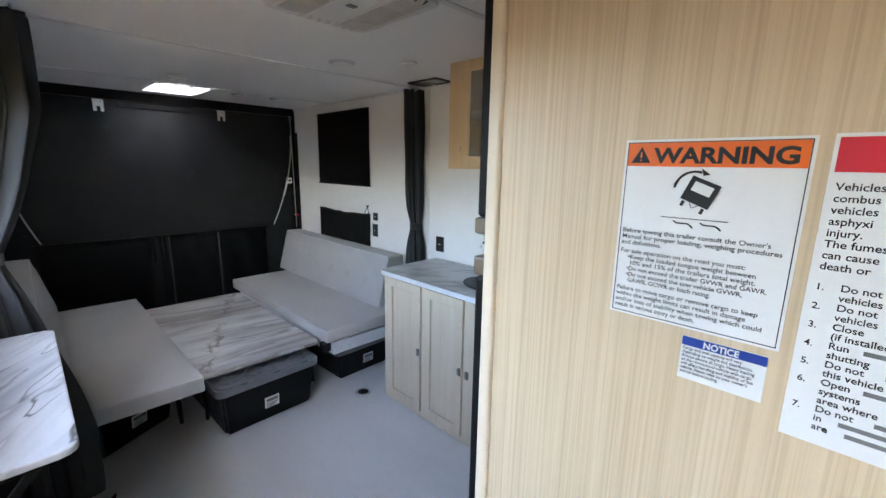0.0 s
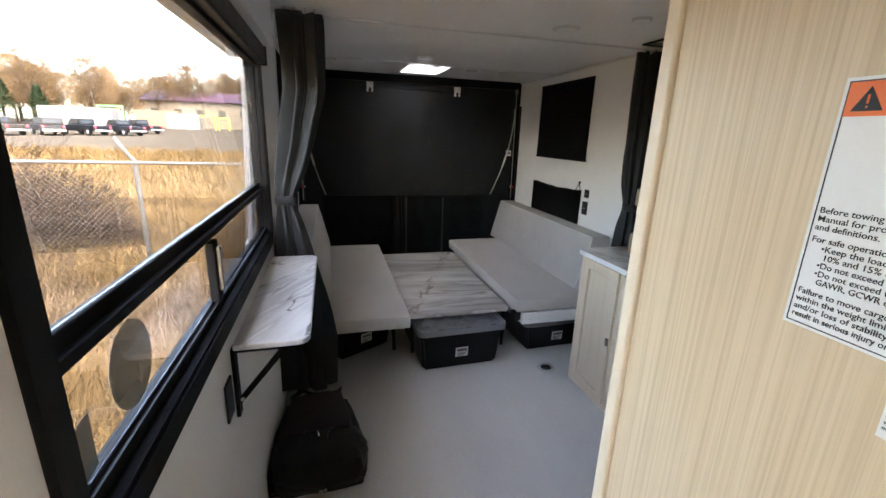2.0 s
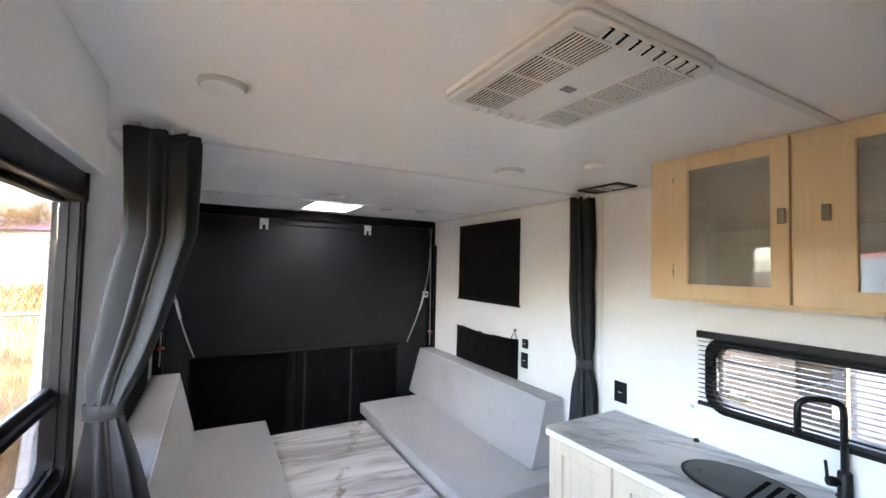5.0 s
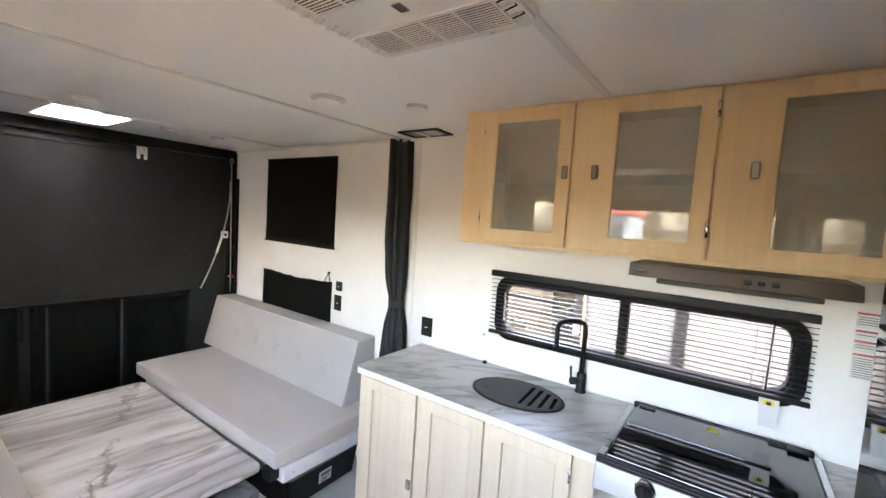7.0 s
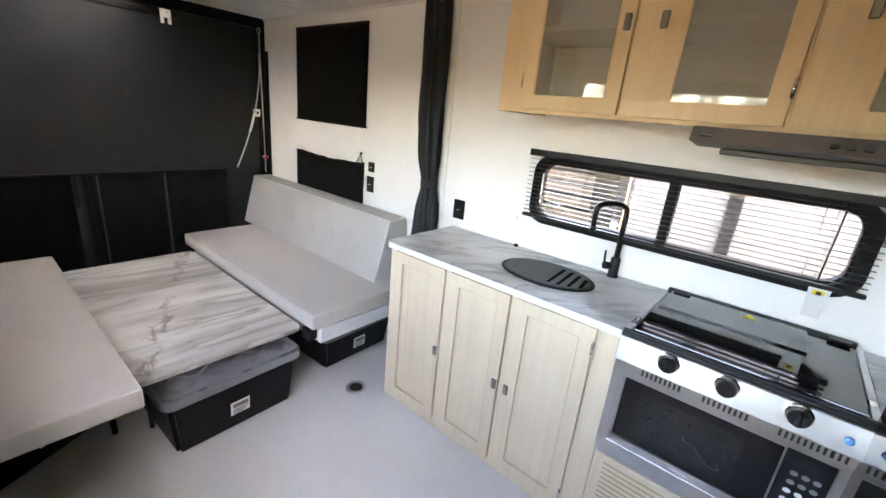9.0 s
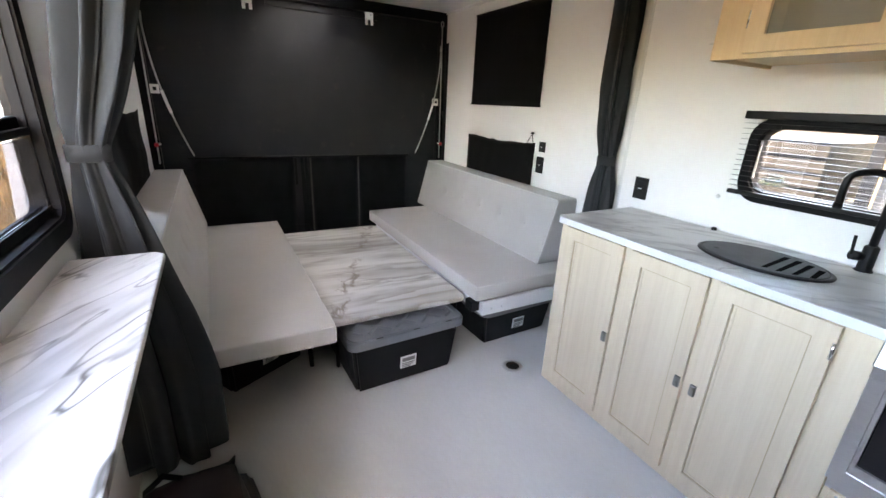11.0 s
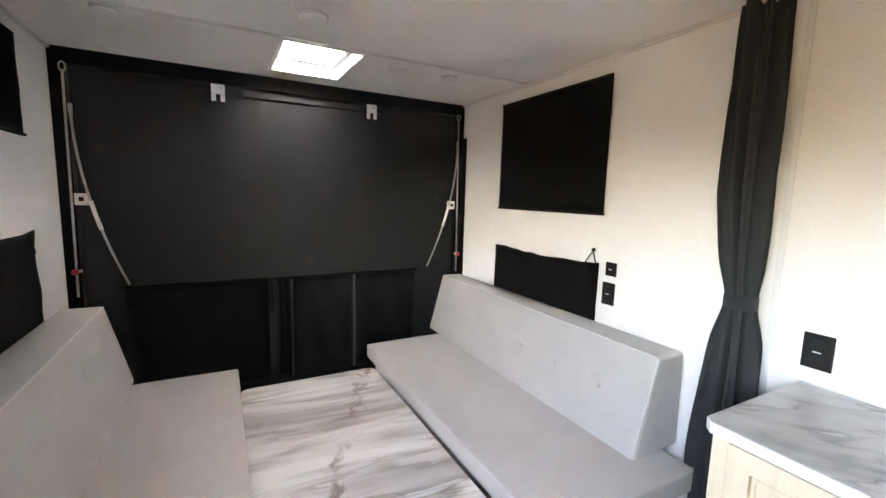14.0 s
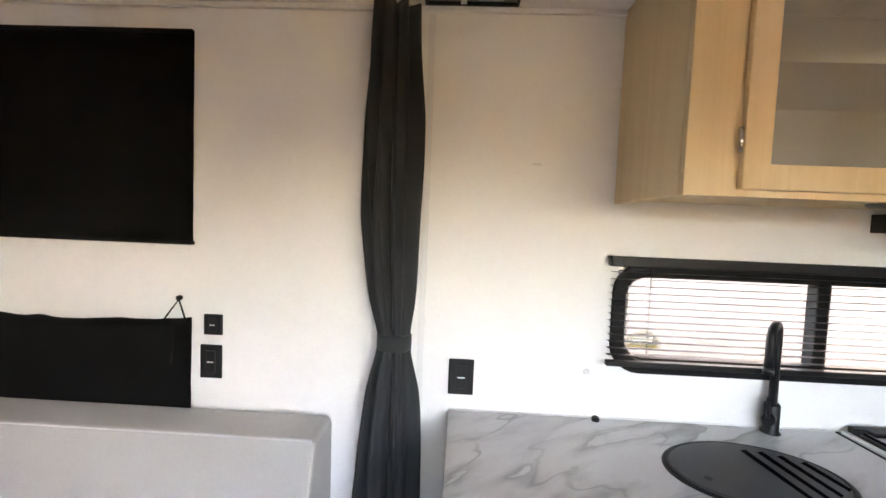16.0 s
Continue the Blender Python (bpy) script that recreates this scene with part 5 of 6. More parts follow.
# ---------------------------------------------------------------- side shelf under the window
sh = thing("fold_down_shelf", (0.5, 2.09, 0.7), "marble-patterned fold-down shelf on black brackets", "shelf")
poly = [(XL + 0.012, 1.623), (0.578, 1.623), (0.597, 1.628), (0.611, 1.642), (0.616, 1.661), (0.616, 2.535), (0.593, 2.56), (XL + 0.012, 2.56)]
part("top", prism(bm_new(), poly, "z", 0.936, 0.955, 0.004, 2), M_MARBLE_S, sh)
for y in (1.655, 2.47):
    b = part("bracket", box(bm_new(), XL + 0.001, XL + 0.012, y - 0.02, y + 0.02, 0.70, 0.935, 0.002, 1), M_BLACKFRAME, sh, "black folding steel bracket")
    part("arm", box(bm_new(), XL + 0.0125, 0.58, y - 0.012, y + 0.012, 0.918, 0.9355, 0.002, 1), M_BLACKFRAME, b)
    part("strut", prism(bm_new(), [(XL + 0.0125, 0.735), (XL + 0.0125, 0.76), (0.525, 0.9175), (0.548, 0.9175)], "y", y - 0.008, y + 0.008, 0.002, 1), M_BLACKFRAME, b)
    part("pivot", rod(bm_new(), [(0.405, y - 0.013, 0.757), (0.405, y + 0.013, 0.757)], 0.006, 8), M_GALV, b)
sw = thing("wall_plate", (XL, 1.56, 0.8), "black wall plate below the window", "outlet")
part("plate", box(bm_new(), XL + 0.0005, XL + 0.008, 1.53, 1.60, 0.755, 0.875, 0.003, 2), M_BLACKPLASTIC, sw)


def outlet(y, z, h, w=0.072):
    o = thing("wall_outlet", (XR, y, z), "black wall outlet plate", "outlet", "black wall outlets")
    part("plate", box(bm_new(), XR - 0.008, XR - 0.0005, y - w / 2, y + w / 2, z - h / 2, z + h / 2, 0.003, 2), M_BLACKPLASTIC, o)
    part("insert", box(bm_new(), XR - 0.0105, XR - 0.0085, y - w / 4.4, y + w / 4.4, z - h * 0.33, z + h * 0.33, 0.002, 1), M_BLACKPLASTIC, o)
    part("marking", box(bm_new(), XR - 0.0115, XR - 0.0107, y - w / 7, y + w / 7, z - 0.003, z + 0.001), M_WHITEPL, o)
    return o


outlet(2.575, 1.023, 0.112, 0.078)
outlet(3.372, 1.030, 0.108, 0.07)
outlet(3.366, 1.149, 0.066, 0.06)


# ---------------------------------------------------------------- ceiling fittings
def ac_unit():
    a = thing("air_conditioner", (1.44, 1.73, ZC), "white ceiling air conditioner grille", "air conditioner")
    x0, x1, y0, y1 = 1.242, 1.666, 1.519, 1.988
    zb = 2.112
    bm = bm_new()
    prism(bm, round_rect(x0, x1, y0, y1, 0.035), "z", zb + 0.012, ZC - 0.0006, 0.004, 2)
    part("housing", bm, M_WHITEPL, a)
    bm = bm_new()
    prism(bm, round_rect(x0 + 0.006, x1 - 0.006, y0 + 0.006, y1 - 0.006, 0.03), "z", zb, zb + 0.0118, 0.005, 3)
    part("cover", bm, M_WHITEPL, a)
    for xa, xb in ((x0 + 0.035, x0 + 0.150), (x1 - 0.150, x1 - 0.035)):
        # flat black sheet; the shade between the slats is in its colour
        g = part("intake", box(bm_new(), xa, xb, y0 + 0.05, y1 - 0.05, zb - 0.0008, zb - 0.0001), M_SLOTSHADE, a, "flat black sheet for the shade inside the intake slots")
        for k in range(12):
            x = xa + (xb - xa) * (k + 0.5) / 12
            part("intake_slat", prism(bm_new(), [(x - 0.0015, zb - 0.0034), (x + 0.0019, zb - 0.0034), (x + 0.0022, zb - 0.001), (x - 0.0012, zb - 0.001)], "y", y0 + 0.0515, y1 - 0.0515), M_WHITEPL, g)
        for k in range(1, 4):
            y = y0 + 0.05 + (y1 - y0 - 0.1) * k / 4
            part("intake_rib", box(bm_new(), xa, xb, y - 0.003, y + 0.003, zb - 0.0040, zb - 0.0011), M_WHITEPL, g)
        part("intake_rim", ring_frame(bm_new(), [(xa - 0.006, y0 + 0.044), (xb + 0.006, y0 + 0.044), (xb + 0.006, y1 - 0.044), (xa - 0.006, y1 - 0.044)], [(xa, y0 + 0.05), (xb, y0 + 0.05), (xb, y1 - 0.05), (xa, y1 - 0.05)], "z", zb - 0.0040, zb - 0.0002), M_WHITEPL, g)
    for yy in (y0 + 0.028, y1 - 0.028):
        for k in range(8):
            x = x0 + 0.085 + k * 0.037
            # flat slots: one row black, the other pale, their shade put into the colour
            part("outlet_slot", prism(bm_new(), [(x, yy - 0.017), (x + 0.014, yy - 0.017), (x + 0.024, yy + 0.017), (x + 0.010, yy + 0.017)], "z", zb - 0.0012, zb - 0.0002), M_SLOTSHADE if yy < 1.7 else M_BEZEL, a)
            part("outlet_fin", prism(bm_new(), [(x - 0.004, yy - 0.017), (x + 0.002, yy - 0.017), (x + 0.012, yy + 0.017), (x + 0.006, yy + 0.017)], "z", zb - 0.005, zb - 0.0013), M_WHITEPL, a)
    part("badge", box(bm_new(), 1.437, 1.472, 1.738, 1.763, zb - 0.003, zb - 0.0003, 0.001, 1), M_GREYPL, a, "small grey oblong badge")
    for y in (y0 + 0.12, y1 - 0.12):
        part("clip", lathe(bm_new(), (x1 - 0.02, y, zb - 0.004), [(0.007, 0.0), (0.007, 0.0035)], 12), M_WHITEPL, a)


ac_unit()


M_DIFF = mat("light_diffuser", (0.88, 0.88, 0.87), 0.5, var=0.02, bump=0)


def puck(x, y, r, label="flat white ceiling light, unlit", ring=False):
    p = thing("ceiling_light", (x, y, ZC), label, "ceiling light", "ceiling lights")
    part("base", lathe(bm_new(), (x, y, ZC - 0.0005), [(r, 0), (r, -0.006), (r * 0.92, -0.012)], 36), M_BEZEL, p)
    part("diffuser", lathe(bm_new(), (x, y, ZC - 0.0127), [(r * 0.86, 0), (r * 0.84, -0.004), (r * 0.5, -0.007)], 36), M_DIFF, p)
    if ring:
        part("bezel", lathe(bm_new(), (x, y, ZC - 0.0005), [(r * 1.22, 0), (r * 1.22, -0.004), (r * 1.02, -0.007)], 36), M_BEZEL, p)


puck(0.745, 2.235, 0.058)
puck(1.93, 2.572, 0.06, ring=True)
puck(2.165, 2.285, 0.046)
puck(1.43, 3.76, 0.062)
puck(0.735, 4.105, 0.045)
puck(1.955, 4.20, 0.042, "round white ceiling speaker fitting", True)
puck(2.26, 4.185, 0.045)

v = thing("ceiling_vent", (2.6, 2.57, ZC), "open black ceiling vent by the wall", "vent")
part("frame", ring_frame(bm_new(), [(2.535, 2.455), (2.69, 2.455), (2.69, 2.725), (2.535, 2.725)], [(2.545, 2.463), (2.68, 2.463), (2.68, 2.717), (2.545, 2.717)], "z", ZC - 0.010, ZC - 0.0005), M_BLACKPLASTIC, v)
part("grille", box(bm_new(), 2.546, 2.679, 2.464, 2.716, ZC - 0.003, ZC - 0.0006), M_GREYPL, v)
part("divider", box(bm_new(), 2.546, 2.679, 2.605, 2.622, ZC - 0.0105, ZC - 0.0035), M_WHITEPL, v)
part("damper", box(bm_new(), 2.562, 2.664, 2.50, 2.575, ZC - 0.008, ZC - 0.0035), M_BEZEL, v, "pale damper plate")

# floor drain
M_STEELR = mat("drain_steel", (0.72, 0.72, 0.73), 0.38, 0.85, var=0.1, bump=0)
fd = thing("floor_drain", (2.128, 2.733, 0.0), "round chrome floor socket with black centre", "floor fitting")
part("ring", lathe(bm_new(), (2.128, 2.733, 0.0004), [(0.058, 0), (0.057, 0.004), (0.041, 0.007), (0.038, 0.003)], 32), M_STEELR, fd)
part("cap", lathe(bm_new(), (2.128, 2.733, 0.0006), [(0.0375, 0), (0.0375, 0.003), (0.016, 0.004)], 24), M_BLACKPLASTIC, fd)
part("slot", box(bm_new(), 2.106, 2.150, 2.729, 2.737, 0.0046, 0.0066), M_CHROME, fd)

# whitish tear mark, made as a thin solid, and a clip on the kitchen wall
solid("wall_tear", prism(bm_new(), [(2.354, 1.683), (2.388, 1.685), (2.388, 1.690), (2.368, 1.692)], "x", XR - 0.003, XR - 0.0005), M_PAPER, "tiny whitish tear mark on the bare wall", "hook", at=(XR, 2.371, 1.687))
solid("wall_clip", lathe(bm_new(), (XR - 0.0005, 2.19, 1.06), [(0.009, 0), (0.009, -0.004), (0.005, -0.008)], 14, "x"), M_WHITEPL, "tiny clear wall clip under the window", "clip", at=(XR, 2.19, 1.06))


# ---------------------------------------------------------------- bag
def backpack():
    b = thing("backpack", (0.585, 2.20, 0.0), "black nylon backpack with maroon flap lying on the floor", "bag")
    def lump(name, cx, cy, hx, hy, z0, z1, m, parent, seed, label="", taper=0.0, soft=0.38, wrinkle=0.03):
        bm = bm_new()
        bmesh.ops.create_cube(bm, size=2.0)
        bmesh.ops.subdivide_edges(bm, edges=bm.edges[:], cuts=15, use_grid_fill=True)
        for v in bm.verts:
            p = v.co.copy()
            p = p.lerp(p.normalized() * 1.18, soft)
            o = Vector((seed, 3.1, seed * 0.7))
            p += 0.05 * Vector((noise.noise(p * 1.6 + o), noise.noise(p * 1.6 - o), noise.noise(p * 2.2 + o * 2)))
            p += wrinkle * Vector((noise.noise(p * 4.5 + o), noise.noise(p * 4.5 - o), 1.8 * noise.noise(Vector((p.x * 3, p.y * 9, p.z * 4)) + o)))
            p.x *= 1 - taper * p.y
            v.co = Vector((cx + hx * p.x, cy + hy * p.y, max(z0, (z0 + z1) / 2 + (z1 - z0) / 2 * p.z)))
        for f in bm.faces:
            f.smooth = True
        return part(name, bm, m, parent, label)
    lump("body", 0.585, 2.235, 0.205, 0.265, 0.0, 0.15, M_BAG, b, 1.3, taper=0.14)
    pocket = lump("front_pocket", 0.60, 2.085, 0.20, 0.135, 0.03, 0.185, M_BAG, b, 4.1, soft=0.5, wrinkle=0.05)
    flap = lump("flap", 0.582, 2.325, 0.155, 0.17, 0.12, 0.192, M_BAGRED, b, 7.7, "dark maroon flap", 0.16, 0.3, 0.035)
    bm = bm_new()
    prism(bm, [(0.45, 0.12), (0.70, 0.135), (0.715, 0.215), (0.69, 0.19), (0.52, 0.178)], "y", 2.475, 2.492, 0.004, 2)
    part("back_panel", bm, M_BAG, b)
    part("zip", rod(bm_new(), [(0.43 + 0.31 * k / 12, 2.19 - 0.02 * math.sin(math.pi * k / 12), 0.176 + 0.016 * math.sin(math.pi * k / 12)) for k in range(13)], 0.005, 6), M_BLACKPLASTIC, pocket)
    part("zip_pull", rod(bm_new(), [(0.588, 2.172, 0.196), (0.594, 2.15, 0.203), (0.600, 2.118, 0.199)], 0.0035, 6), M_CHROME, pocket)
    for x, y, z, dx, dy in ((0.402, 2.015, 0.055, 0.006, 0.014), (0.425, 1.965, 0.035, 0.014, 0.005), (0.575, 1.985, 0.125, 0.012, 0.006), (0.592, 1.99, 0.14, 0.006, 0.004), (0.605, 1.952, 0.07, 0.010, 0.005), (0.625, 1.953, 0.075, 0.006, 0.008)):
        part("buckle", box(bm_new(), x - dx, x + dx, y - 0.022 - dy, y - 0.022 + dy, z - 0.008, z + 0.008, 0.003, 2), M_CHROME, b, "small bright metal buckle")
    for x, bend in ((0.53, 0.02), (0.66, -0.02)):
        pts = [(x + bend * math.sin(k * 0.6), 2.17 - 0.022 * k, 0.196 - 0.0011 * k * k) for k in range(9)]
        part("strap", rod(bm_new(), pts, [0.007] * 9, 6), M_BAG, pocket)
    part("carry_handle", rod(bm_new(), [(0.45, 2.44, 0.13), (0.455, 2.475, 0.185), (0.50, 2.50, 0.205), (0.545, 2.485, 0.19), (0.55, 2.45, 0.14)], 0.011, 8), M_BAG, b)


backpack()


# ---------------------------------------------------------------- stickers on the partition
SX = 1.063


def sheet(name, y1, y0, z0, z1, x, material, parent, label="", th=0.0004):
    return part(name, box(bm_new(), x - th, x, y0, y1, z0, z1), material, parent, label)


def at_sign(y, z, x):
    return Matrix(((0, 0, -1, x), (-1, 0, 0, y), (0, 1, 0, z), (0, 0, 0, 1)))


def lines(parent, rows, y, z, step, size, x, material=None, gaps=()):
    """Lines of print; an extra gap stands before each row named in gaps."""
    for k, (dx, text, width) in enumerate(rows):
        if k in gaps:
            z -= 0.003
        if text:
            w = words("text_line", text, size, at_sign(y - dx, z - k * step, x), parent, width=width, bold=0.00005)
            if material:
                w.data.materials[0] = material


ws = thing("warning_sticker", (SX, 0.562, 1.433), "white warning sticker with orange header and swaying trailer drawing", "sticker")
base = sheet("backing", 0.640, 0.4845, 1.4325, 1.6235, SX - 0.0004, M_PAPER, ws)
bm = ring_frame(bm_new(), [(0.6375, 1.435), (0.487, 1.435), (0.487, 1.621), (0.6375, 1.621)], [(0.6367, 1.4358), (0.4878, 1.4358), (0.4878, 1.6202), (0.6367, 1.6202)], "x", SX - 0.0012, SX - 0.0009)
part("border", bm, M_INK, ws)
sheet("header_band", 0.6366, 0.4879, 1.5965, 1.6201, SX - 0.0009, M_ORANGE, ws)
tri = part("alert_triangle", prism(bm_new(), [(0.6325, 1.6), (0.6135, 1.6), (0.623, 1.6165)], "x", SX - 0.0018, SX - 0.0014), M_INK, ws)
bm = box(bm_new(), SX - 0.0022, SX - 0.0019, 0.6223, 0.6237, 1.605, 1.611)
box(bm, SX - 0.0022, SX - 0.0019, 0.6223, 0.6237, 1.602, 1.6035)
part("alert_mark", bm, M_ORANGE, tri)
words("header_text", "WARNING", 0.0205, at_sign(0.610, 1.6005, SX - 0.0015), ws, "bold black capitals", 0.0007, 0.117)
# tilted trailer drawing over a road line
c, s = math.cos(radians(-22)), math.sin(radians(-22))


def tilt(u, v):
    return (0.565 - (u * c - v * s), 1.570 + u * s + v * c)


part("trailer_drawing", ring_frame(bm_new(), [tilt(-0.0135, -0.010), tilt(0.0135, -0.010), tilt(0.0135, 0.0145), tilt(-0.0135, 0.0145)], [tilt(-0.009, 0.001), tilt(0.009, 0.001), tilt(0.009, 0.0105), tilt(-0.009, 0.0105)], "x", SX - 0.0017, SX - 0.0013), M_INK, ws)
for u in (-0.0095, 0.0095):
    part("wheel_drawing", prism(bm_new(), [tilt(u - 0.0015, -0.0165), tilt(u + 0.0015, -0.0165), tilt(u + 0.0015, -0.011), tilt(u - 0.0015, -0.011)], "x", SX - 0.0017, SX - 0.0013), M_INK, ws)
part("hitch_drawing", rod(bm_new(), [(SX - 0.0015, *tilt(-0.004, -0.0105)), (SX - 0.0015, *tilt(0.0, -0.0145)), (SX - 0.0015, *tilt(0.004, -0.0105))], 0.0004, 5), M_INK, ws)
arc = [(SX - 0.0015, 0.5705 + 0.0175 * math.cos(radians(8 + 100 * k / 10)), 1.5735 + 0.0185 * math.sin(radians(8 + 100 * k / 10))) for k in range(11)]
part("arrow_drawing", rod(bm_new(), arc, 0.0011, 6), M_INK, ws)
part("arrow_head", prism(bm_new(), [(0.5655, 1.5952), (0.5635, 1.5882), (0.5575, 1.5892)], "x", SX - 0.0018, SX - 0.0013), M_INK, ws)
part("road_line", rod(bm_new(), [(SX - 0.0014, 0.597, 1.5455), (SX - 0.0014, 0.538, 1.5455)], 0.0004, 5), M_INK, ws)
for u in (0.585, 0.561):
    part("skid_mark", rod(bm_new(), [(SX - 0.0014, u, 1.5425), (SX - 0.0014, u - 0.003, 1.5405), (SX - 0.0014, u - 0.013, 1.5405), (SX - 0.0014, u - 0.016, 1.5385), (SX - 0.0014, u - 0.018, 1.5365)], 0.0008, 6), M_INK, ws)
lines(ws, [(0, "Before towing this trailer consult the Owner's", 0.131), (0, "Manual for proper loading, weighing procedures", 0.140), (0, "and definitions.", 0.041), (0, "For safe operation on the road you must:", 0.115), (0.008, "\u2022Keep the loaded tongue weight between", 0.116), (0.0105, "10% and 15% of the trailers total weight.", 0.113), (0.008, "\u2022Do not exceed the trailer GVWR and GAWR.", 0.126), (0.008, "\u2022Do not exceed the tow vehicle GVWR,", 0.108), (0.0105, "GAWR, GCWR or hitch rating.", 0.080), (0, "Failure to move cargo or remove cargo to keep", 0.130), (0, "within the weight limits can result in damage", 0.122), (0, "and/or loss of stability when towing which could", 0.135), (0, "result in serious injury or death.", 0.080)], 0.6345, 1.5255, 0.0066, 0.0066, SX - 0.0011, gaps=(3, 9))

ns = thing("notice_sticker", (SX, 0.527, 1.379), "small white notice sticker with blue header", "sticker")
sheet("backing", 0.5625, 0.4905, 1.3785, 1.4250, SX - 0.0004, M_PAPER, ns)
sheet("header_band", 0.562, 0.491, 1.4152, 1.4246, SX - 0.0009, M_BLUE, ns)
w = words("header_text", "NOTICE", 0.0092, at_sign(0.543, 1.4166, SX - 0.0012), ns, "white capitals", 0.0003, 0.030)
w.data.materials[0] = M_PAPER
lines(ns, [(0, "Cargo and load capacity will vary", 0.051), (0, "depending on weight and distribution.", 0.060), (0, "Always secure all cargo. Heavy loading", 0.062), (0, "of this recreational vehicle with cargo", 0.060), (0, "will affect handling and stability of the", 0.062), (0, "vehicle. Please refer to your owner's", 0.058), (0, "manual before loading.", 0.034)], 0.5605, 1.4110, 0.0043, 0.0044, SX - 0.0010)

ds = thing("danger_sticker", (SX, 0.39, 1.357), "tall white sticker with red header and numbered rules", "sticker")
sheet("backing", 0.4745, 0.300, 1.357, 1.6245, SX - 0.0004, M_PAPER, ds)
sheet("header_band", 0.4715, 0.303, 1.594, 1.6215, SX - 0.0009, M_RED, ds)
def rule_line(y, z, text, size, end):
    """A line of which only the first words can be read; the rest is a plain bar."""
    w = words("text_line", text, size, at_sign(y, z, SX - 0.0010), ds, bold=0.00012)
    reach = y - 0.62 * size * len(text) - 0.006
    if reach - end > 0.02:
        sheet("print_bar", reach, end, z + size * 0.08, z + size * 0.55, SX - 0.0009, M_GREYPL, ds)


for k, text in enumerate(("Vehicles", "combus", "vehicles", "asphyxi", "injury.", "The fumes", "can cause", "death or")):
    rule_line(0.4690, 1.5795 - k * 0.0094, text, 0.0088, 0.45 if text.endswith(".") else 0.318 + 0.01 * (k % 3))
z = 1.497
for k, rows in enumerate((("Do not", "vehicles"), ("Do not", "vehicles"), ("Close", "(if installed)"), ("Run", "shutting"), ("Do not", "this vehicle"), ("Open", "systems", "area where"), ("Do not", "in", "are"))):
    words("rule_number", "%d." % (k + 1), 0.0080, at_sign(0.4690, z - 0.001, SX - 0.0010), ds, bold=0.0001)
    for q, text in enumerate(rows):
        rule_line(0.4535, z, text, 0.0082, 0.322 + 0.012 * ((k + q) % 2))
        z -= 0.0084


# ---------------------------------------------------------------- outdoors
GZ = -0.80


def rise(y):
    """Height of the ground at y: level by the trailer, then a gentle slope up to the lot."""
    return GZ + 0.0255 * min(max(0.0, y - 12.0), 128.0)


def ground_material():
    m, nt, bs = _nodes("ground_field")
    v = _coords(nt)
    sep = nt.nodes.new("ShaderNodeSeparateXYZ")
    nt.links.new(v, sep.inputs[0])
    n1, n2, n3 = _noise(nt, v, 0.12, 5), _noise(nt, v, 2.5, 6), _noise(nt, v, 40, 3)
    grass = _mix(nt, 0.5, _ramp(nt, n2, [(0.3, (0.085, 0.060, 0.029)), (0.7, (0.15, 0.108, 0.056))]), _ramp(nt, n3, [(0.3, (0.078, 0.054, 0.027)), (0.7, (0.155, 0.115, 0.062))]))
    gravel = _mix(nt, 0.4, _ramp(nt, n1, [(0.35, (0.044, 0.038, 0.031)), (0.65, (0.060, 0.053, 0.044))]), _ramp(nt, n3, [(0.3, (0.040, 0.034, 0.027)), (0.7, (0.064, 0.057, 0.048))]))
    add = nt.nodes.new("ShaderNodeMath")
    add.operation = 'MULTIPLY_ADD'
    nt.links.new(n1, add.inputs[0])
    add.inputs[1].default_value = 14.0
    nt.links.new(sep.outputs["Y"], add.inputs[2])
    lot = nt.nodes.new("ShaderNodeMapRange")
    nt.links.new(add.outputs[0], lot.inputs[0])
    lot.inputs[1].default_value, lot.inputs[2].default_value = 33.0, 36.5
    nt.links.new(_mix(nt, lot.outputs[0], grass, gravel), bs.inputs["Base Color"])
    bs.inputs["Roughness"].default_value = 1.0
    bs.inputs["Specular IOR Level"].default_value = 0.0
    _bump(nt, bs, n3, 0.5, 0.02)
    return m


bm = bm_new()
N = 24
rows_y = (-1500, -400, -60, 0, 12, 40, 80, 140, 400, 1500)
gv = [[bm.verts.new((-1500 + 3000 * i / N, y, rise(y))) for y in rows_y] for i in range(N + 1)]
for i in range(N):
    for j in range(len(rows_y) - 1):
        bm.faces.new((gv[i][j], gv[i + 1][j], gv[i + 1][j + 1], gv[i][j + 1]))
solid("ground", bm, ground_material(), "dry grass field running into a pale gravel lot", "ground", "structure")

M_STRAW = mat("straw", (0.098, 0.065, 0.031), 0.8, var=0.35, scale=0.8, fine=30, bump=0, spec=0.0)
M_STRAWD = mat("straw_brown", (0.074, 0.054, 0.036), 0.85, var=0.35, scale=0.8, fine=30, bump=0, spec=0.0)
M_BRUSH = mat("dead_brush", (0.030, 0.021, 0.017), 0.9, var=0.3, scale=2, fine=30, bump=0, spec=0.0)
M_BARK = mat("bark", (0.075, 0.062, 0.052), 0.9, var=0.2, scale=2, fine=30, bump=0.2, spec=0.0)
M_TWIG = mat("twigs_tan", (0.105, 0.070, 0.041), 0.9, var=0.3, scale=0.3, fine=4, bump=0, spec=0.0)
M_PINE = mat("pine_needles", (0.030, 0.052, 0.028), 0.9, var=0.3, scale=0.5, fine=5, bump=0, spec=0.0)


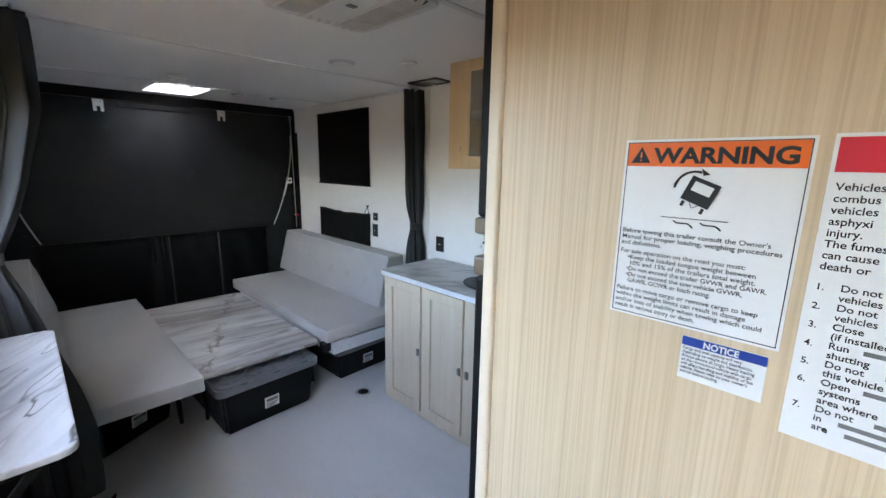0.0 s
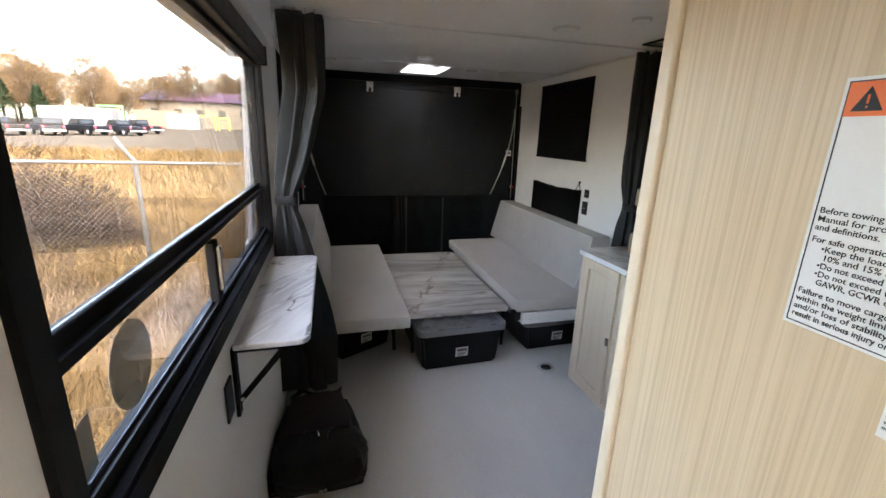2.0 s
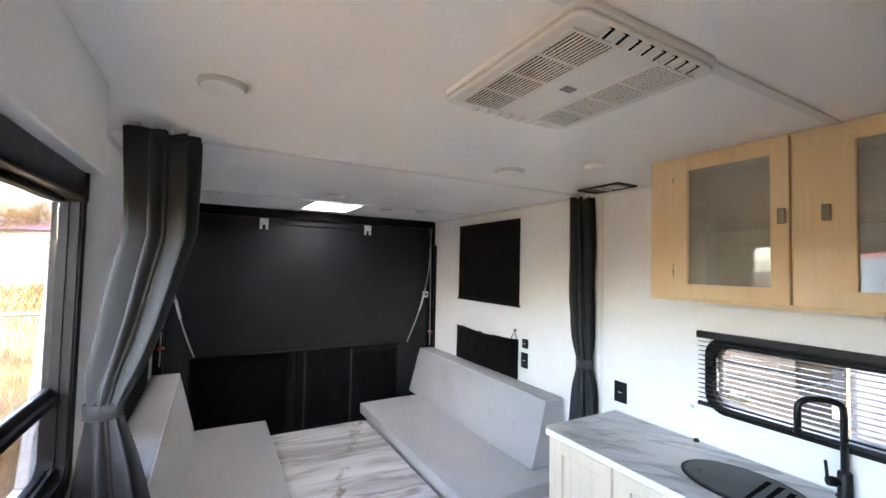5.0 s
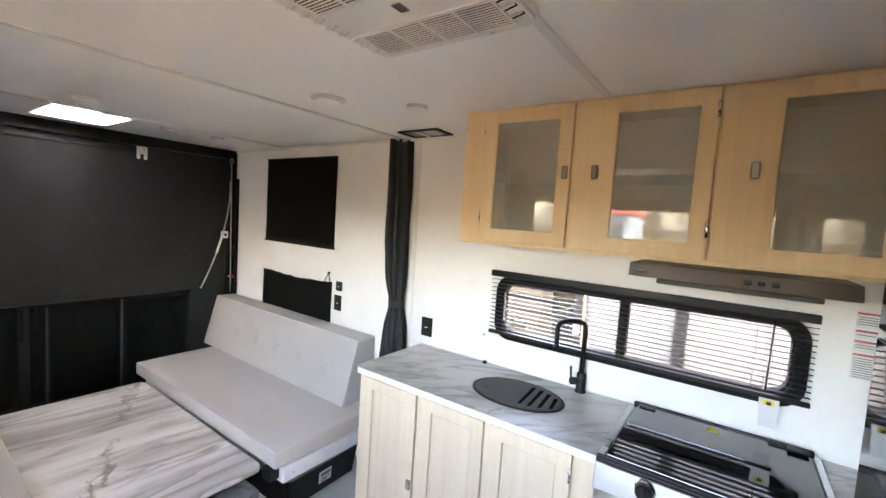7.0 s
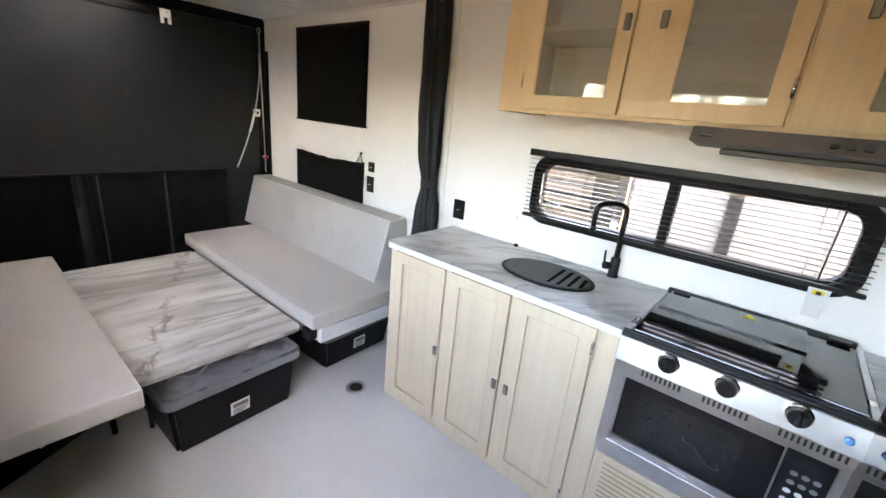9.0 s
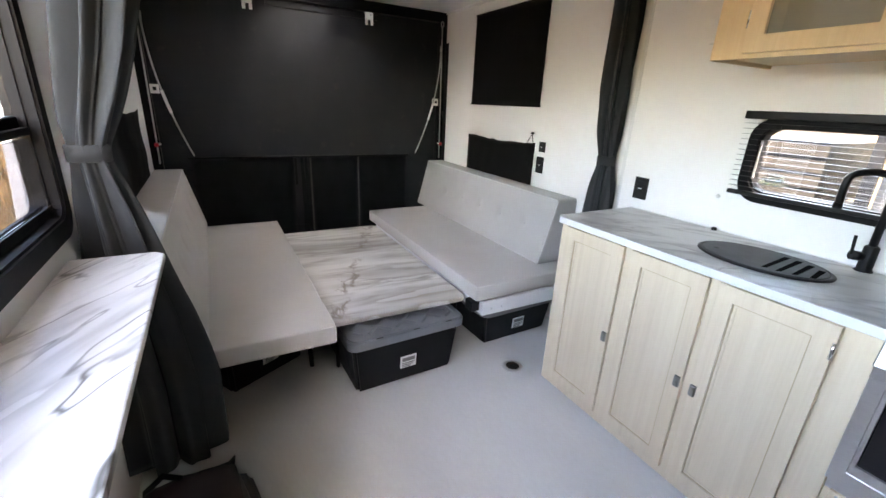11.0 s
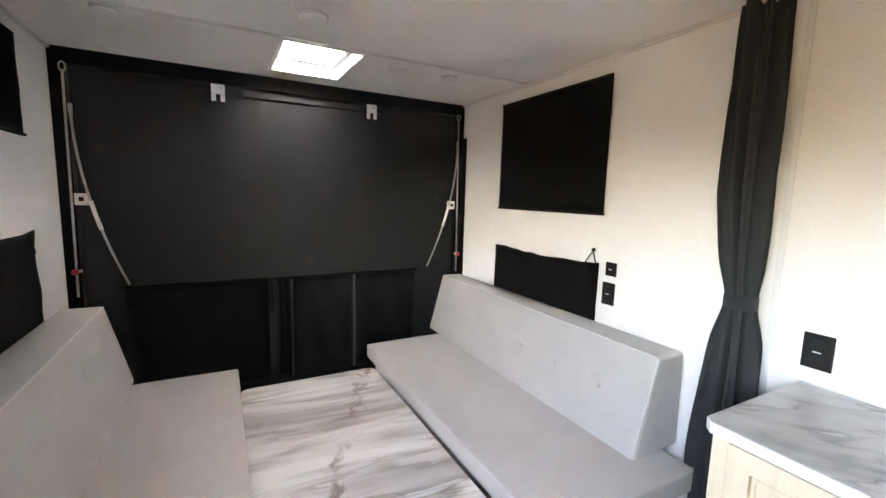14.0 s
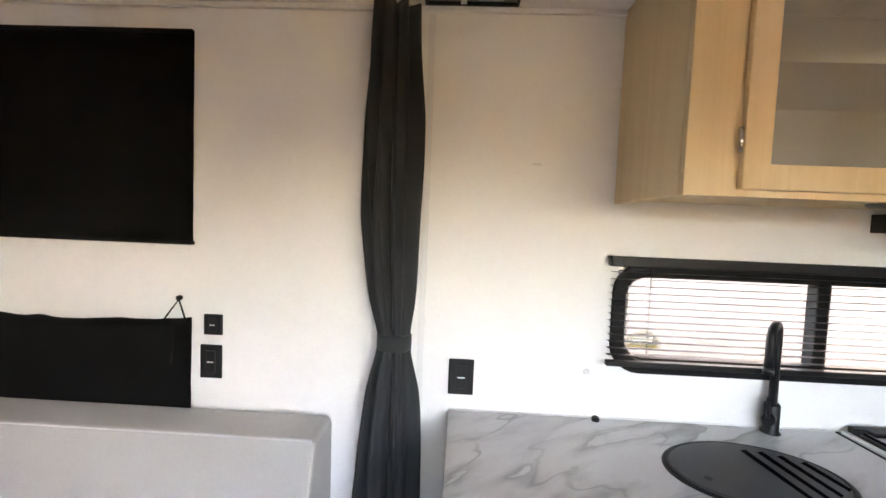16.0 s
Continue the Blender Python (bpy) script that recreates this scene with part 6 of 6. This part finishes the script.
def blades(name, n, region, h0, h1, material, label, seed, width=0.006):
    """Tall dry grass as single bent blades."""
    rnd = random.Random(seed)
    vs, fs = [], []
    x0, x1, y0, y1 = region
    while len(fs) < 2 * n:
        x, y = rnd.uniform(x0, x1), rnd.uniform(y0, y1)
        if x > 0.1 and y < 5.4 or y < 0.6 and x > -0.5:
            continue
        clump = noise.noise((x * 0.7, y * 0.7, seed))
        if rnd.random() > 0.75 + 0.5 * clump:
            continue
        h = rnd.uniform(h0, h1) * (0.9 + 0.45 * clump)
        a, lean = rnd.uniform(0, 6.28), rnd.uniform(0.2, 1.1) * h
        ca, sa = math.cos(a), math.sin(a)
        w = width * (1 + 0.05 * math.hypot(x, y))
        k, z = len(vs), rise(y)
        vs += [(x - w * sa, y + w * ca, z), (x + w * sa, y - w * ca, z), (x + lean * 0.35 * ca + w * 0.7 * sa, y + lean * 0.35 * sa - w * 0.7 * ca, z + h * 0.6), (x + lean * 0.35 * ca - w * 0.7 * sa, y + lean * 0.35 * sa + w * 0.7 * ca, z + h * 0.6), (x + lean * ca, y + lean * sa, z + h)]
        fs += [(k, k + 1, k + 2, k + 3), (k + 3, k + 2, k + 4)]
    me = bpy.data.meshes.new(name)
    me.from_pydata(vs, [], fs)
    me.materials.append(material)
    tagged(new(name, me), label, "grass", kind="stuff")


blades("dry_grass", 58000, (-11, 0.2, 7.0, 14), 0.26, 0.60, M_STRAW, "matted golden dry grass behind the trailer", 5, 0.0042)
blades("dry_grass", 14000, (-2.2, 0.2, 0.5, 4.5), 0.26, 0.55, M_STRAW, "golden tufts of dry grass along the trailer", 9, 0.0042)
# brown blades kept dense here put the trailer's shade into the grass colour
blades("dry_grass", 78000, (-11, 0.2, 0.5, 10.5), 0.22, 0.55, M_STRAWD, "brown dead weeds, set dense near the trailer to stand for its shade", 6, 0.004)
blades("dry_grass", 30000, (-34, 6, 10, 34), 0.3, 0.6, M_STRAW, "thin dry grass reaching to the gravel lot", 7, 0.009)


def twigs(bm, p, d, length, r, depth, rnd, thin=3):
    q = p + d * length
    rod(bm, [p, p + d * length * 0.5 + Vector((rnd.uniform(-1, 1), rnd.uniform(-1, 1), rnd.uniform(-0.3, 0.5))) * length * 0.06, q], [r, r * 0.8, r * 0.55], thin)
    if depth == 0:
        return
    for _ in range(3 if depth > 1 else 4):
        e = (d + Vector((rnd.uniform(-1, 1), rnd.uniform(-1, 1), rnd.uniform(-0.35, 0.8))) * 0.75).normalized()
        twigs(bm, p + d * length * rnd.uniform(0.45, 1.0), e, length * rnd.uniform(0.55, 0.8), r * 0.55, depth - 1, rnd, 3)


def bush(x, y, r, seed):
    rnd = random.Random(seed)
    b = thing("bush", (x, y, GZ), "leafless dark brown brush by the fence", "bush")
    bm = bm_new()
    for k in range(int(2600 * r)):
        a, q = rnd.uniform(0, 6.28), rnd.random() ** 0.55
        hgt = rnd.random()
        rad = r * q * (0.55 + 0.45 * hgt)
        p = Vector((x + rad * math.cos(a), y + rad * math.sin(a), GZ + r * 1.15 * hgt * (1.05 - 0.5 * q * q)))
        d = Vector((math.cos(a) + rnd.uniform(-0.9, 0.9), math.sin(a) + rnd.uniform(-0.9, 0.9), rnd.uniform(-0.1, 1.3))).normalized()
        w = d.orthogonal().normalized() * rnd.uniform(0.005, 0.012)
        bm.faces.new((bm.verts.new(p - w), bm.verts.new(p + w), bm.verts.new(p + d * rnd.uniform(0.12, 0.34))))
    part("fine_twigs", bm, M_BRUSH, b)["kind"] = "stuff"
    for k in range(22):
        a = rnd.uniform(0, 6.28)
        d = Vector((math.cos(a) * rnd.uniform(0.2, 0.9), math.sin(a) * rnd.uniform(0.2, 0.9), 1)).normalized()
        bm = bm_new()
        twigs(bm, Vector((x, y, GZ)) + Vector((math.cos(a), math.sin(a), 0)) * rnd.uniform(0, r * 0.5), d, r * 0.55, 0.012, 3, rnd)
        part("branch", bm, M_BRUSH, b)


for k, (x, y, r) in enumerate(((-4.75, 8.9, 1.45), (-5.9, 9.3, 2.1), (-3.95, 8.75, 1.05), (-3.35, 8.85, 0.75), (-6.9, 9.4, 1.6), (-4.5, 10.2, 1.2))):
    bush(x, y, r, 2 + 3 * k)


M_MESH = mat("fence_mesh", (0.10, 0.10, 0.098), 0.7, 0.0, var=0.2, scale=6, bump=0, spec=0.1)
M_WIRE = mat("fence_wire", (0.066, 0.068, 0.071), 0.6, 0.2, var=0.2, scale=6, bump=0)


def fence():
    f = thing("chain_link_fence", (-3, 7.4, GZ), "galvanised chain-link fence with leaning post tops", "fence")
    y, zt = 7.4, 1.05
    part("top_rail", rod(bm_new(), [(-16, y, zt), (7, y, zt)], 0.022, 10), M_WIRE, f)
    for x in (-14.0, -11.0, -8.0, -5.0, -2.02, 0.98, 3.98):
        part("post", rod(bm_new(), [(x, y + 0.03, GZ), (x, y + 0.03, zt + 0.03), (x - 0.06, y - 0.02, zt + 0.14), (x - 0.17, y - 0.06, zt + 0.36)], [0.034, 0.034, 0.026, 0.022], 10), M_WIRE, f)
    bm = bm_new()
    xa, xb, z0, step = -9.0, 1.5, GZ + 0.05, 0.075
    for s in (1, -1):
        c = -2.2
        while c < (xb - xa) + 2.2:
            za, zb = (z0, zt + 0.05) if s > 0 else (zt + 0.05, z0)
            a0, a1 = xa + c, xa + c + (zt + 0.05 - z0)
            if a1 > xa and a0 < xb:
                rod(bm, [(a0, y + 0.004 * s, za), (a1, y + 0.004 * s, zb)], 0.0015, 3)
            c += step
    part("mesh_wire", bm, M_MESH, f)["kind"] = "stuff"


fence()


def tree(x, y, h, seed, crown=True):
    rnd = random.Random(seed)
    t = thing("tree", (x, y, GZ), "bare winter tree with tan twigs beyond the lot", "tree", "bare trees on the skyline")
    part("trunk", rod(bm_new(), [(x, y, GZ), (x + 0.1, y, GZ + h * 0.25), (x - 0.05, y + 0.1, GZ + h * 0.5)], [h * 0.018, h * 0.015, h * 0.010], 7), M_BARK, t)
    for k in range(13):
        a = rnd.uniform(0, 6.28)
        d = Vector((math.cos(a) * 0.6, math.sin(a) * 0.6, rnd.uniform(0.5, 1.2))).normalized()
        bm = bm_new()
        twigs(bm, Vector((x, y, GZ + h * rnd.uniform(0.18, 0.48))), d, h * 0.27, h * 0.0075, 3, rnd)
        part("limb", bm, M_TWIG if k % 3 else M_BARK, t)
    bm = bm_new()
    for k in range(2800):
        a, f = rnd.uniform(0, 6.28), rnd.random()
        r = h * 0.34 * math.sin(math.pi * min(1, 0.18 + 0.8 * f)) ** 0.7 * rnd.random() ** 0.4
        p = Vector((x + r * math.cos(a), y + r * math.sin(a), GZ + h * (0.28 + 0.72 * f)))
        d = Vector((math.cos(a) + rnd.uniform(-0.8, 0.8), math.sin(a) + rnd.uniform(-0.8, 0.8), rnd.uniform(0.1, 1.4))).normalized()
        w = d.orthogonal().normalized() * 0.034
        L = rnd.uniform(0.5, 1.3)
        bm.faces.new((bm.verts.new(p - w), bm.verts.new(p + w), bm.verts.new(p + d * L)))
    part("crown", bm, M_TWIG, t)["kind"] = "stuff"
    return t


trees = [tree(0, 0, 14.0, 11), tree(0, 0, 11.5, 12), tree(0, 0, 13.0, 13)]
rnd = random.Random(21)
spots = [(-66 + 2.0 * k + rnd.uniform(-1.2, 1.2), 103 + rnd.uniform(-8, 16)) for k in range(44)] + [(-70 + 2.6 * k + rnd.uniform(-1.2, 1.2), 124 + rnd.uniform(-4, 8)) for k in range(26)] + [(-92 + 4 * k, 84 + rnd.uniform(-6, 12)) for k in range(9)] + [(-88, -10 + 9 * k) for k in range(8)]
for k, (x, y) in enumerate(spots):
    s = rnd.uniform(0.62, 1.05)
    m = pose(x, y, rise(y), 0, 0, rnd.uniform(0, 360))
    if k < 3:
        trees[k].matrix_basis = m
    else:
        c = copy_thing(trees[k % 3], m)
        c.scale = (s, s, s)


def pine(x, y, h, seed):
    rnd = random.Random(seed)
    t = thing("tree", (x, y, GZ), "dark green pine beyond the lot", "tree")
    z0 = rise(y)
    part("trunk", rod(bm_new(), [(x, y, z0), (x, y, z0 + h)], [0.18, 0.03], 6), M_BARK, t)
    bm = bm_new()
    for k in range(3000):
        f = rnd.random() ** 0.8
        r = (1 - f) * h * 0.40 * rnd.uniform(0.35, 1.0) * (1 + 0.25 * noise.noise((f * 7, seed, 0))) + 0.1
        a = rnd.uniform(0, 6.28)
        p = Vector((x + r * math.cos(a), y + r * math.sin(a), z0 + h * (0.1 + 0.9 * f)))
        d = Vector((math.cos(a), math.sin(a), -0.2))
        u = d.cross(Vector((0, 0, 1))).normalized()
        L = rnd.uniform(0.25, 0.55)
        v1, v2, v3 = bm.verts.new(p - u * L * 0.4), bm.verts.new(p + u * L * 0.4), bm.verts.new(p + d * L)
        bm.faces.new((v1, v2, v3))
    part("crown", bm, M_PINE, t)


pine(-50.5, 88, 7.8, 3)
pine(-46.5, 90, 6.4, 5)


def pickup(x, y, turn, paint, label, cap=False):
    v = thing("pickup_truck" if not cap else "van", (0, 0, 0), label, "car", "vehicles parked on the lot")
    L = 5.5
    low = [(-2.75, 0.45), (-2.7, 1.02), (-0.35, 1.05), (-0.3, 1.06), (0.95, 1.08), (2.55, 0.98), (2.75, 0.6), (2.72, 0.42)]
    part("body", prism(bm_new(), low, "y", -0.95, 0.95, 0.05, 2), paint, v)
    cabp = [(-0.55, 1.06), (-0.45, 1.72), (0.55, 1.74), (1.25, 1.09)] if not cap else [(-2.6, 1.04), (-2.5, 1.75), (0.55, 1.78), (1.25, 1.09)]
    cb = part("cab", prism(bm_new(), cabp, "y", -0.86, 0.86, 0.06, 2), paint, v)
    for s in (-1, 1):
        part("side_window", prism(bm_new(), [(cabp[0][0] + 0.2, 1.2), (cabp[1][0] + 0.15, 1.62), (0.5, 1.64), (0.95, 1.2)], "y", s * 0.862, s * 0.868), M_CARGLASS, cb)
    part("windscreen", prism(bm_new(), [(0.68, 1.66), (1.2, 1.16), (1.21, 1.17), (0.69, 1.67)], "y", -0.75, 0.75), M_CARGLASS, cb)
    part("rear_window", prism(bm_new(), [(cabp[0][0] - 0.0, 1.25), (cabp[1][0] - 0.04, 1.62), (cabp[1][0] - 0.05, 1.62), (cabp[0][0] - 0.01, 1.25)], "y", -0.65, 0.65), M_CARGLASS, cb)
    for wx in (-1.75, 1.75):
        for s in (-1, 1):
            t = part("wheel", lathe(bm_new(), (wx, s * 0.85, 0.37), [(0.37, -0.12), (0.37, 0.12)], 20, "y"), M_BLACKPLASTIC, v)
            part("rim", lathe(bm_new(), (wx, s * 0.972, 0.37), [(0.22, -0.003), (0.2, 0.005)], 16, "y"), M_GALV, t)
    for s in (-1, 1):
        part("tail_light", box(bm_new(), -2.77, -2.7, s * 0.8 - 0.1, s * 0.8 + 0.1, 0.75, 1.0), M_RED, v)
        part("headlight", box(bm_new(), 2.6, 2.74, s * 0.72 - 0.15, s * 0.72 + 0.15, 0.68, 0.84), M_WHITEPL, v)
    part("bumper", box(bm_new(), -2.85, -2.74, -0.9, 0.9, 0.42, 0.6, 0.03, 2), M_GALV, v)
    v.location, v.rotation_euler = (x, y, rise(y)), (0, 0, radians(turn))


M_CARGLASS = mat("car_glass", (0.02, 0.022, 0.025), 0.15, var=0.1, bump=0, spec=0.3)
P_GREY = mat("paint_grey", (0.016, 0.017, 0.018), 0.5, 0.0, var=0.05, bump=0, spec=0.15)
P_BLACK = mat("paint_black", (0.005, 0.0055, 0.007), 0.4, 0.0, var=0.05, bump=0, spec=0.15)
P_TAN = mat("paint_tan", (0.024, 0.021, 0.017), 0.5, 0.0, var=0.05, bump=0, spec=0.15)
P_WHITE = mat("paint_white", (0.13, 0.13, 0.13), 0.4, var=0.05, bump=0, spec=0.15)
for d, ang, turn, pt, lb, cp in ((61, -31.0, 148, P_TAN, "tan pickup truck parked on the gravel", False), (61, -27.7, 128, P_GREY, "grey van parked on the gravel", True), (62, -24.9, 150, P_BLACK, "black pickup truck parked on the gravel", False), (62, -21.9, 146, P_BLACK, "black pickup truck parked on the gravel", False), (68, -20.2, 150, P_BLACK, "black pickup truck parked on the gravel", False)):
    pickup(0.67 + d * math.sin(radians(ang)), 0.68 + d * math.cos(radians(ang)), turn, pt, lb, cp)

M_SIDING = mat("siding_tan", (0.095, 0.083, 0.069), 0.7, var=0.12, scale=0.4, fine=8, bump=0.1, spec=0.15)
M_ROOFP = mat("roof_maroon", (0.040, 0.021, 0.034), 0.5, var=0.1, scale=0.3, fine=6, bump=0.1, spec=0.15)
M_ROOFR = mat("roof_red", (0.42, 0.10, 0.07), 0.5, var=0.1, scale=0.3, fine=6, bump=0.1, spec=0.15)
M_SIDEB = mat("siding_blue", (0.30, 0.40, 0.48), 0.6, var=0.08, scale=0.4, fine=6, bump=0.1, spec=0.15)
M_RUST = mat("stack_rust", (0.20, 0.085, 0.055), 0.8, var=0.3, scale=0.6, fine=5, bump=0.1)


def shed(x0, x1, y0, y1, h, roof_h, wall_m, roof_m, label, bays=8):
    g = rise(y0)
    b = thing("shed_building", ((x0 + x1) / 2, (y0 + y1) / 2, g), label, "building")
    w = part("wall", box(bm_new(), x0, x1, y0, y1, g - 0.3, g + h), wall_m, b)
    yc = (y0 + y1) / 2
    part("roof", prism(bm_new(), [(y0 - 0.8, g + h + 0.002), (yc, g + h + roof_h), (y1 + 0.8, g + h + 0.002)], "x", x0 - 0.8, x1 + 0.8), roof_m, b)
    for k in range(bays):
        xa = x0 + (x1 - x0) * (k + 0.25) / bays
        part("window", box(bm_new(), xa, xa + (x1 - x0) / bays * 0.35, y0 - 0.05, y0 - 0.004, g + h * 0.45, g + h * 0.7), M_CARGLASS, b)
    return b


shed(-33.0, 6, 96, 110, 5.0, 2.3, M_SIDING, M_ROOFP, "long tan shed with maroon metal roof", 10)
shed(-68, -44.3, 60, 72, 5.4, 1.2, P_WHITE, P_WHITE, "white metal building at the edge of the lot", 5)
bt = thing("shed_building", (-76, 18.5, GZ), "blue-grey shed with red roof across the field", "building")
part("wall", box(bm_new(), -82, -70, 15.9, 21.4, GZ, GZ + 5.0), M_SIDEB, bt)
part("roof", prism(bm_new(), [(-82.6, GZ + 5.002), (-76, GZ + 7.3), (-69.4, GZ + 5.002)], "y", 15.5, 21.8), M_ROOFR, bt)
part("door", box(bm_new(), -69.99, -69.94, 17, 19.5, GZ, GZ + 3.4), P_WHITE, bt)
for k, (x, y, w, h, mt, lb) in enumerate(((-23.9, 87, 5.2, 2.6, P_WHITE, "white shipping container by the long shed"), (-34.5, 76, 9, 3.0, P_WHITE, "white trailer body behind the trucks"), (-29.5, 92, 7, 3.0, M_RUST, "rust-brown stack of scrap on the lot"), (-45, 4.4, 3.0, 2.8, P_WHITE, "white cargo box across the field"))):
    g = rise(y)
    cnt = thing("container", (x, y, g), lb, "container")
    part("body", box(bm_new(), x - w / 2, x + w / 2, y - 1.2, y + 1.2, g, g + h, 0.04, 1), mt, cnt)
    for q in range(int(w / 0.6)):
        part("rib", box(bm_new(), x - w / 2 + 0.3 + q * 0.6, x - w / 2 + 0.36 + q * 0.6, y - 1.24, y - 1.201, g + 0.2, g + h - 0.1), mt, cnt)
M_SKIP = mat("skip_yellow", (0.34, 0.26, 0.04), 0.6, var=0.15, scale=2, bump=0.05)
yb = thing("container", (-40, 8.0, GZ), "yellow steel skip across the field", "container")
part("body", box(bm_new(), -41, -39, 7.3, 8.7, GZ, GZ + 1.5, 0.05, 1), M_SKIP, yb)
part("lid", box(bm_new(), -41.1, -38.9, 7.2, 8.8, GZ + 1.502, GZ + 1.62, 0.03, 1), M_SKIP, yb)
for k, (x, y, w, h, mt) in enumerate(((-20.2, 87, 2.4, 2.3, M_YELLOW), (-17.6, 87, 1.8, 2.0, M_YELLOW), (-32.2, 80, 3.4, 3.3, M_GREENP := mat("paint_green", (0.06, 0.42, 0.10), 0.5, var=0.1, bump=0)))):
    g = rise(y)
    fr = thing("steel_frame", (x, y, g), "painted steel gantry frame on the lot", "frame", "painted gantry frames")
    for sx in (-w / 2, w / 2):
        part("post", box(bm_new(), x + sx - 0.06, x + sx + 0.06, y - 0.06, y + 0.06, g, g + h), mt, fr)
    part("beam", box(bm_new(), x - w / 2 - 0.1, x + w / 2 + 0.1, y - 0.08, y + 0.08, g + h + 0.002, g + h + 0.18), mt, fr)


# awning folded against the outside of the window wall
aw = thing("awning", (0.25, 1.9, 1.0), "beige rolled awning with a pale grey folded arm", "awning")
part("roll", prism(bm_new(), [(0.18 + 0.07 * math.cos(radians(30 * k)), 2.045 + 0.072 * math.sin(radians(30 * k))) for k in range(12)], "y", 0.3, 3.3, 0.004, 1), mat("awning_beige", (0.50, 0.44, 0.36), 0.7, var=0.06, fine=200, bump=0.1), aw)
part("arm", prism(bm_new(), [(2.75, 1.0), (2.83, 1.0), (3.11, 2.0), (3.02, 2.0)], "x", 0.255, 0.285, 0.003, 1), M_GREYPL, aw, "pale grey awning arm")
part("bracket", box(bm_new(), 0.25, 0.3235, 2.70, 2.84, 0.93, 0.999, 0.003, 1), M_WHITEMETAL, aw)


# neighbouring trailer and stacked crates outside the kitchen window
M_NBSIDE = mat("trailer_siding", (0.105, 0.105, 0.105), 0.45, var=0.06, scale=1.5, fine=20, bump=0.05)
nb = thing("neighbour_trailer", (6.0, 0.0, GZ), "pale grey travel trailer parked alongside", "trailer")
part("body", box(bm_new(), 4.5, 6.9, -4.5, 2.18, GZ + 0.45, GZ + 3.6, 0.05, 2), M_NBSIDE, nb)
for y in (1.42, -0.9, -2.4):
    part("trim_strip", box(bm_new(), 4.47, 4.499, y - 0.045, y + 0.045, GZ + 0.5, GZ + 3.1, 0.004, 1), M_BINBLK, nb)
part("skirt", box(bm_new(), 4.53, 6.8, -4.4, 2.1, GZ + 0.2, GZ + 0.449), M_BLACKPLASTIC, nb)
for y in (-2.2, -1.2):
    part("wheel", lathe(bm_new(), (4.58, y, GZ + 0.35), [(0.35, -0.1), (0.35, 0.1)], 20, "x"), M_BLACKPLASTIC, nb)
part("corner_post", box(bm_new(), 4.46, 4.5, 2.181, 2.25, GZ + 0.3, GZ + 3.3, 0.004, 1), M_BLACKPLASTIC, nb)
part("side_marker", box(bm_new(), 4.44, 4.4595, 2.19, 2.24, 0.72, 0.80, 0.004, 1), M_WHITEPL, nb)
M_CRATE = mat("crate_wood", (0.080, 0.058, 0.037), 0.8, var=0.2, scale=4, fine=60, bump=0.2)
for k, (y, z, w, h) in enumerate(((3.05, GZ, 0.8, 0.9), (3.0, GZ + 0.92, 0.75, 0.6), (4.0, GZ, 0.9, 1.0), (3.95, GZ + 1.02, 0.8, 0.6), (3.0, GZ + 1.54, 0.7, 0.5), (3.9, GZ + 1.64, 0.75, 0.45))):
    cr = thing("crate", (5.4, y, z), "slatted wooden crate stacked outside", "crate", "stacked crates")
    for q in range(4):
        part("slat", box(bm_new(), 5.0, 5.02, y - w / 2, y + w / 2, z + h * q / 4 + 0.01, z + h * (q + 1) / 4 - 0.02), M_CRATE, cr)
    part("box", box(bm_new(), 5.021, 5.9, y - w / 2 + 0.01, y + w / 2 - 0.01, z, z + h - 0.005), M_CRATE if k % 2 else M_BINBLK, cr)
